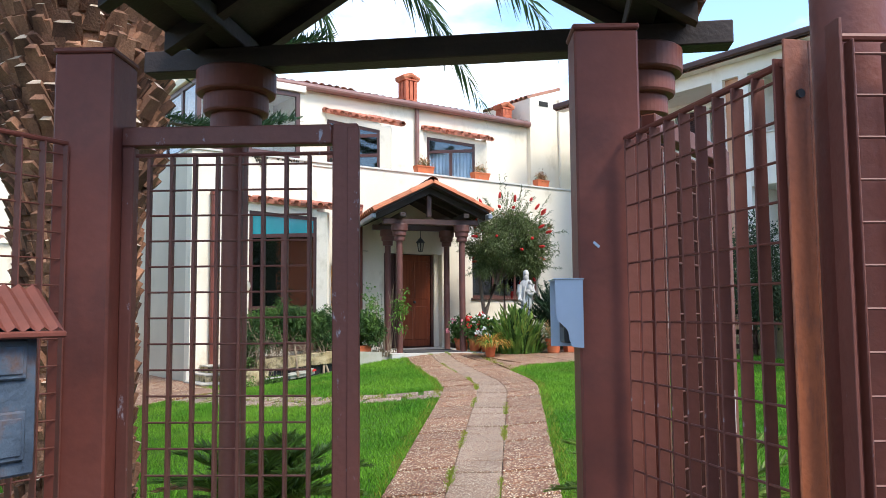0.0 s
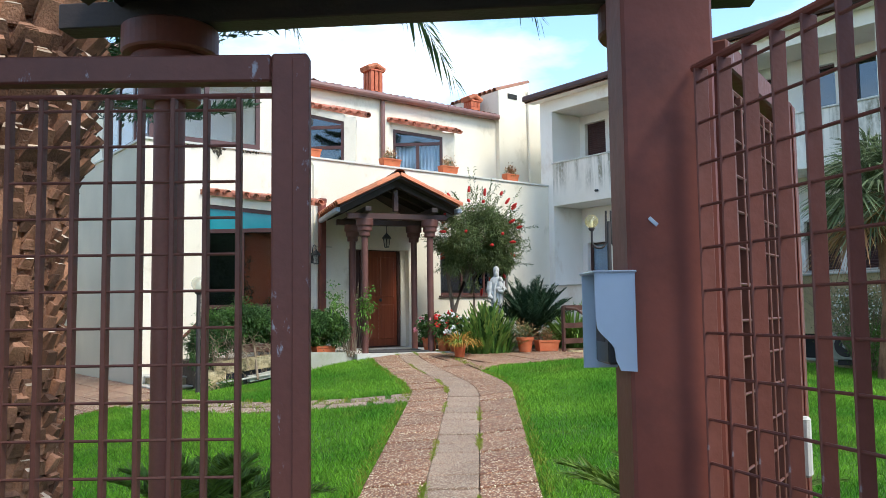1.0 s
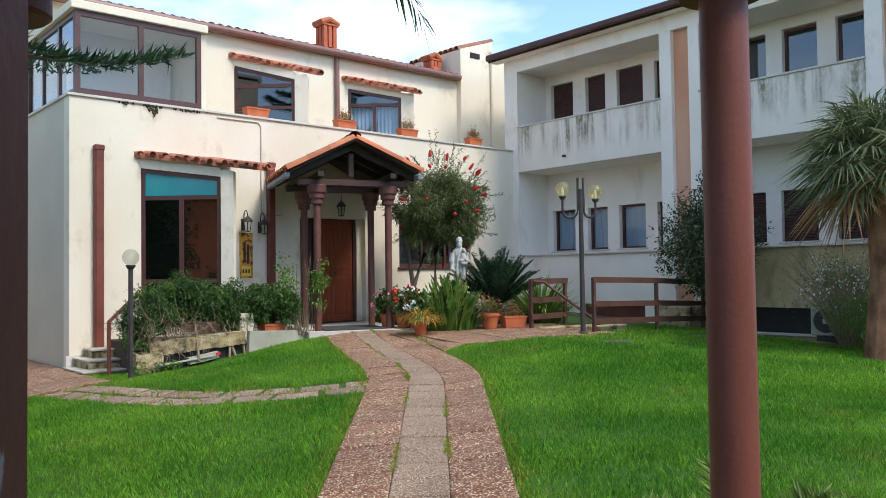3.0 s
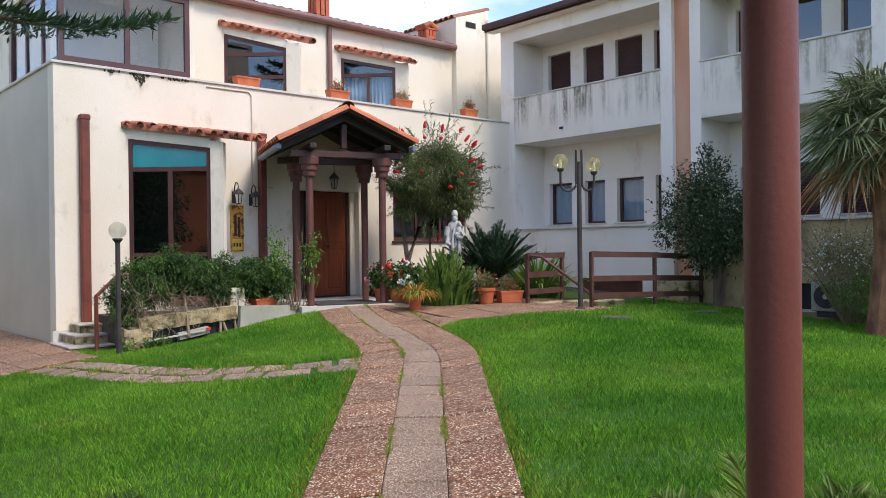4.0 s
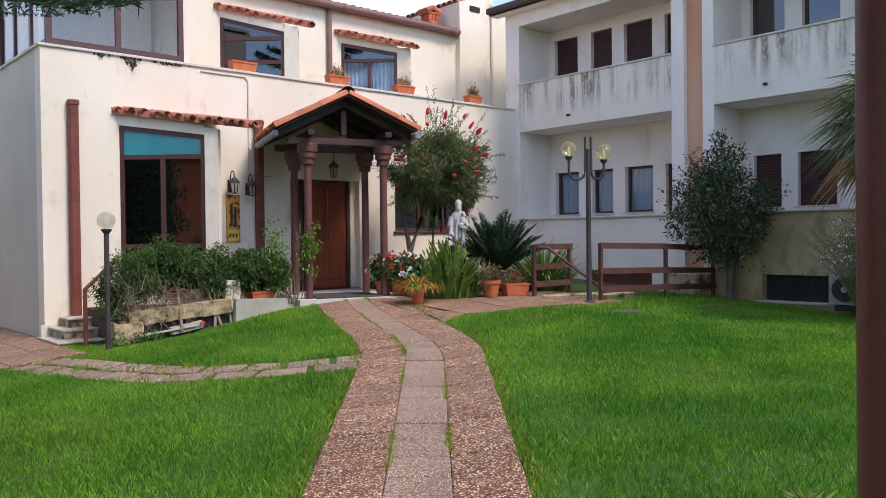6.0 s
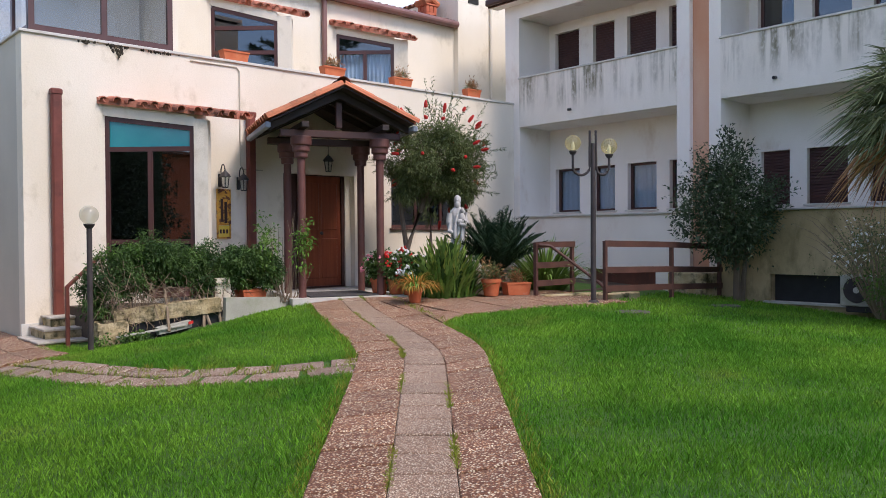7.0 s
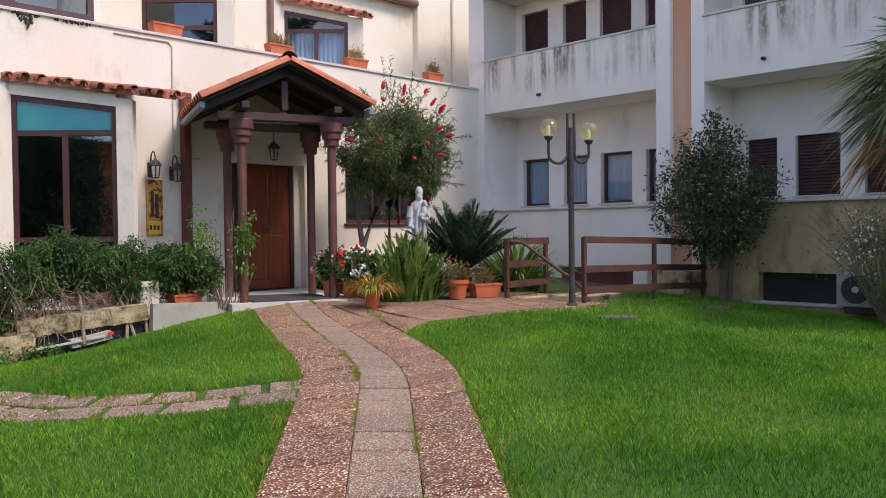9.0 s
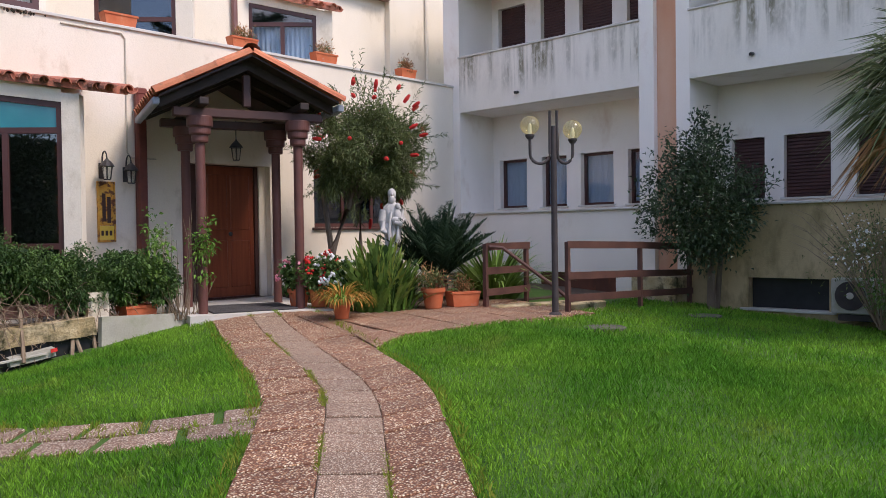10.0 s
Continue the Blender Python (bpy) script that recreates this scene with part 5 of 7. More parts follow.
for i in range(69):
    y = 1.45 + (i + 0.5) * 0.21
    for c in range(3):
        i0 = len(verts)
        for t, rr in ((c / 3, 0.09), ((c + 1.1) / 3, 0.08)):
            for k in range(6):
                an = math.pi * k / 5
                verts.append((W - 0.31 + 2.4 * t, y + rr * math.cos(an), ZE + 0.09 + 2.4 * t * 0.22 + rr * math.sin(an)))
        for k in range(5):
            faces.append((i0 + k, i0 + k + 1, i0 + 7 + k, i0 + 6 + k))
raw_part("roof_tiles", verts, faces, M_TILEOLD, wing, "weathered tile rows")["kind"] = "stuff"
part("gutter", boxed((W - 0.44, 1.4, ZE + 0.02), (W - 0.30, 16.05, ZE + 0.17), 0.03), M_DBROWN, wing, "dark brown eaves gutter")
part("soffit", wall_of([((W - 0.32, 1.4, ZE + 0.001), (W, 16.05, ZE + 0.03))]), M_WHITE, wing)

# low building beyond the side yard
annex = thing("annex", (1.5, 22, 0.2), "beige outbuilding with a tiled wall top beyond the yard", "building")
part("wall", wall_of([((-6.0, 21.2, -0.3), (3.6, 21.5, 3.3))]), M_CREAM, annex)
part("wall", wall_of([((-9.0, 25.0, -0.3), (5.1, 25.3, 5.4))]), M_CREAM, annex)
verts, faces = [], []
for i in range(46):
    i0 = len(verts)
    for t in (0, 1):
        for k in range(6):
            an = math.pi * k / 5
            verts.append((-6.0 + 0.21 * i + 0.1 * math.cos(an), 21.05 + 0.6 * t, 3.32 + 0.12 * t + 0.1 * math.sin(an)))
    for k in range(5):
        faces.append((i0 + k, i0 + k + 1, i0 + 7 + k, i0 + 6 + k))
raw_part("roof_tiles", verts, faces, M_TILEOLD, annex)["kind"] = "stuff"

# ---- gate, fence and gate canopy ----
GC, GP = Vector((0.80, -0.60, 0)), Vector((0.60, 0.80, 0))


def axes(x, y, c=GC, z=0.0):
    """A frame with its x along c, y to the left of it seen from above, at (x, y)."""
    c = Vector((c[0], c[1], 0)).normalized()
    return Matrix(((c.x, -c.y, 0, x), (c.y, c.x, 0, y), (0, 0, 1, z), (0, 0, 0, 1)))


for x, y, lab in ((0.524, 2.424, "square brown steel gate post beside the mailbox"), (1.584, 1.473, "square brown steel gate post with chipped paint")):
    m = axes(x, y)
    post = thing("gate_post", (x, y, 0), lab, "post", "gate posts")
    back = 0.085 if x < 1 else 0.035
    part("shaft", boxed((-0.0825, -0.085, -0.05), (0.0825, back, 2.31), 0.006, m), M_BROWN, post)
    part("cap", boxed((-0.0865, -0.089, 2.31), (0.0865, back + 0.004, 2.325), 0.004, m), M_BROWN, post)
    part("chip", boxed((-0.010, -0.0018, -0.0035), (0.010, 0.0004, 0.0035), 0.0008, m @ Matrix.Translation((-0.037, -0.0855, 1.751)) @ Matrix.Rotation(0.75, 4, "Y")), M_ALU, post, "bare chip in the paint") if x > 1 else None

BAR_STEP, ROD_STEP = 0.065, 0.072


def grating(parent, m, w, z0, z1, depth=0.026, bar=0.008, rod=0.0032, material=None, first=None):
    """Pressed steel grating: upright flats and thin cross rods, each of its own."""
    material = material or M_RUST
    n = max(2, round(w / BAR_STEP))
    flat = mesh_of(boxed((-bar / 2, -depth / 2, z0), (bar / 2, depth / 2, z1), 0.0015), material)
    for i in range(n + 1):
        ob = new("bar", flat)
        ob.matrix_basis = m @ Matrix.Translation((i * w / n, 0, 0))
        hang(ob, parent)
    line = mesh_of(tubed([(0, 0, 0), (w, 0, 0)], rod, 6), material)
    k = int((z1 - z0) / ROD_STEP)
    for j in range(k + 1):
        ob = new("rod", line)
        ob.matrix_basis = m @ Matrix.Translation((0, -depth * 0.3, z1 - 0.025 - j * ROD_STEP))
        hang(ob, parent)


def leaf(m, w, label):
    """A gate leaf: box-section frame round a grating panel."""
    g = thing("gate_leaf", m @ Vector((0, 0, 0)), label, "gate", "gate leaves")
    zt = 2.115
    part("stile", boxed((w - 0.072, -0.024, 0.14), (w, 0.024, zt), 0.004, m), M_CHIPPED, g)
    part("stile", boxed((0.0, -0.020, 0.14), (0.035, 0.020, zt - 0.058), 0.004, m), M_CHIPPED, g)
    part("top_rail", boxed((0.0, -0.022, zt - 0.056), (w - 0.073, 0.022, zt - 0.001), 0.004, m), M_CHIPPED, g)
    part("bottom_rail", boxed((0.036, -0.022, 0.14), (w - 0.073, 0.022, 0.195), 0.004, m), M_CHIPPED, g)
    part("trim", boxed((w - 0.030, -0.029, 0.16), (w + 0.004, -0.0245, zt - 0.01), 0.002, m), M_CHIPPED, g)
    grating(g, m @ Matrix.Translation((0.075, 0, 0)), w - 0.075 - 0.140, 0.2, zt - 0.085, 0.022, 0.010)
    part("mesh_rail", tubed([m @ Vector((0.0, 0, zt - 0.08)), m @ Vector((w - 0.073, 0, zt - 0.08))], 0.006, 6), M_CHIPPED, g)
    return g


leaf(axes(0.592, 2.378, (0.79, -0.61)), 0.672, "closed brown steel gate leaf with grating and peeling paint")
open_leaf = leaf(axes(1.705, 1.42, (0.95, 0.31)), 0.62, "open brown steel gate leaf swung back behind the fence")
part("handle", boxed((0.50, -0.05, 1.20), (0.53, -0.028, 1.34), 0.006, axes(1.705, 1.42, (0.95, 0.31))), M_STONE, open_leaf, "pale plastic handle")


def fence_panel(p0, p1, z1, label, end=None):
    d = Vector((p1[0] - p0[0], p1[1] - p0[1], 0))
    m = axes(p0[0], p0[1], d)
    f = thing("fence_panel", (p0[0], p0[1], 0), label, "fence", "fence panels")
    grating(f, m @ Matrix.Translation((0.02, 0, 0)), d.length - 0.05, 0.1, z1 - 0.006, 0.028, 0.0045, 0.0028, M_CHIPPED)
    part("top_bar", tubed([m @ Vector((0, 0.0, z1)), m @ Vector((d.length, 0.0, z1))], 0.0075, 8), M_BROWN, f)
    part("bottom_bar", boxed((0, -0.015, 0.08), (d.length, 0.015, 0.10), 0.002, m), M_BROWN, f)
    return f, m, d.length


panel, pm, pl = fence_panel((1.560, 1.372), (1.311, 0.772), 2.02, "brown steel grating fence panel with worn flats")
part("end_flat", boxed((pl - 0.03, -0.016, 0.05), (pl - 0.024, 0.016, 2.03), 0.001, pm), M_BROWN, panel)
bm = boxed((pl - 0.004, -0.014, 0.0), (pl + 0.002, 0.036, 2.058), 0.0015, pm)
box(bm, (pl - 0.05, 0.0362, 0.0), (pl + 0.002, 0.042, 2.058), 0.0015, pm)
part("angle_post", bm, M_ANGLE, panel, "rust streaked angle iron")
part("bolt", lathed([(0, 0), (0.008, 0), (0.008, 0.006), (0, 0.006)], (0, 0, 0), 8), M_BLACK, panel).matrix_basis = pm @ Matrix.Translation((pl + 0.002, 0.014, 1.96)) @ Matrix.Rotation(radians(90), 4, "Y")
street_panel, sm, sl = fence_panel((1.335, 0.699), (2.9, -0.32), 2.045, "brown steel grating fence panel running along the pavement")
part("end_flat", boxed((-0.006, -0.016, 0.05), (0.0, 0.030, 2.075), 0.001, sm), M_CHIPPED, street_panel, "thin flat end bar")
fence_panel((0.455, 2.39), (-0.07, 2.16), 2.055, "brown steel grating fence panel behind the mailbox")

# metal hood of the entry phone
mb = axes(1.478, 1.431) @ Matrix.Translation((-0.0155, 0, 0)) @ Matrix.Diagonal((0.82, 1, 1, 1))
hood = thing("entry_phone", (1.47, 1.48, 1.5), "silver steel hood over a black entry phone on the gate post", "intercom")
ZH0, ZH1 = 1.492, 1.662
prof = [(0.0, ZH0)] + [(-0.030 - 0.004 * math.cos(a), ZH0 + 0.002) for a in (0,)] + [(-0.044, ZH0 + 0.02)] + [(-0.046 - 0.037 * (1 - math.cos(a)) / 2, ZH0 + 0.035 + 0.045 * a / math.pi) for a in np.linspace(0, math.pi, 8)] + [(-0.085, ZH0 + 0.10), (-0.085, ZH1), (0.0, ZH1)]
bm = bmesh.new()
for y0, y1 in ((0.0, 0.003),):
    lo = [bm.verts.new(mb @ Vector((x, y0, z))) for x, z in prof]
    hi = [bm.verts.new(mb @ Vector((x, y1, z))) for x, z in prof]
    bm.faces.new(lo), bm.faces.new(hi)
    for i in range(len(prof)):
        bm.faces.new((lo[i], lo[(i + 1) % len(prof)], hi[(i + 1) % len(prof)], hi[i]))
part("front_plate", bm, M_ALU, hood)
part("top_plate", boxed((-0.090, -0.004, ZH1), (0.004, 0.12, ZH1 + 0.004), 0.002, mb), M_ALU, hood)
prof2 = [(0.116, ZH0 + 0.0), (0.085, ZH0 + 0.0), (0.075, ZH0 + 0.04), (0.045, ZH0 + 0.07), (0.004, ZH0 + 0.10), (0.004, ZH1), (0.116, ZH1)]
bm = bmesh.new()
lo = [bm.verts.new(mb @ Vector((-0.085, y, z))) for y, z in [(0.116, ZH0), (0.112, ZH0), (0.112, ZH1), (0.116, ZH1)]]
hi = [bm.verts.new(mb @ Vector((0.0, y, z))) for y, z in [(0.116, ZH0), (0.112, ZH0), (0.112, ZH1), (0.116, ZH1)]]
bm.faces.new(lo), bm.faces.new(hi)
for i in range(4):
    bm.faces.new((lo[i], lo[(i + 1) % 4], hi[(i + 1) % 4], hi[i]))
part("back_plate", bm, M_ALU, hood)
part("phone", boxed((-0.058, 0.006, ZH0 + 0.012), (-0.002, 0.108, ZH1 - 0.02), 0.004, mb), M_BLACK, hood, "black entry phone body")
part("screen", boxed((-0.060, 0.030, ZH0 + 0.05), (-0.0585, 0.090, ZH0 + 0.11), 0.0003, mb), M_GREYMET, hood)

# mailbox on the fence
mm = axes(0.285, 2.168, (-0.92, -0.40))
mail = thing("mailbox", (0.25, 2.15, 1.23), "worn blue grey house shaped metal mailbox on the fence", "mailbox")
part("body", boxed((0.0, -0.0, 1.225), (0.33, 0.12, 1.555), 0.006, mm), M_SLATE, mail)
bm = bmesh.new()
for i in range(12):
    x0 = -0.035 + i * 0.034
    vs = [bm.verts.new(mm @ Vector(p)) for p in ((x0, 0.165, 1.545), (x0 + 0.017, 0.165, 1.557), (x0 + 0.034, 0.165, 1.545), (x0, 0.06, 1.645), (x0 + 0.017, 0.06, 1.657), (x0 + 0.034, 0.06, 1.645))]
    bm.faces.new((vs[0], vs[1], vs[4], vs[3])), bm.faces.new((vs[1], vs[2], vs[5], vs[4]))
bmesh.ops.remove_doubles(bm, verts=bm.verts, dist=0.001)
part("roof", bm, M_BROWN, mail, "ribbed brown roof")
part("eave", boxed((-0.04, 0.0, 1.532), (0.38, 0.168, 1.548), 0.004, mm), M_BROWN, mail)
for x0, z0, z1 in ((0.03, 1.26, 1.37), (0.03, 1.44, 1.53), (0.19, 1.26, 1.37), (0.19, 1.44, 1.53)):
    d = part("door", boxed((x0, 0.119, z0), (x0 + 0.085, 0.130, z1), 0.004, mm), M_SLATE, mail)
    part("shutter", boxed((x0 + 0.012, 0.129, z0 + 0.012), (x0 + 0.073, 0.134, z1 - 0.014), 0.002, mm), M_SLATE, d)
part("slot", boxed((0.16, 0.118, 1.385), (0.31, 0.128, 1.425), 0.003, mm), M_BROWN, mail)

# canopy over the gate on four round columns
CA, CB = Vector((0.723, -0.690, 0)), Vector((0.690, 0.723, 0))
mc = Matrix(((CA.x, CB.x, 0, 1.60), (CA.y, CB.y, 0, 4.13), (0, 0, 1, 0), (0, 0, 0, 1)))
CW, CL = 2.13, 2.53
canopy = thing("gate_canopy", (1.4, 2.6, 0), "dark timber canopy over the gate with round brown columns", "canopy")
GCAP = [(0.0, 0), (0.12, 0.0), (0.135, 0.012), (0.135, 0.095), (0.13, 0.105), (0.165, 0.108), (0.172, 0.12), (0.172, 0.20), (0.166, 0.21), (0.205, 0.214), (0.212, 0.225), (0.212, 0.335), (0.20, 0.345), (0.0, 0.345)]
for x, y in ((0, 0), (CW, 0), (-0.1, -CL), (CW + 0.117, -CL)):
    p = mc @ Vector((x, y, 0))
    col = part("column", tubed([(p.x, p.y, -0.05), (p.x, p.y, 1.2), (p.x, p.y, 2.56)], 0.068, 20), M_SPECK, canopy, "round brown steel column with small paint chips", True)
    part("capital", lathed(GCAP, (p.x, p.y, 2.545), 40), M_BROWN, col, "stepped round capital")
for y in (0.0, -CL):
    part("beam", boxed((-0.5, y - 0.07, 2.892), (CW + 0.45, y + 0.07, 3.01), 0.006, mc), M_BEAM, canopy, "dark cross beam")
for x in (0.0, CW):
    part("beam", boxed((x - 0.07, -CL - 0.3, 3.014), (x + 0.07, 0.25, 3.10), 0.006, mc), M_BEAM, canopy, "dark plate beam")
RZC = 3.05 + CW / 2 * 0.62
for sgn in (-1, 1):
    ex, xr = (-0.20, CW / 2) if sgn < 0 else (CW + 0.22, CW / 2)
    ez = 3.05 - 0.21 * 0.62 + 0.06
    bm = bmesh.new()
    vs = [bm.verts.new(mc @ Vector(p)) for p in ((ex, -CL - 0.35, ez), (xr, -CL - 0.35, RZC + 0.06), (xr, 0.30, RZC + 0.06), (ex, 0.30, ez), (ex, -CL - 0.35, ez + 0.03), (xr, -CL - 0.35, RZC + 0.09), (xr, 0.30, RZC + 0.09), (ex, 0.30, ez + 0.03))]
    for f in ((0, 1, 2, 3), (4, 5, 6, 7), (0, 1, 5, 4), (1, 2, 6, 5), (2, 3, 7, 6), (3, 0, 4, 7)):
        bm.faces.new([vs[i] for i in f])
    roof = part("roof", bm, M_BEAM, canopy, "dark boarded roof slope")
    for y in np.linspace(-CL - 0.2, 0.2, 6):
        bm = bmesh.new()
        vs = [bm.verts.new(mc @ Vector(p)) for p in ((ex, y - 0.04, ez - 0.10), (xr, y - 0.04, RZC - 0.04), (xr, y - 0.04, RZC + 0.058), (ex, y - 0.04, ez - 0.002), (ex, y + 0.04, ez - 0.10), (xr, y + 0.04, RZC - 0.04), (xr, y + 0.04, RZC + 0.058), (ex, y + 0.04, ez - 0.002))]
        for f in ((0, 1, 2, 3), (4, 5, 6, 7), (0, 1, 5, 4), (1, 2, 6, 5), (2, 3, 7, 6), (3, 0, 4, 7)):
            bm.faces.new([vs[i] for i in f])
        part("rafter", bm, M_BEAM, canopy)
    ln = math.hypot(xr - ex, RZC + 0.06 - ez)
    tl = barrel(ln / 4 + 0.06, 0.095)
    tl.materials.append(M_TILEOLD)
    ang = math.atan2(RZC + 0.06 - ez, abs(xr - ex))
    for j in range(16):
        for c in range(4):
            base = mc @ Vector((xr + (ex - xr) * c / 4, 0.26 - 0.2 * j, RZC + 0.10 + (ez - RZC - 0.06) * c / 4 + 0.01 * c))
            tile_at(tl, roof, Matrix.Translation(base) @ mc.to_3x3().to_4x4() @ Matrix.Rotation(radians(90) * sgn, 4, "Z") @ Matrix.Rotation(ang - 0.02, 4, "X") @ Matrix.Rotation(rnd.uniform(-0.02, 0.02), 4, "Z"))

# ---- garden: palms and trees ----
nrng = np.random.default_rng(5)
palm = thing("palm_tree", (1.33, 6.65, 0.2), "thick date palm trunk covered in cut leaf stubs, with drooping fronds", "palm tree")
PX, PY = 1.33, 6.65


def palm_r(z):
    return 0.44 + 0.05 * math.exp(-z * 2) + 0.17 / (1 + math.exp(-(z - 2.6) * 3.0))


bm = bmesh.new()
tube(bm, [(PX, PY, z) for z in np.linspace(0.0, 5.0, 14)], [palm_r(z) - 0.05 for z in np.linspace(0.0, 5.0, 14)], 20)
part("trunk", bm, M_PALMBARK, palm)


def stub(bm, ang, z, r, w, l, lift, rnd_):
    """One cut leaf base: a wedge that leans out and up from the trunk, with a flat cut end."""
    o, t = Vector((math.cos(ang), math.sin(ang), 0)), Vector((-math.sin(ang), math.cos(ang), 0))
    up = Vector((0, 0, 1))
    b = Vector((PX, PY, z)) + o * (r - 0.06)
    e = b + o * (l * math.cos(lift)) + up * (l * math.sin(lift))
    n = (up * math.cos(lift) - o * math.sin(lift))
    k = rnd_.uniform(0.45, 0.9)
    e = e + t * rnd_.uniform(-0.03, 0.03)
    low = [b - t * w * 0.5 - n * 0.03, b + t * w * 0.5 - n * 0.03, b + t * w * 0.42 + n * 0.05, b - t * w * 0.42 + n * 0.05]
    top = [e - t * w * 0.5 * k - n * 0.03, e + t * w * 0.5 * k - n * 0.03, e + t * w * 0.3 * k + n * 0.035, e - t * w * 0.3 * k + n * 0.035]
    vs = [bm.verts.new(p) for p in low + top]
    for f in ((0, 1, 5, 4), (1, 2, 6, 5), (2, 3, 7, 6), (3, 0, 4, 7)):
        bm.faces.new([vs[i] for i in f])
    return [vs[i] for i in (4, 5, 6, 7)]


stubs, cuts = bmesh.new(), bmesh.new()
prnd = random.Random(8)
k = 0
for row in range(78):
    z = 0.20 + row * 0.060
    count = 24
    for i in range(count):
        ang = 2 * math.pi * (i + 0.5 * (row % 2)) / count + prnd.uniform(-0.13, 0.13)
        if prnd.random() < 0.10:
            continue
        high = z > 2.5
        lift = prnd.uniform(0.75, 1.15) if high else prnd.uniform(0.95, 1.45)
        ends = stub(stubs, ang, z + prnd.uniform(-0.05, 0.05), palm_r(z) + prnd.uniform(-0.03, 0.02), prnd.uniform(0.08, 0.19) if high else prnd.uniform(0.05, 0.12), prnd.uniform(0.09, 0.22) if high else prnd.uniform(0.06, 0.13), lift, prnd)
        if prnd.random() < (0.30 if high else 0.10):
            cuts.faces.new([cuts.verts.new(v.co + Vector((math.cos(ang), math.sin(ang), 0.5)) * 0.002) for v in ends])
        else:
            stubs.faces.new(ends)
part("stub_mass", stubs, M_PALMBARK, palm, "rows of brown cut leaf bases")["kind"] = "stuff"
part("cut_ends", cuts, M_PALMCUT, palm, "pale cut faces")["kind"] = "stuff"


def frond(base, tip, sag, leaf_len, n, material, parent, r_, width=0.03, spread=0.75, hang_=0.35, name="frond", v_up=0.15):
    """A feather leaf: an arched rib with leaflets on both sides."""
    b, t = np.array(base, float), np.array(tip, float)
    c = (b + t) / 2 + np.array([0, 0, sag])
    s = np.linspace(0, 1, n)
    rib = (1 - s)[:, None] ** 2 * b + 2 * (s * (1 - s))[:, None] * c + s[:, None] ** 2 * t
    d = np.gradient(rib, axis=0)
    d /= np.linalg.norm(d, axis=1, keepdims=True)
    side = np.cross(d, [0, 0, 1.0])
    side /= np.maximum(np.linalg.norm(side, axis=1, keepdims=True), 1e-6)
    up = np.cross(side, d)
    pts, dirs, lens = [], [], []
    for sg in (-1, 1):
        pts.append(rib[2:])
        dirs.append(side[2:] * sg * spread + d[2:] * 0.75 + up[2:] * v_up - np.array([0, 0, hang_]) + r_.normal(size=(n - 2, 3)) * 0.10)
        lens.append(np.sin(np.pi * np.clip(s[2:] * 0.86 + 0.10, 0, 1)) ** 0.6)
    pts, dirs, lens = np.concatenate(pts), np.concatenate(dirs), np.concatenate(lens)
    v, f = leaves(pts, dirs, leaf_len, width, r_, 0.15, 0.2)
    v = v.reshape(-1, 5, 3)
    v = pts[:, None] + (v - pts[:, None]) * lens[:, None, None]
    v = v.reshape(-1, 3)
    rb, rf = [], []
    for i in range(0, n, max(1, n // 14)):
        w = 0.012 * (1.2 - s[i]) * (width / 0.03)
        rb += [rib[i] - side[i] * w, rib[i] + up[i] * w, rib[i] + side[i] * w]
    m_ = len(rb) // 3
    for i in range(m_ - 1):
        for a, q in ((0, 1), (1, 2), (2, 0)):
            rf.append((3 * i + a, 3 * i + q, 3 * i + 3 + q, 3 * i + 3 + a))
    verts = np.concatenate([v, np.array(rb)])
    faces = [tuple(x) for x in f] + [tuple(j + len(v) for j in q) for q in rf]
    return raw_part(name, verts, faces, material, parent)


crown = (PX, PY, 5.0)
for tip, sag in (((4.33, 5.44, 3.42), 2.3), ((4.85, 5.0, 3.92), 2.2), ((3.25, 6.05, 3.80), 2.2), ((4.6, 8.2, 5.4), 1.8), ((0.5, 3.0, 4.6), 2.0), ((-2.2, 5.6, 4.4), 2.2), ((-1.8, 8.6, 4.8), 2.0), ((1.6, 10.2, 4.8), 2.2), ((2.8, 3.6, 5.6), 1.6), ((-0.6, 4.2, 6.6), 1.2), ((3.6, 6.9, 7.0), 0.9), ((1.2, 8.4, 7.6), 0.5), ((-1.2, 7.0, 7.2), 0.6)):
    frond(crown, tip, sag, 0.62, 130, M_PALM, palm, nrng, 0.040)

pine = thing("pine_tree", (2.0, 9.9, 0.2), "tall araucaria with drooping feathery branches", "conifer")
part("trunk", tubed([(2.0, 9.9, -0.1), (2.02, 9.9, 4), (2.0, 9.92, 9.5)], [0.20, 0.15, 0.05], 12), M_BARK, pine, "", True)
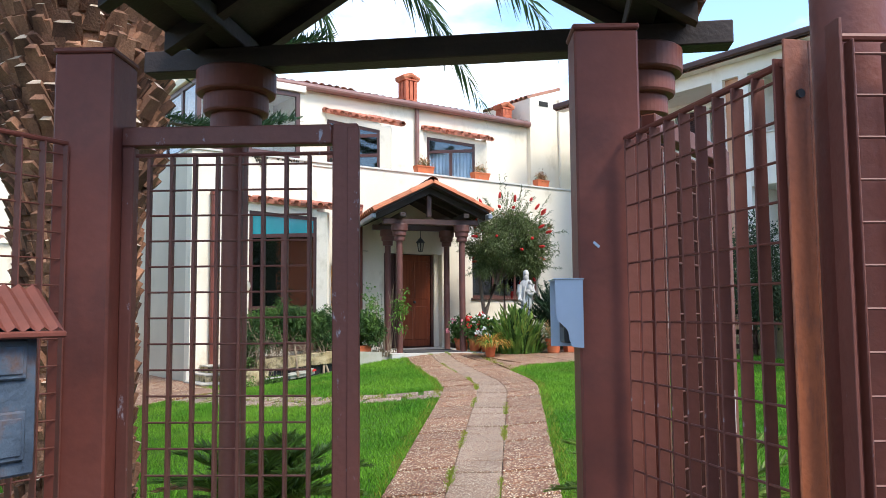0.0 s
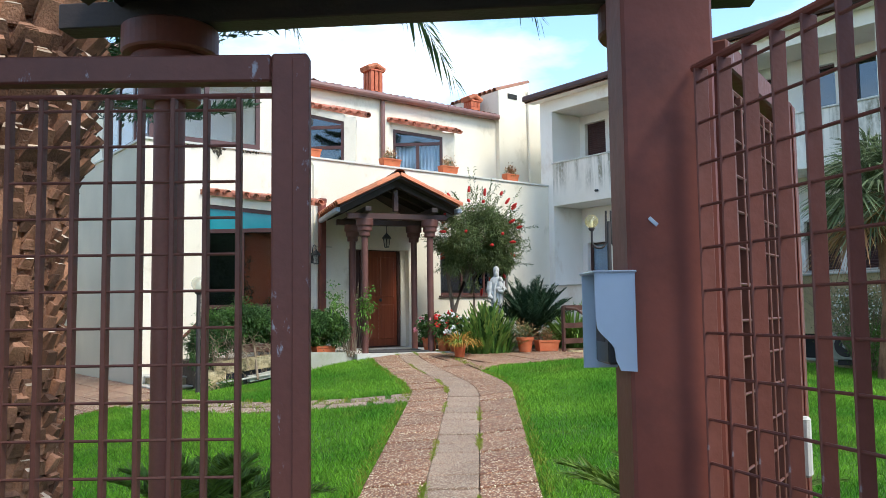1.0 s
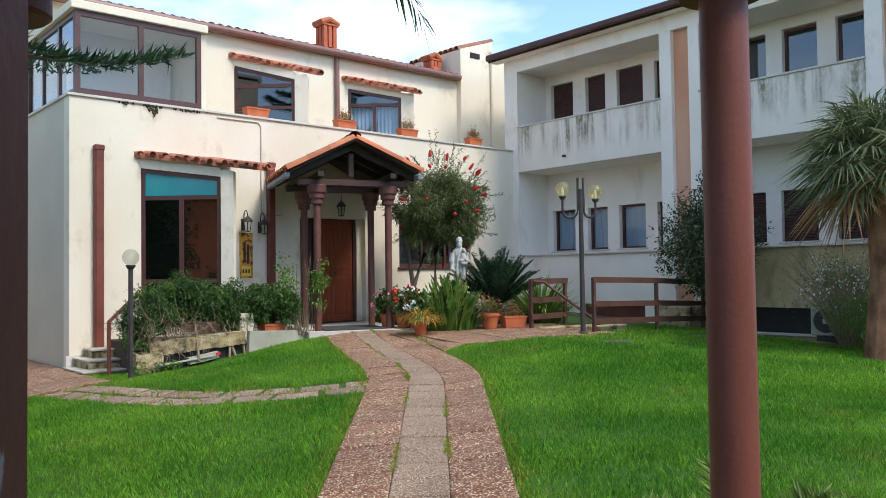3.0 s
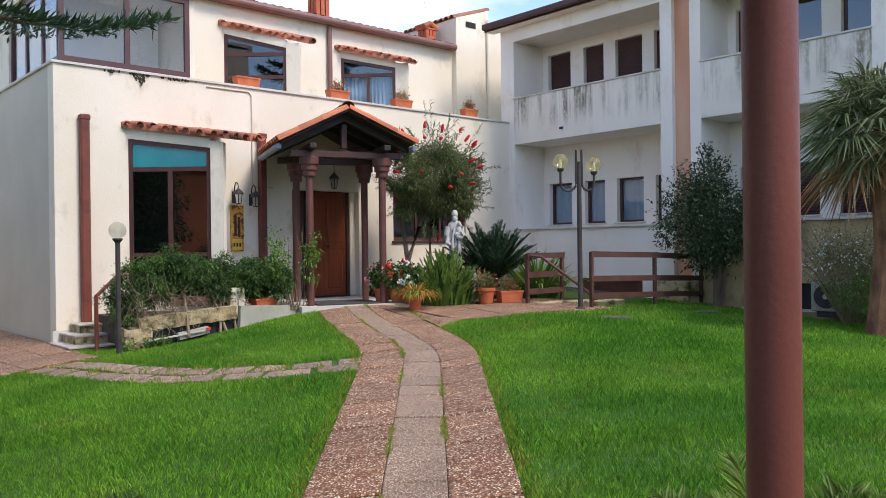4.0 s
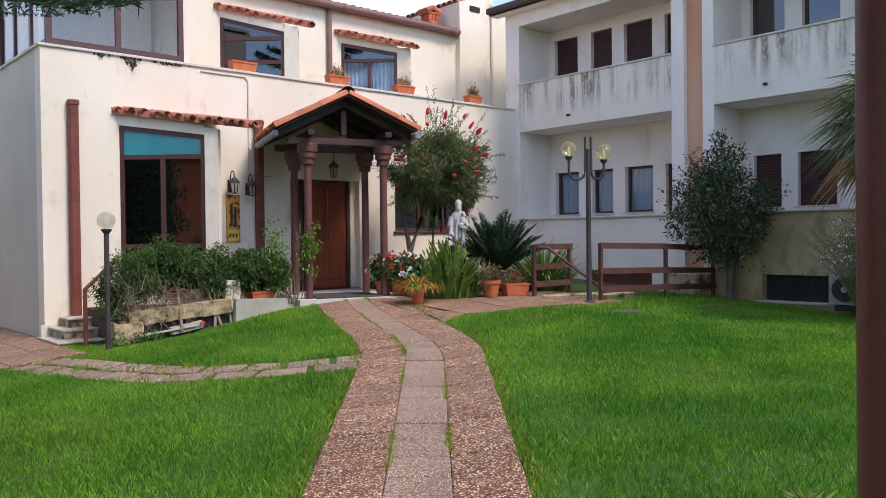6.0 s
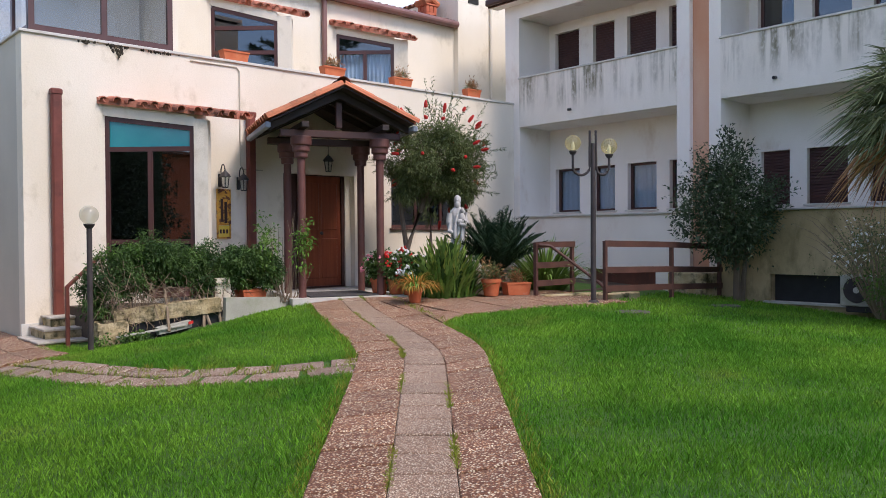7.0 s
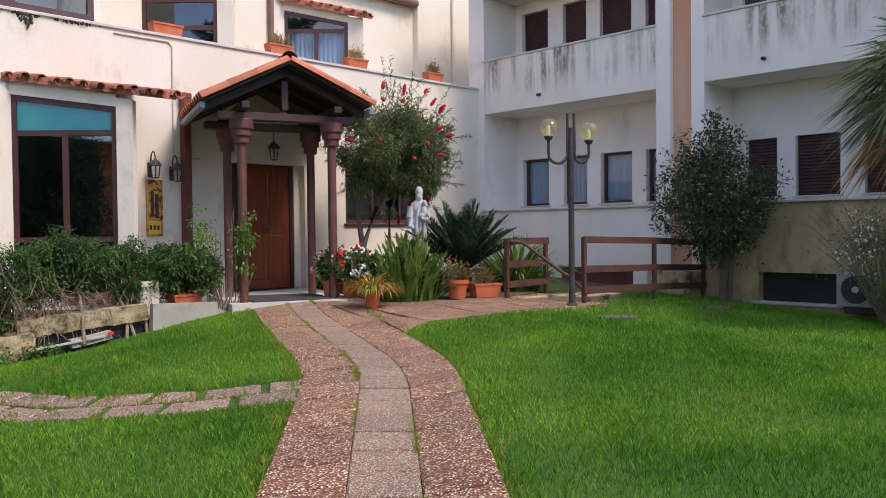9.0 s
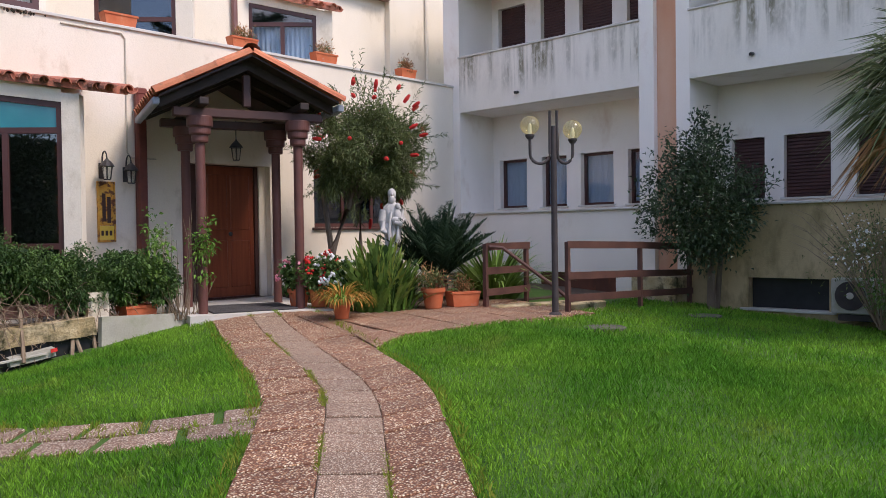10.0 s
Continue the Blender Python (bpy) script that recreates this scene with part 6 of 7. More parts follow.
for i in range(30):
    z = 4.15 + 0.19 * i
    az = 2.399 * i + 0.3
    L = 2.75 * (1 - 0.55 * (i / 30)) * prnd.uniform(0.85, 1.1)
    b = np.array([2.0, 9.9, z])
    t = b + np.array([math.cos(az) * L, math.sin(az) * L, prnd.uniform(-0.15, 0.35)])
    n = 46
    s = np.linspace(0.12, 1, n)
    rib = b + (t - b) * s[:, None] + np.array([0, 0, 1.0]) * (0.25 * np.sin(np.pi * s) * -1)[:, None]
    d = (t - b) / np.linalg.norm(t - b)
    side = np.cross(d, [0, 0, 1.0])
    pts, dirs = [], []
    for sg in (-1, 1):
        tl = 0.55 * (1 - 0.75 * s) + 0.08
        for u in np.linspace(0.02, 1.0, 10):
            base_ = rib + (side * sg * 0.85 + d * 0.5)[None] * (tl * u)[:, None] - np.array([0, 0, 0.18])[None] * ((tl * u) ** 1.0)[:, None]
            pts.append(base_)
            dirs.append(np.tile(side * sg * 0.5 + d * 0.6 + np.array([0, 0, 0.55]), (n, 1)) + nrng.normal(size=(n, 3)) * 0.40)
    v, f = leaves(np.concatenate(pts), np.concatenate(dirs), 0.17, 0.030, nrng, 0.0, 0.1)
    limb = part("branch", tubed([tuple(p) for p in rib[::9]], [0.035 * (1.15 - q) for q in s[::9]], 6), M_BARK, pine)
    raw_part("needles", v, f, M_PINE, limb)


def tree(name, base, stems, label, category, crown_spec, leaf_spec, seed, bark=M_BARK):
    r_ = np.random.default_rng(seed)
    t = thing(name, base, label, category)
    for pts, r0 in stems:
        part("trunk", tubed(pts, [r0 * (1 - 0.6 * i / (len(pts) - 1)) for i in range(len(pts))], 8), bark, t, "", True)
    for centre, size, count, per, spread in crown_spec:
        mat_, length, width, droop, up, shell = leaf_spec
        leafy("crown", centre, size, count, per, spread, length, width, mat_, r_, t, shell, droop, up)
    return t, r_


bx_, by_ = 11.45, 13.75
bottle, brng = tree("bottlebrush_tree", (11.2, 13.8, 0.75), [
    ([(10.95, 13.85, 0.7), (11.0, 13.8, 1.5), (11.25, 13.7, 2.2), (11.6, 13.65, 3.2)], 0.075),
    ([(11.15, 13.8, 0.7), (11.05, 13.85, 1.6), (10.95, 13.9, 2.4), (11.0, 13.8, 3.0)], 0.06),
    ([(11.35, 13.6, 0.75), (11.42, 13.6, 1.6), (11.5, 13.7, 2.3), (12.0, 13.6, 3.0)], 0.045)],
    "bottlebrush tree with grey green leaves and red brush flowers", "tree",
    [((11.35, 13.72, 2.72), (0.55, 0.45, 0.36), 46, 28, 0.11), ((11.45, 13.65, 3.05), (0.5, 0.4, 0.6), 56, 28, 0.16)],
    (M_BOTTLE, 0.085, 0.018, 0.25, 0.1, 0.35), 21)
for i in range(46):
    u = brng.normal(size=3)
    u /= np.linalg.norm(u)
    c = np.array([11.52, 13.65, 3.10]) + u * np.array([0.88, 0.78, 0.82]) * (0.58 + 0.44 * brng.random()) * (0.75 if u[2] < -0.4 else 1.0)
    k = 0.20 + 0.13 * brng.random()
    leafy("crown", tuple(c), (k, k, k * 0.95), 26, 30, 0.070, 0.082, 0.017, M_BOTTLE, brng, bottle, 0.25, 0.15, 0.15)
    s0 = np.array([11.35, 13.7, 2.2 + 0.6 * brng.random()])
    part("branch", tubed([tuple(s0), tuple((s0 + c) / 2 + np.array([0, 0, 0.08])), tuple(c), tuple(c + u * 0.18)], [0.022, 0.014, 0.008, 0.003], 5), M_BARK, bottle)
for i in range(90):
    u = brng.normal(size=3)
    u /= np.linalg.norm(u)
    c = np.array([11.55, 13.65, 3.02]) + u * np.array([0.88, 0.78, 0.98]) * (0.80 if u[2] < -0.4 else 0.95)
    d = u + np.array([0, 0, 0.35]) + brng.normal(size=3) * 0.25
    t = np.repeat(np.linspace(0.0, 0.20 + 0.26 * brng.random(), 14), 3)[:, None]
    v, f = leaves(c + d * t, d * 0.7 + brng.normal(size=(42, 3)) * 0.6, 0.085, 0.016, brng, 0.2)
    raw_part("sprig", v, f, M_BOTTLE, bottle)
for i in range(9):
    a = brng.random() * 6.283
    c = np.array([11.5 + 0.72 * math.cos(a), 13.65 + 0.6 * math.sin(a), 2.52 + 0.2 * brng.random()])
    leafy("crown", tuple(c), (0.10, 0.10, 0.18), 14, 22, 0.05, 0.085, 0.016, M_BOTTLE, brng, bottle, 0.1, 0.4, -0.4)
for i in range(40):
    u = brng.normal(size=3)
    u /= np.linalg.norm(u)
    u[2] = abs(u[2]) * 0.9 if i < 21 else u[2]
    p = np.array([11.55, 13.6, 3.15]) + u * np.array([0.95, 0.85, 1.05]) * (0.95 + 0.15 * brng.random())
    d = u * 0.10 + brng.normal(size=3) * 0.03
    part("flower", tubed([tuple(p), tuple(p + d * 0.5), tuple(p + d)], [0.024, 0.034, 0.018], 7), M_RED, bottle, "red brush flower")

magnolia, mrng = tree("small_tree", (15.25, 9.72, 0.55), [
    ([(15.25, 9.72, 0.4), (15.22, 9.7, 1.1), (15.1, 9.7, 1.9), (15.05, 9.72, 2.9)], 0.075),
    ([(15.32, 9.68, 0.4), (15.35, 9.62, 1.2), (15.3, 9.5, 2.2)], 0.06)],
    "small evergreen tree with glossy dark leaves against the wing", "tree",
    [((15.0, 9.72, 2.15), (0.98, 0.98, 0.92), 270, 24, 0.10), ((15.0, 9.75, 2.95), (0.52, 0.52, 0.50), 90, 22, 0.09), ((14.95, 9.7, 2.0), (0.6, 0.6, 0.7), 90, 22, 0.16), ((14.97, 9.75, 3.42), (0.13, 0.13, 0.28), 12, 12, 0.06), ((14.75, 10.25, 2.7), (0.3, 0.3, 0.3), 14, 14, 0.08), ((15.1, 9.0, 2.5), (0.28, 0.3, 0.35), 16, 14, 0.08)],
    (M_MAGN, 0.080, 0.036, 0.1, 0.15, 0.45), 22)

# fan palm near the wing
fanpalm = thing("fan_palm", (13.7, 6.3, 0.5), "shaggy fan palm with stiff grey green leaves", "palm tree")
part("trunk", tubed([(13.75, 6.25, 0.2), (13.80, 6.15, 1.6), (13.75, 6.2, 3.4)], [0.24, 0.20, 0.19], 12), M_PALMBARK, fanpalm)


def fan(base, d, stalk, rad, blades_, parent, r_, material):
    """A fan leaf: a stalk and a half circle of stiff, split blades."""
    b, d = np.array(base), np.array(d) / np.linalg.norm(d)
    hub = b + d * stalk - np.array([0, 0, 0.12 * stalk])
    side = np.cross(d, [0, 0, 1.0])
    side /= max(np.linalg.norm(side), 1e-6)
    up = np.cross(side, d)
    pts, dirs = [], []
    for a in np.linspace(-2.0, 2.0, blades_):
        pts.append(hub)
        dirs.append(d * math.cos(a) + side * math.sin(a) + up * 0.12 + r_.normal(size=3) * 0.05)
    v, f = leaves(np.array(pts), np.array(dirs), rad, 0.032, r_, 0.42, 0.3)
    o = raw_part("frond", v, f, material, parent)
    part("stalk", tubed([tuple(b), tuple(hub)], [0.018, 0.010], 5), material, o)


frng = np.random.default_rng(31)
for i in range(44):
    az, el = 2.399 * i, 1.25 - 2.05 * (i / 43)
    d = (math.cos(az) * math.cos(el), math.sin(az) * math.cos(el), math.sin(el))
    fan((13.75, 6.2, 3.42), d, 0.52 + 0.2 * frng.random(), 0.78, 46, fanpalm, frng, M_FAN if i < 40 else M_DRY)

# dry flowering bush and low green shrub by the wing
bush = thing("flowering_bush", (14.8, 7.5, 0.6), "twiggy grey bush with small white flowers above a green shrub", "bush")
wr = np.random.default_rng(33)
bm = bmesh.new()
for i in range(60):
    a, h = wr.random() * 6.28, 0.9 + 0.8 * wr.random()
    p0 = np.array([14.66, 7.05, 0.5]) + np.array([0.12 * math.cos(a), 0.12 * math.sin(a), 0])
    r_ = 0.3 + 0.75 * wr.random()
    tube(bm, [tuple(p0), tuple(p0 + np.array([0.45 * r_ * math.cos(a), 0.45 * r_ * math.sin(a), 0.6 * h])), tuple(p0 + np.array([r_ * math.cos(a), r_ * math.sin(a), h * 0.95])), tuple(p0 + np.array([1.25 * r_ * math.cos(a), 1.25 * r_ * math.sin(a), h * 0.95 + 0.1]))], [0.009, 0.006, 0.004, 0.002], 4)
part("twig_mass", bm, M_TWIG, bush, "bare grey twigs")["kind"] = "stuff"
leafy("blossom", (14.62, 7.10, 1.65), (0.85, 0.85, 0.5), 80, 3, 0.05, 0.045, 0.035, M_PETALW, wr, bush, 0.3)
leafy("leaves", (14.62, 7.0, 1.55), (0.85, 0.95, 0.50), 190, 12, 0.12, 0.05, 0.018, M_BOTTLE, wr, bush, 0.3)
leafy("leaves", (14.55, 6.55, 0.95), (0.75, 0.8, 0.5), 200, 24, 0.09, 0.07, 0.018, M_LEAFG, wr, bush, 0.4)


def cycad(base, n, L, material, label, seed, lean=0.6, dry=0, name="cycad", e0=1.35, e1=0.15, sag=0.22):
    r_ = np.random.default_rng(seed)
    c = thing(name, base, label, "cycad", "cycads")
    part("trunk", lathed([(0.0, -0.05), (0.13, -0.05), (0.15, 0.05), (0.12, 0.18), (0.0, 0.22)], base, 10), M_PALMBARK, c)
    for i in range(n):
        az, el = 2.399 * i + r_.random() * 0.3, e0 - (e0 - e1) * (i / n)
        ll = L * (0.85 + 0.3 * r_.random())
        tip = (base[0] + ll * math.cos(el) * math.cos(az), base[1] + ll * math.cos(el) * math.sin(az), base[2] + 0.12 + ll * math.sin(el) * lean)
        frond((base[0], base[1], base[2] + 0.15), tip, sag * L, 0.18 * L ** 0.5, 84, M_DRY if i >= n - dry else material, c, r_, 0.021, 0.75, 0.0, "frond", 0.42)
    return c


cycad((12.07, 12.58, 0.92), 58, 1.12, M_CYCAS, "large dark green cycad in the bed beside the statue", 41, 1.0, 0, "cycad", 1.40, 0.50, 0.12)
cycad((12.75, 13.2, 0.9), 34, 1.05, M_CYCAS, "dark green cycad in the bed behind the rail", 42, 0.95, 0, "cycad", 1.35, 0.45, 0.12)
cycad((3.75, 2.95, 0.22), 30, 0.80, M_CYCASB, "low cycad with one dry frond beside the gate", 43, 0.75, 2)
cycad((2.05, 4.75, 0.20), 28, 0.72, M_CYCASB, "low bright green cycad behind the gate leaf", 44, 0.75, 1)


def straps(name, base, n, L, w, material, label, category, seed, spread=0.5, parent=None, arch=0.5, group="", splay=0.6):
    """A clump of long strap leaves that rise and arch over: four segments each."""
    r_ = np.random.default_rng(seed)
    root = parent or thing(name, base, label, category, group)
    verts, faces = [], []
    for i in range(n):
        az, out = r_.random() * 2 * math.pi, r_.random() ** 0.6
        ll = L * (0.55 + 0.55 * r_.random())
        p = np.array(base) + np.array([math.cos(az), math.sin(az), 0]) * spread * 0.6 * out
        d = np.array([math.cos(az) * (0.1 + splay * out), math.sin(az) * (0.1 + splay * out), 1.0])
        d /= np.linalg.norm(d)
        sd = np.array([-math.sin(az), math.cos(az), 0]) * w * (0.7 + 0.6 * r_.random())
        i0 = len(verts)
        for k in range(6):
            ww = (0.7, 1.0, 1.0, 0.85, 0.55, 0.08)[k]
            verts += [p - sd * ww, p + sd * ww]
            d = d + np.array([0, 0, -arch * (0.10 + 0.16 * k) * (0.4 + out)]) + np.array([math.cos(az), math.sin(az), 0]) * 0.06
            d /= np.linalg.norm(d)
            p = p + d * ll / 5
        for k in range(5):
            faces.append((i0 + 2 * k, i0 + 2 * k + 1, i0 + 2 * k + 3, i0 + 2 * k + 2))
    raw_part("leaves", verts, faces, material, root)
    return root


fern = thing("sword_fern", (10.74, 12.5, 0.72), "dense rounded clump of bright green sword fern by the porch", "fern")


def mound(parent, base, radius, height, n, w, material, seed):
    """Upright narrow fronds whose tips make a rounded mound; the outer ones lean out."""
    r_ = np.random.default_rng(seed)
    verts, faces = [], []
    for i in range(n):
        az, q = r_.random() * 6.283, math.sqrt(r_.random())
        out = np.array([math.cos(az), math.sin(az), 0])
        h = height * math.sqrt(1 - 0.62 * q * q) * (0.62 + 0.42 * r_.random())
        p = np.array(base) + out * radius * 0.72 * q
        lean = 0.12 + 0.55 * q * q * r_.random()
        sd = np.array([-math.sin(az + r_.normal() * 0.7), math.cos(az + r_.normal() * 0.7), 0]) * w * (0.7 + 0.6 * r_.random())
        sway = r_.normal(size=3) * np.array([0.10, 0.10, 0])
        i0 = len(verts)
        for k in range(15):
            s = k / 14
            c = p + (out * lean * radius * s * s + np.array([0, 0, h * (s - 0.10 * q * s * s)])) + sway * s * s
            ww = (0.35 + 0.75 * math.sin(math.pi * min(1.0, 0.18 + 0.80 * s)) ** 0.5) * (1.55 if k % 2 else 0.55)
            verts += [c - sd * ww, c + sd * ww]
        for k in range(14):
            faces.append((i0 + 2 * k, i0 + 2 * k + 1, i0 + 2 * k + 3, i0 + 2 * k + 2))
    raw_part("leaves", verts, faces, material, parent)


# Inner fronds in deeper green put the darkness between the outer ones into colour.
mound(fern, (10.78, 12.46, 0.70), 0.50, 1.00, 160, 0.026, M_LEAFD, 50)
mound(fern, (10.78, 12.46, 0.70), 0.54, 1.12, 330, 0.022, M_FERN, 51)
mound(fern, (10.78, 12.46, 0.70), 0.54, 1.18, 110, 0.018, M_FERNB, 52)
mound(fern, (10.78, 12.46, 0.70), 0.66, 0.74, 260, 0.022, M_LEAFG, 53)
straps("strap_leaf_plant", (13.0, 12.25, 0.76), 330, 1.10, 0.024, M_FERN, "green strap leaved plant behind the rail", "plant", 52, 0.6, arch=0.5)

# ---- garden: pots, beds, statue ----


def pot(name, x, y, z, r, h, label, group=""):
    p = thing(name, (x, y, z), label, "flower pot", group)
    part("pot", lathed([(0.0, 0), (r * 0.72, 0), (r * 0.75, 0.01), (r * 0.96, h * 0.8), (r * 1.08, h * 0.80), (r * 1.10, h * 0.86), (r * 1.08, h), (r * 0.95, h), (r * 0.92, h * 0.88), (0.0, h * 0.87)], (x, y, z), 22), M_TERRA, p, "terracotta pot", True)
    return p


def trough(x, y, z, w, d, h, label, m=None, plants=True, seed=1, greens=M_DRY):
    t = thing("planter", (x, y, z), label, "planter", "terracotta planters")
    mt = m or axes(x, y, (1, 0))
    bm = bmesh.new()
    k = 0.86
    lo = [(-w / 2 * k, -d / 2 * k, z), (w / 2 * k, -d / 2 * k, z), (w / 2 * k, d / 2 * k, z), (-w / 2 * k, d / 2 * k, z)]
    hi = [(-w / 2, -d / 2, z + h), (w / 2, -d / 2, z + h), (w / 2, d / 2, z + h), (-w / 2, d / 2, z + h)]
    inn = [(sx * (w / 2 - 0.025), sy * (d / 2 - 0.025), z + h) for sx, sy in ((-1, -1), (1, -1), (1, 1), (-1, 1))]
    bot = [(a, b, z + h - 0.05) for a, b, c in inn]
    rings = [[bm.verts.new(mt @ Vector(p)) for p in ring] for ring in (lo, hi, inn, bot)]
    for r0, r1 in zip(rings, rings[1:]):
        for i in range(4):
            bm.faces.new((r0[i], r0[(i + 1) % 4], r1[(i + 1) % 4], r1[i]))
    bm.faces.new(rings[0]), bm.faces.new(rings[3])
    part("box", bm, M_TERRA, t, "terracotta trough")
    part("rim", boxed((-w / 2 - 0.008, -d / 2 - 0.008, z + h - 0.035), (w / 2 + 0.008, -d / 2 - 0.001, z + h - 0.002), 0.003, mt), M_TERRA, t)
    if plants:
        r_ = np.random.default_rng(seed)
        c = mt @ Vector((0, 0, z + h + 0.05))
        leafy("plant", (c.x, c.y, c.z), (w * 0.40, d * 0.4, 0.15), 34, 9, 0.04, 0.07, 0.016, greens, r_, t, 0.2, 0.1, 0.6)
        leafy("plant", (c.x, c.y, c.z), (w * 0.38, d * 0.4, 0.10), 20, 8, 0.04, 0.06, 0.016, M_BOTTLE, r_, t, 0.2, 0.1, 0.6)
    return t


for i, (x, has) in enumerate(((8.64, False), (10.73, True), (12.43, True), (14.49, True))):
    trough(x, F + 0.14, PARAPET + 0.046, 0.50 if i < 3 else 0.42, 0.20, 0.19, "terracotta planter on the parapet, " + ("with dry plants" if has else "empty"), plants=has, seed=60 + i)
zb = gz(11.2, 11.85) + 0.028
big = pot("flower_pot", 11.2, 11.85, zb, 0.155, 0.28, "large terracotta pot with a wilted small plant")
pr = np.random.default_rng(71)
leafy("plant", (11.2, 11.85, zb + 0.38), (0.20, 0.20, 0.14), 40, 8, 0.05, 0.07, 0.022, M_BOTTLE, pr, big, 0.2, 0.1, 0.5)
leafy("plant", (11.2, 11.85, zb + 0.42), (0.24, 0.24, 0.14), 26, 6, 0.05, 0.07, 0.020, M_DRY, pr, big, 0.2, 0.1, 0.5)
trough(11.66, 11.72, gz(11.66, 11.72) + 0.028, 0.44, 0.26, 0.21, "long terracotta planter with reddish shrubs on the paving", axes(11.66, 11.72, (0.9, -0.35)), True, 72, M_DRY)
pl2 = np.random.default_rng(73)
small = pot("flower_pot", 9.80, 12.12, gz(9.8, 12.12) + 0.028, 0.115, 0.21, "small terracotta pot with orange green grass")
straps("grass_plant", (9.80, 12.12, gz(9.8, 12.12) + 0.21), 120, 0.42, 0.008, M_LEAFB, "", "", 74, 0.22, small, 0.9)
straps("grass_plant", (9.80, 12.12, gz(9.8, 12.12) + 0.21), 150, 0.44, 0.008, M_ORANGE, "", "", 75, 0.26, small, 1.1)
for i, (x, y, col, lab) in enumerate(((10.10, 13.42, M_PINKF, "terracotta pot of pink geraniums beside the column"), (10.28, 13.18, M_RED, "terracotta pot of red geraniums beside the column"), (10.36, 12.90, M_PETALW, "terracotta pot of white geraniums beside the fern"))):
    z = gz(x, y) + 0.02
    p = pot("flower_pot", x, y, z, 0.15, 0.26, lab, "geranium pots")
    gr = np.random.default_rng(80 + i)
    leafy("leaves", (x, y, z + 0.44), (0.30, 0.30, 0.25), 90, 10, 0.05, 0.065, 0.055, M_LEAF, gr, p, 0.3)
    pts, _, _ = clumps((x, y, z + 0.50), (0.31, 0.31, 0.28), 24 if i else 10, 1, 0.0, gr, 0.9)
    bm = bmesh.new()
    for q in pts:
        for _k in range(8):
            o = gr.normal(size=3) * 0.026
            bmesh.ops.create_icosphere(bm, subdivisions=1, radius=0.020, matrix=Matrix.Translation(Vector(q + o)))
    part("blossom", bm, col, p)["kind"] = "stuff"

# raised planting bed left of the porch, overgrown
def rough(lo, hi, m, amp, seed, n=(14, 3, 5)):
    """A broken block: a box cut into small faces, its surface pushed about."""
    bm = bmesh.new()
    grid = {}
    for i in range(n[0] + 1):
        for j in range(n[1] + 1):
            for k in range(n[2] + 1):
                if 0 < i < n[0] and 0 < j < n[1] and 0 < k < n[2]:
                    continue
                p = Vector([a + (b - a) * t / q for a, b, t, q in zip(lo, hi, (i, j, k), n)])
                d = noise.noise_vector(p * 5 + Vector((seed, 0, 0))) * amp + noise.noise_vector(p * 17 + Vector((seed, 3, 0))) * amp * 0.5
                grid[i, j, k] = bm.verts.new(m @ (p + d))
    for a in range(3):
        b, c = (a + 1) % 3, (a + 2) % 3
        for side in (0, n[a]):
            for u in range(n[b]):
                for w in range(n[c]):
                    idx = []
                    for du, dw in ((0, 0), (1, 0), (1, 1), (0, 1)):
                        q = [0, 0, 0]
                        q[a], q[b], q[c] = side, u + du, w + dw
                        idx.append(grid[tuple(q)])
                    bm.faces.new(idx)
    return bm


bed = thing("planting_bed", (7.2, 14.0, 0.5), "overgrown planting bed with mossy concrete edging", "flower bed")
part("edging", rough((0, -0.03, -0.50), (1.36, 0.04, 0.0), axes(7.37, 13.62, (0.98, 0.19), 0.885) @ Matrix.Rotation(0.05, 4, "Y"), 0.006, 1), M_PANEL, bed, "pale green grey cement edging panel")
part("edging", rough((0.0, -0.10, -0.19), (1.50, 0.14, 0.02), axes(5.86, 14.02, (0.977, -0.213), 0.745) @ Matrix.Rotation(-0.085, 4, "Y"), 0.018, 2, (26, 4, 7)), M_CONC, bed, "cracked ochre concrete ledge")
part("edging", rough((0, -0.08, 0.25), (0.27, 0.10, 1.16), axes(7.29, 13.87, (0.98, 0.1)), 0.018, 3, (4, 4, 10)), M_FLAKE, bed, "flaking plaster stub")
part("soil", prismed([(5.7, 14.15), (7.2, 13.95), (8.6, 13.9), (8.75, 15.4), (5.7, 15.4)], 0.2, 0.76), M_SOIL, bed)
# A black board stands in for the shade under the ledge.
part("hollow", boxed((0, -0.02, -0.35), (1.62, 0.03, 0.0), 0.01, axes(5.80, 13.98, (0.985, -0.17), 0.60) @ Matrix.Rotation(-0.06, 4, "Y")), M_BLACK, bed, "black board that paints the dark under the ledge")
part("rubble", rough((0, -0.14, 0.25), (0.40, 0.12, 0.62), axes(5.60, 13.98, (0.99, -0.16)), 0.05, 5, (6, 4, 5)), M_CONC, bed, "broken concrete lump")
tagged(part("board", boxed((0, -0.02, -0.012), (0.98, 0.02, 0.014), 0.004, axes(5.78, 13.66, (0.99, -0.03), 0.425) @ Matrix.Rotation(-0.10, 4, "Y")), M_PANEL), "pale thin board leaning on the bed edge", "board")
offcut = thing("concrete_offcut", (6.6, 13.66, 0.42), "grey concrete offcut with a red end in the grass", "block")
part("block", rough((0, -0.06, -0.05), (0.48, 0.06, 0.05), axes(6.38, 13.72, (0.99, -0.05), 0.46) @ Matrix.Rotation(-0.16, 4, "Y"), 0.006, 9), M_PANEL, offcut)
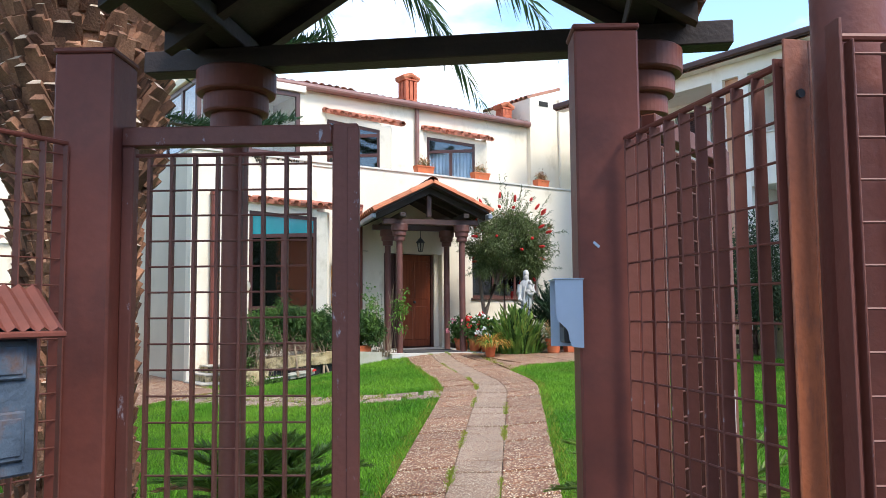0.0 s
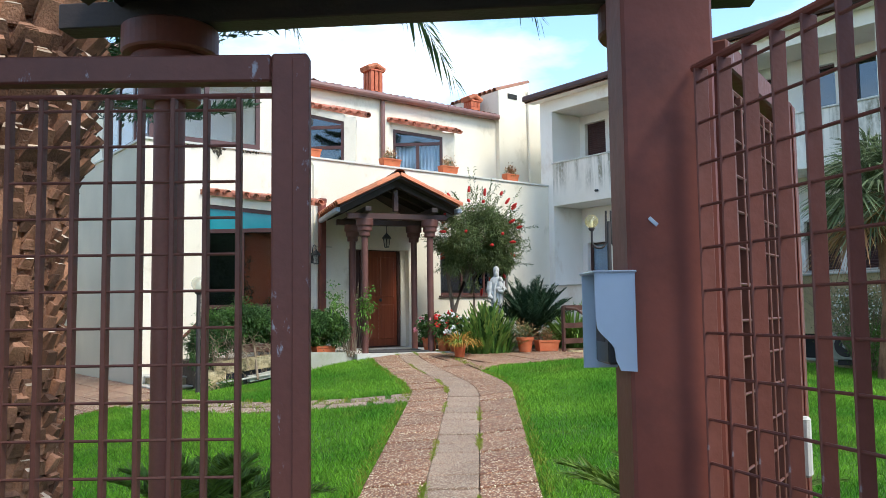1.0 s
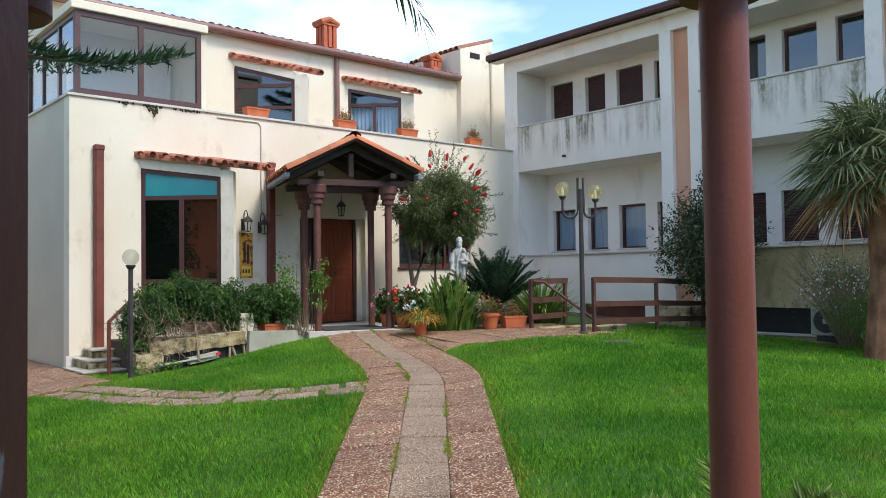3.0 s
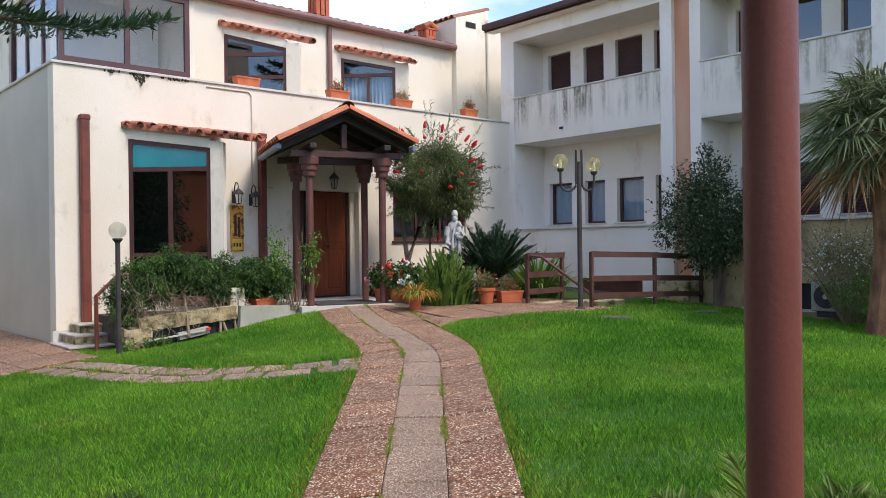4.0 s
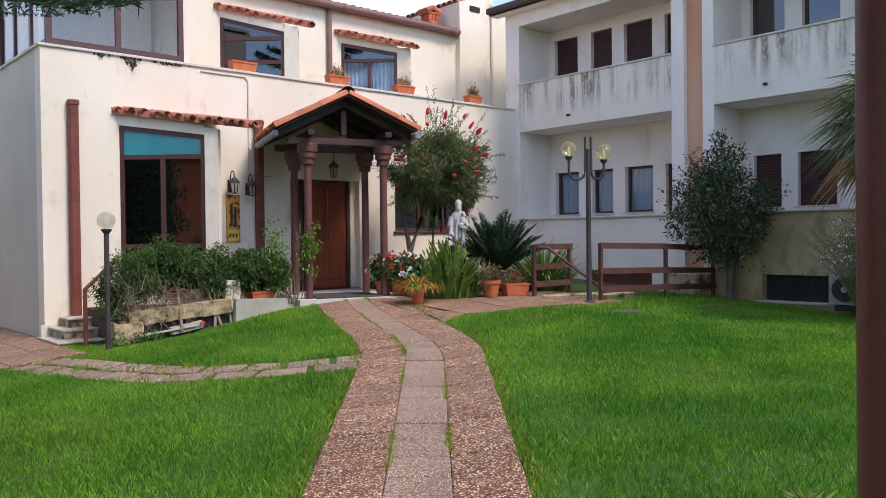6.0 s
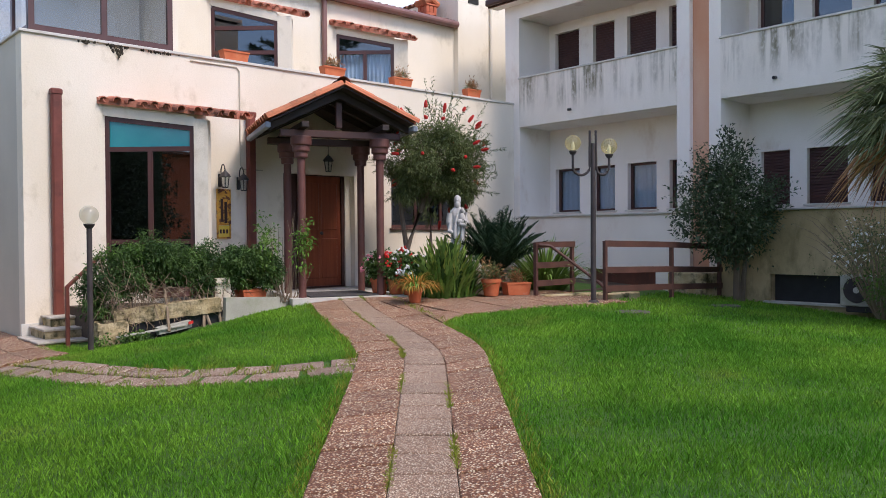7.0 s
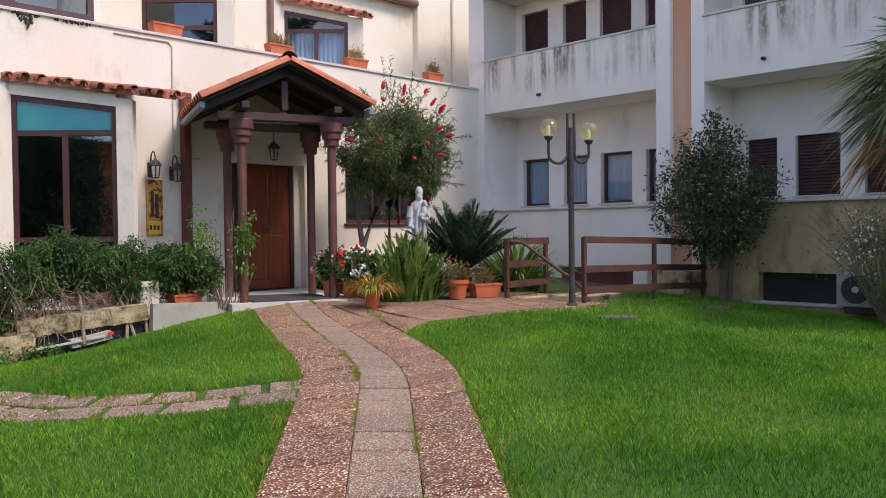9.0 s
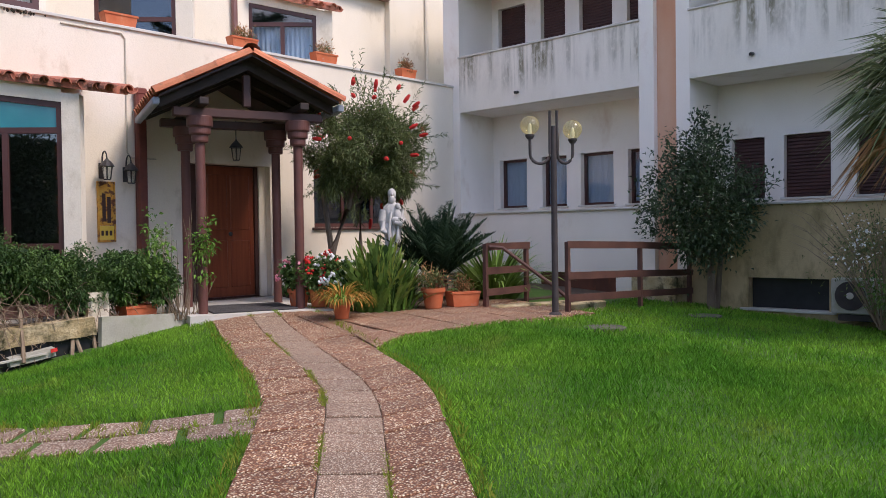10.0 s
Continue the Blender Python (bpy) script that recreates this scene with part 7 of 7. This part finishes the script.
part("end_cap", rough((0.42, -0.072, 0.005), (0.49, -0.056, 0.045), axes(6.38, 13.68, (0.99, -0.05), 0.46) @ Matrix.Rotation(-0.16, 4, "Y"), 0.006, 10, (4, 2, 3)), M_RED, offcut, "red painted end")
for bx0, by0, bz0, bl in ((6.45, 14.12, 0.90, 0.66), (6.30, 14.40, 1.14, 0.85)):
    tagged(part("trough", boxed((0, -0.08, 0), (bl, 0.1, 0.15), 0.015, axes(bx0, by0, (0.99, -0.1), bz0)), M_GUTTER), "brown plastic plant trough half hidden in the bed shrub", "planter", "bed troughs")
trough(8.0, 14.0, 0.75, 0.46, 0.24, 0.21, "terracotta planter standing in the bed under the shrub", axes(8.0, 14.0, (0.98, 0.15)), False)
shrub = thing("shrub", (6.8, 14.2, 0.7), "sprawling dark green shrub with bare twigs over the bed", "shrub", "shrubs")
sr = np.random.default_rng(91)


def lumps(parent, spots, per, each, length, width, mats, r_):
    """A crown of many small leaf clumps set about the given spots (x, y, z, radius)."""
    for i, (x, y, z, k) in enumerate(spots):
        leafy("leaves", (x, y, z), (k * 1.15, k, k * 0.85), per, each, 0.035, length, width, mats[i % len(mats)], r_, parent, 0.45, 0.3)


def shrub_top(x):
    """Height of the big shrub's outline along the bed."""
    return 1.38 + 0.07 * math.sin(7 * x) + 0.05 * math.sin(13 * x) + 0.38 * math.sin(math.pi * min(1.0, max(0.0, (x - 5.35) / 2.4))) ** 0.7


spots = []
for i in range(86):
    x = 5.62 + 2.05 * sr.random()
    k = 0.14 + 0.11 * sr.random()
    low = 0.72 if x < 6.1 else 1.02
    z = low + (shrub_top(x) - k - low) * sr.random() ** 0.75
    spots.append((x, 13.92 + 0.16 * (6.3 - x) * 0.2 + 0.55 * sr.random(), z, k))
lumps(shrub, spots, 24, 15, 0.052, 0.022, (M_LEAF, M_LEAFD, M_LEAF), sr)
lumps(shrub, [(5.75 + 0.23 * i, 14.0 + 0.2 * sr.random(), shrub_top(5.75 + 0.23 * i) - 0.08, 0.13) for i in range(9)], 16, 13, 0.050, 0.021, (M_LEAFG, M_LEAF), sr)
bm = bmesh.new()
for i in range(200):
    x = 5.7 + 1.9 * sr.random()
    p = np.array([x, 13.85 + 0.35 * sr.random(), 0.62 + 0.7 * sr.random()])
    d = np.array([sr.normal() * 0.35, -0.15 - 0.25 * sr.random(), -0.25 + 0.5 * sr.normal() * 0.5])
    d *= 0.75
    w = sr.normal(size=3) * 0.07
    tube(bm, [tuple(p - d * 0.6), tuple(p + w), tuple(p + d * 0.6 - np.array([0, 0, 0.08]) - w * 0.6), tuple(p + d - np.array([0, 0, 0.28 * sr.random()]))], [0.006, 0.005, 0.004, 0.002], 4)
for x, l in ((7.02, 0.2), (7.14, -0.1), (7.3, 0.05), (6.5, 0.1)):
    tube(bm, [(x + l, 14.0, 1.1), (x + l * 0.4, 13.75, 0.75), (x, 13.6, 0.45)], [0.022, 0.020, 0.024], 6)
part("twig_mass", bm, M_TWIG, shrub, "bare pale twigs")["kind"] = "stuff"
weeds = thing("weeds", (6.5, 13.6, 0.4), "low bright weeds along the broken bed edge", "weeds", kind="stuff")
for i in range(9):
    wx = 5.50 + 0.7 * sr.random()
    wy = 13.78 - 0.12 * (wx - 5.6) + 0.08 * sr.normal()
    leafy("leaves", (wx, wy, gz(wx, wy) + 0.07), (0.12, 0.07, 0.07), 10, 12, 0.04, 0.05, 0.026, M_LEAFB if i % 2 else M_LEAF, sr, weeds, 0.2, 0.2, 0.5)
shrub2 = thing("shrub", (8.0, 14.0, 0.75), "rounded dark green shrub beside the porch", "shrub", "shrubs")
spots = []
for i in range(54):
    a, q = sr.random() * 6.283, math.sqrt(sr.random())
    h = sr.random() ** 0.8
    spots.append((7.98 + 0.56 * q * math.cos(a) * (1.05 - 0.35 * h), 14.05 + 0.36 * q * math.sin(a), 1.04 + 0.56 * h * (1.0 - 0.35 * q * q), 0.13 + 0.06 * sr.random()))
lumps(shrub2, spots, 24, 15, 0.052, 0.030, (M_LEAF, M_LEAF, M_LEAFD, M_LEAFG), sr)
bm = bmesh.new()
for i in range(26):
    x = 8.40 + 0.22 * sr.random()
    p = np.array([x, 13.74 + 0.1 * sr.random(), 0.74])
    w = sr.normal(size=3) * 0.06
    tube(bm, [tuple(p), tuple(p + np.array([0, 0, 0.22]) + w), tuple(p + np.array([0, 0, 0.36 + 0.25 * sr.random()]) + 1.8 * w)], [0.007, 0.005, 0.002], 4)
part("twig_mass", bm, M_TWIG, shrub2, "bare pale stems")["kind"] = "stuff"
climber = thing("climbing_plant", (8.5, 13.75, 0.8), "thin bright green climber beside the porch column", "plant")
bm = bmesh.new()
for i in range(9):
    x = 8.28 + 0.07 * i
    tube(bm, [(x, 13.85, 0.75), (x + 0.05 * sr.normal(), 13.82, 1.3), (x + 0.12 * sr.normal(), 13.8, 1.75 + 0.5 * sr.random())], [0.008, 0.006, 0.003], 4)
part("stem_mass", bm, M_TWIG, climber)["kind"] = "stuff"
leafy("leaves", (8.25, 13.9, 1.75), (0.22, 0.2, 0.55), 34, 7, 0.05, 0.075, 0.034, M_LEAFB, sr, climber, 0.1, 0.3)
leafy("leaves", (8.72, 13.6, 1.65), (0.20, 0.16, 0.45), 34, 8, 0.05, 0.075, 0.034, M_LEAFB, sr, climber, 0.1, 0.3)
creeper = thing("creeper", (1.95, 0.65, 0.1), "dark broad leaved creeper behind the fence", "plant")
leafy("leaves", (2.15, 0.75, 1.35), (0.25, 0.3, 0.45), 24, 5, 0.07, 0.12, 0.085, M_LEAF, sr, creeper, 0.2, 0.5)
part("stem", tubed([(2.1, 0.7, 0.0), (2.15, 0.75, 0.9), (2.2, 0.75, 1.7)], 0.012, 6), M_TWIG, creeper)
sidebush = thing("shrub", (1.6, 14.5, 0.3), "loose yellow green shrub in the side yard", "shrub", "shrubs")
leafy("leaves", (1.6, 14.5, 1.2), (1.0, 0.8, 0.95), 140, 14, 0.13, 0.08, 0.030, M_LEAFB, sr, sidebush, 0.3)
hedge = thing("hedge", (-6, 12, 0), "tall dark green hedge along the garden edge", "hedge")
for i in range(8):
    leafy("leaves", (-6.4 + 0.3 * sr.normal(), 9.3 + 1.9 * i, 2.8), (1.2, 1.5, 3.0), 420, 16, 0.16, 0.15, 0.08, M_MAGN, sr, hedge, 0.35)

# Core added so that the mirrored hedge has no bright sky gaps.
part("core", prismed([(-7.2, 8.1), (-6.4, 8.2), (-6.2, 13.0), (-6.4, 23.5), (-7.2, 23.5)], -0.2, lambda x, y: 5.0 + 0.3 * math.sin(1.3 * y)), M_MAGN, hedge, "added solid core that keeps sky from showing through the hedge")

# Unseen hedge, added to darken the pane reflections and cut low sky light.
screen_hedge = thing("hedge", (12, -14, 0), "added unseen hedge across the road that darkens reflections and cuts sky light", "hedge")
part("core", prismed([(-12.0, -15.2), (62.0, -15.2), (62.0, -14.0), (-12.0, -14.0)], -0.6, lambda x, y: 6.4 + 0.5 * math.sin(0.9 * x) + 0.3 * math.sin(2.3 * x)), M_MAGN, screen_hedge, "added solid core that keeps sky from showing through the hedge")
for i in range(16):
    leafy("leaves", (-10.0 + 4.6 * i, -13.9, 3.2), (2.6, 0.7, 3.6), 260, 12, 0.22, 0.24, 0.12, M_MAGN, sr, screen_hedge, 0.45)

# statue on a pedestal: one plain robed figure
bm = bmesh.new()
SX, SY, SZ = 11.38, 12.84, 0.72
box(bm, (SX - 0.16, SY - 0.16, SZ - 0.05), (SX + 0.16, SY + 0.16, SZ + 0.50), 0.02)
SB = SZ + 0.44
ms = Matrix.Translation((SX, SY, SB)) @ Matrix.Rotation(radians(-42), 4, "Z") @ Matrix.Diagonal((0.86, 0.86, 1, 1))
rings = []
for z, rx, ry, ox in ((0.0, 0.165, 0.15, 0), (0.04, 0.16, 0.145, 0), (0.25, 0.150, 0.125, 0.0), (0.48, 0.150, 0.125, 0.005), (0.66, 0.160, 0.125, 0.01), (0.78, 0.165, 0.125, 0.012), (0.90, 0.185, 0.125, 0.01), (1.00, 0.200, 0.120, 0.0), (1.06, 0.185, 0.110, 0.0), (1.10, 0.120, 0.085, 0.0), (1.13, 0.066, 0.066, 0.0), (1.17, 0.062, 0.066, 0.0)):
    ring = []
    for k in range(40):
        a = 2 * math.pi * k / 40
        deep = 1.0 if z < 0.7 else max(0.15, 1.0 - (z - 0.7) * 2.2)
        fold = 0.78 + (0.10 * math.sin(9 * a + 2.2 * z) + 0.09 * math.sin(5 * a - 4 * z) + 0.05 * math.sin(15 * a + z)) * deep
        ring.append(bm.verts.new(ms @ Vector((ox + rx * fold * math.cos(a), ry * fold * math.sin(a), z))))
    rings.append(ring)
for r0, r1 in zip(rings, rings[1:]):
    for k in range(40):
        bm.faces.new((r0[k], r0[(k + 1) % 40], r1[(k + 1) % 40], r1[k]))
bm.faces.new(rings[-1]), bm.faces.new(rings[0])


def lump(at_, size):
    bmesh.ops.create_icosphere(bm, subdivisions=2, radius=1.0, matrix=ms @ Matrix.Translation(at_) @ Matrix.Diagonal((*size, 1)))


for at_, size in (((0, 0, 1.235), (0.062, 0.074, 0.088)), ((0, 0.020, 1.245), (0.076, 0.074, 0.088)), ((0, 0.03, 1.16), (0.070, 0.055, 0.07)), ((0, -0.055, 1.160), (0.050, 0.042, 0.066)), ((0, -0.072, 1.235), (0.012, 0.016, 0.022)),
                  ((0.085, -0.09, 0.93), (0.068, 0.062, 0.10)), ((0.095, -0.10, 1.06), (0.044, 0.048, 0.052)), ((0.06, -0.12, 0.86), (0.085, 0.055, 0.055)), ((-0.10, -0.05, 0.72), (0.055, 0.055, 0.10))):
    lump(at_, size)
for pts, rr in (([(-0.14, 0, 1.01), (-0.175, -0.02, 0.84), (-0.15, -0.09, 0.70), (-0.10, -0.13, 0.66)], [0.062, 0.060, 0.048, 0.028]), ([(0.14, 0, 1.01), (0.175, -0.04, 0.86), (0.12, -0.12, 0.80), (0.03, -0.15, 0.83)], [0.062, 0.062, 0.048, 0.028]),
                ([(-0.02, -0.10, 0.98), (-0.06, -0.12, 0.70), (-0.03, -0.12, 0.35), (0.0, -0.11, 0.05)], [0.02, 0.03, 0.028, 0.03]), ([(0.10, -0.10, 0.80), (0.07, -0.11, 0.45), (0.08, -0.10, 0.05)], [0.02, 0.028, 0.026])):
    tube(bm, [ms @ Vector(p) for p in pts], rr, 10)
tagged(part("statue", bm, M_MARBLE, None, "", True), "white stone robed statue on a pedestal among ferns", "statue")

# lamps
lamp = thing("street_lamp", (11.92, 10.32, 0.7), "dark twin globe garden lamp on a tall pole", "street lamp")
LX, LY = 11.92, 10.32
part("pole", tubed([(LX, LY, 0.55), (LX, LY, 2.2), (LX, LY, 3.20)], [0.045, 0.040, 0.036], 12), M_GREYMET, lamp, "", True)
part("base", lathed([(0, 0), (0.09, 0), (0.09, 0.03), (0.06, 0.06), (0.0, 0.06)], (LX, LY, gz(LX, LY)), 14), M_GREYMET, lamp)
for sg, off, top in ((-1, 0.31, 3.08), (1, 0.25, 3.02)):
    c = Vector((0.712, -0.702, 0)) * sg
    o = Vector((LX, LY, 0))
    pts = [o + c * 0.045 + Vector((0, 0, 3.40)), o + c * 0.05 + Vector((0, 0, 2.95))]
    for a in np.linspace(0, math.pi, 9):
        pts.append(o + c * (0.05 + (off - 0.05) * (1 - math.cos(a)) / 2) + Vector((0, 0, 2.84 - 0.13 * math.sin(a))))
    pts.append(o + c * off + Vector((0, 0, top - 0.04)))
    arm = part("arm", tubed(pts, 0.020, 8), M_GREYMET, lamp, "curved dark arm", True)
    p = o + c * off
    part("collar", lathed([(0, 0), (0.035, 0), (0.06, 0.04), (0.062, 0.06), (0, 0.06)], (p.x, p.y, top - 0.05), 14), M_GREYMET, arm)
    globe = bmesh.new()
    bmesh.ops.create_uvsphere(globe, u_segments=20, v_segments=12, radius=0.125, matrix=Matrix.Translation((p.x, p.y, top + 0.13)))
    gl = part("globe", globe, G_GLOBE, arm, "smoky yellow glass globe", True)
    part("bulb", lathed([(0, 0), (0.025, 0), (0.03, 0.06), (0.018, 0.13), (0, 0.14)], (p.x, p.y, top + 0.02), 10), M_PETALW, arm)
short = thing("garden_lamp", (5.38, 13.45, 0.3), "single globe garden lamp on a dark post", "garden lamp")
GX, GY = 5.38, 13.45
part("pole", tubed([(GX, GY, 0.2), (GX, GY, 1.93)], [0.036, 0.034], 10), M_GREYMET, short, "", True)
part("collar", lathed([(0, 0), (0.04, 0), (0.07, 0.04), (0.07, 0.06), (0, 0.06)], (GX, GY, 1.91), 14), M_GREYMET, short)
globe = bmesh.new()
bmesh.ops.create_uvsphere(globe, u_segments=20, v_segments=12, radius=0.122, matrix=Matrix.Translation((GX, GY, 2.085)))
part("globe", globe, G_GLOBEC, short, "clear glass globe", True)
part("bulb", lathed([(0, 0), (0.03, 0), (0.035, 0.07), (0.02, 0.14), (0, 0.15)], (GX, GY, 1.97), 10), M_PETALW, short)


def wall_lantern(x, z, hanging=False, y=None):
    y = F - 0.20 if y is None else y
    l = thing("wall_lantern" if not hanging else "hanging_lantern", (x, y, z), "black wrought iron lantern " + ("hung under the porch roof" if hanging else "on a scrolled wall bracket"), "lantern", "" if hanging else "wall lanterns")
    body = part("cage", lathed([(0, 0), (0.05, 0.0), (0.055, 0.01), (0.055, 0.015), (0, 0.016)], (x, y, z - 0.13), 6), M_LANTERN, l)
    for k in range(6):
        a = math.pi * k / 3
        part("strut", tubed([(x + 0.052 * math.cos(a), y + 0.052 * math.sin(a), z - 0.12), (x + 0.078 * math.cos(a), y + 0.078 * math.sin(a), z + 0.06)], 0.006, 5), M_LANTERN, body)
    part("glass", lathed([(0, 0), (0.046, 0.0), (0.070, 0.175), (0, 0.176)], (x, y, z - 0.115), 6), G_CLEAR, l).visible_shadow = False
    part("roof", lathed([(0, 0), (0.10, 0), (0.095, 0.015), (0.055, 0.07), (0.02, 0.10), (0.012, 0.12), (0.0, 0.14)], (x, y, z + 0.06), 12), M_LANTERN, l)
    if hanging:
        part("chain", tubed([(x, y, z + 0.19), (x, y, 3.52)], 0.007, 6), M_LANTERN, l)
    else:
        pts = [(x, F - 0.01, z - 0.02), (x, F - 0.05, z + 0.05)] + [(x, F - 0.05 - 0.15 * (1 - math.cos(a)) / 2, z + 0.16 + 0.12 * math.sin(a)) for a in np.linspace(0, math.pi, 8)] + [(x, y, z + 0.19)]
        part("bracket", tubed(pts, 0.011, 6), M_LANTERN, l)
        part("backplate", boxed((x - 0.035, F - 0.015, z - 0.10), (x + 0.035, F - 0.002, z + 0.12), 0.004), M_LANTERN, l)


wall_lantern(8.27, 2.76)
wall_lantern(8.62, 2.72)
wall_lantern(9.85, 3.06, True, 14.55)
icon = thing("painted_panel", (8.34, F, 1.78), "narrow orange and gold painted panel with a brown frame", "painting")
part("frame", plate(at(0, F - 0.03), (8.20, 8.46), (1.76, 2.62), ((8.225, 8.435, 1.79, 2.59),), 0.028), M_GOLD, icon)
part("picture", boxed((8.225, F - 0.018, 1.99), (8.435, F - 0.004, 2.59), 0.001), M_GOLD, icon, "dark figures on gold")
bm = boxed((8.27, F - 0.023, 2.05), (8.32, F - 0.0185, 2.45), 0.002)
box(bm, (8.34, F - 0.023, 2.03), (8.395, F - 0.0185, 2.40), 0.002)
part("shapes", bm, M_DBROWN, icon, "plain dark shapes")
part("panel", boxed((8.225, F - 0.018, 1.79), (8.435, F - 0.004, 1.985), 0.001), mat("yellow paint", (0.75, 0.50, 0.06), (0.8, 0.56, 0.10), 6.0), icon, "yellow strip with plain marks")
for k in range(3):
    part("mark", boxed((8.25 + 0.06 * k, F - 0.021, 1.85), (8.285 + 0.06 * k, F - 0.0185, 1.92), 0.0008), M_DBROWN, icon)

# steps and handrail by the side yard
steps = thing("steps", (5.6, 14.9, 0.3), "three worn stone steps up to the bed terrace", "steps")
for k, (x0, y0) in enumerate(((5.02, 14.50), (5.18, 14.78), (5.34, 15.06))):
    z0 = 0.20 + 0.145 * k
    part("riser", boxed((x0 + 0.03, y0 + 0.03, 0.05), (6.05, 15.53, z0 + 0.11), 0.008), M_CONC, steps, "stained brown riser")
    part("tread", boxed((x0, y0, z0 + 0.112), (6.05, 15.53, z0 + 0.145), 0.008), M_STEP, steps, "pale worn stone tread")
part("skirting", boxed((5.08, F - 0.02, 0.25), (5.50, F - 0.002, 0.52), 0.004), M_STONE, steps)
hr = thing("handrail", (5.35, 14.35, 0.3), "brown steel handrail beside the steps", "handrail")
part("post", boxed((5.33, 14.28, 0.25), (5.38, 14.33, 1.12), 0.005), M_BROWN, hr)
part("rail", tubed([(5.355, 14.30, 1.11), (5.95, 14.85, 1.47)], 0.028, 8), M_BROWN, hr)

# ramp rails and concrete blocks
def rail(posts, zs, height, label, bars=(0.0, -0.42, -0.72)):
    r = thing("railing", (*posts[0], zs[0]), label, "railing", "ramp railings")
    for (x, y), z in zip(posts, zs):
        part("post", boxed((x - 0.03, y - 0.03, z - 0.15), (x + 0.03, y + 0.03, z + height - 0.01), 0.004), M_RAIL, r)
    for (a, za), (b, zb_) in zip(zip(posts, zs), zip(posts[1:], zs[1:])):
        d = Vector((b[0] - a[0], b[1] - a[1], 0))
        m = axes(a[0], a[1], d)
        for h in bars:
            bm = bmesh.new()
            t = 0.05
            vs = [bm.verts.new(m @ Vector((x, y, z))) for x, zz in ((-0.04, za), (d.length + 0.04, zb_)) for y in (-0.045, -0.032) for z in (zz + height + h - 0.10, zz + height + h)]
            for f in ((0, 1, 3, 2), (4, 5, 7, 6), (0, 1, 5, 4), (2, 3, 7, 6), (0, 2, 6, 4), (1, 3, 7, 5)):
                bm.faces.new([vs[i] for i in f])
            part("rail_board", bm, M_RAIL, r)
    return r


ra = rail([(11.85, 11.45), (12.85, 11.5)], (0.77, 0.77), 0.90, "brown wooden railing with three boards at the ramp", (0.0, -0.34, -0.64))
part("handrail", tubed([(11.87, 11.40, 1.62), (12.05, 11.3, 1.60), (12.6, 10.75, 1.0), (12.75, 10.6, 0.80)], 0.025, 8), M_RAIL, ra, "sloping round handrail")
rail([(12.30, 10.38), (14.0, 10.25), (15.60, 10.25)], (0.70, 0.66, 0.60), 0.99, "long brown railing between the lamp and the wing", (0.0, -0.42, -0.72))
bm = boxed((0, -0.1, 0.3), (0.85, 0.12, 0.82), 0.02, axes(12.42, 10.55, (0.99, -0.1)))
tagged(part("kerb", bm, M_CONC), "low concrete kerb beside the ramp", "kerb")
tagged(part("kerb", boxed((0, -0.1, 0.3), (1.3, 0.1, 0.80), 0.02, axes(11.9, 11.35, (0.93, -0.3))), M_CONC), "sloping concrete ramp edge", "kerb")
tagged(part("plinth", boxed((15.2, 10.3, 0.2), (W - 0.003, 11.1, 1.06), 0.02), M_CONC), "rough concrete plinth against the wing", "plinth")
for x, y, r in ((11.55, 9.35, 0.26), (13.9, 9.2, 0.24)):
    tagged(part("manhole_cover", lathed([(0, -0.02), (r, -0.02), (r, 0.012), (r * 0.94, 0.018), (0, 0.018)], (x, y, gz(x, y)), 20), M_COVER), "round dark mossy cover in the lawn", "manhole cover")

# air conditioner against the wing
ac = thing("air_conditioner", (15.4, 7.6, 0.6), "grey white air conditioning unit standing against the wing", "air conditioner")
part("case", boxed((15.34, 7.20, 0.60), (15.66, 7.98, 1.10), 0.015), M_PANEL, ac)
ring = lathed([(0.0, 0.0), (0.20, 0.0), (0.205, 0.01), (0.20, 0.02), (0.0, 0.02)], (0, 0, 0), 24)
part("fan_grille", ring, M_GREYMET, ac, "dark round fan grille").matrix_basis = Matrix.Translation((15.338, 7.72, 0.86)) @ Matrix.Rotation(radians(-90), 4, "Y")
part("hub", lathed([(0.0, 0.0), (0.05, 0.0), (0.045, 0.012), (0.0, 0.015)], (0, 0, 0), 16), M_STONE, ac).matrix_basis = Matrix.Translation((15.317, 7.72, 0.86)) @ Matrix.Rotation(radians(-90), 4, "Y")
part("feet", boxed((15.38, 7.3, 0.50), (15.62, 7.9, 0.60), 0.01), M_GREYMET, ac)

# ochre house across the road, seen in the window panes
ochre = thing("neighbour_house", (-13, 6, 0), "ochre plastered neighbour house mirrored in the windows", "house")
part("wall", boxed((-14.0, 3.3, -0.3), (-10.0, 6.2, 5.0)), M_OCHRE, ochre)
part("roof", prismed([(-14.3, 3.1), (-9.7, 3.1), (-9.7, 6.4), (-14.3, 6.4)], 5.0, lambda x, y: 5.1 + 1.0 * (1 - abs(x + 12) / 2.3)), M_TILEOLD, ochre)
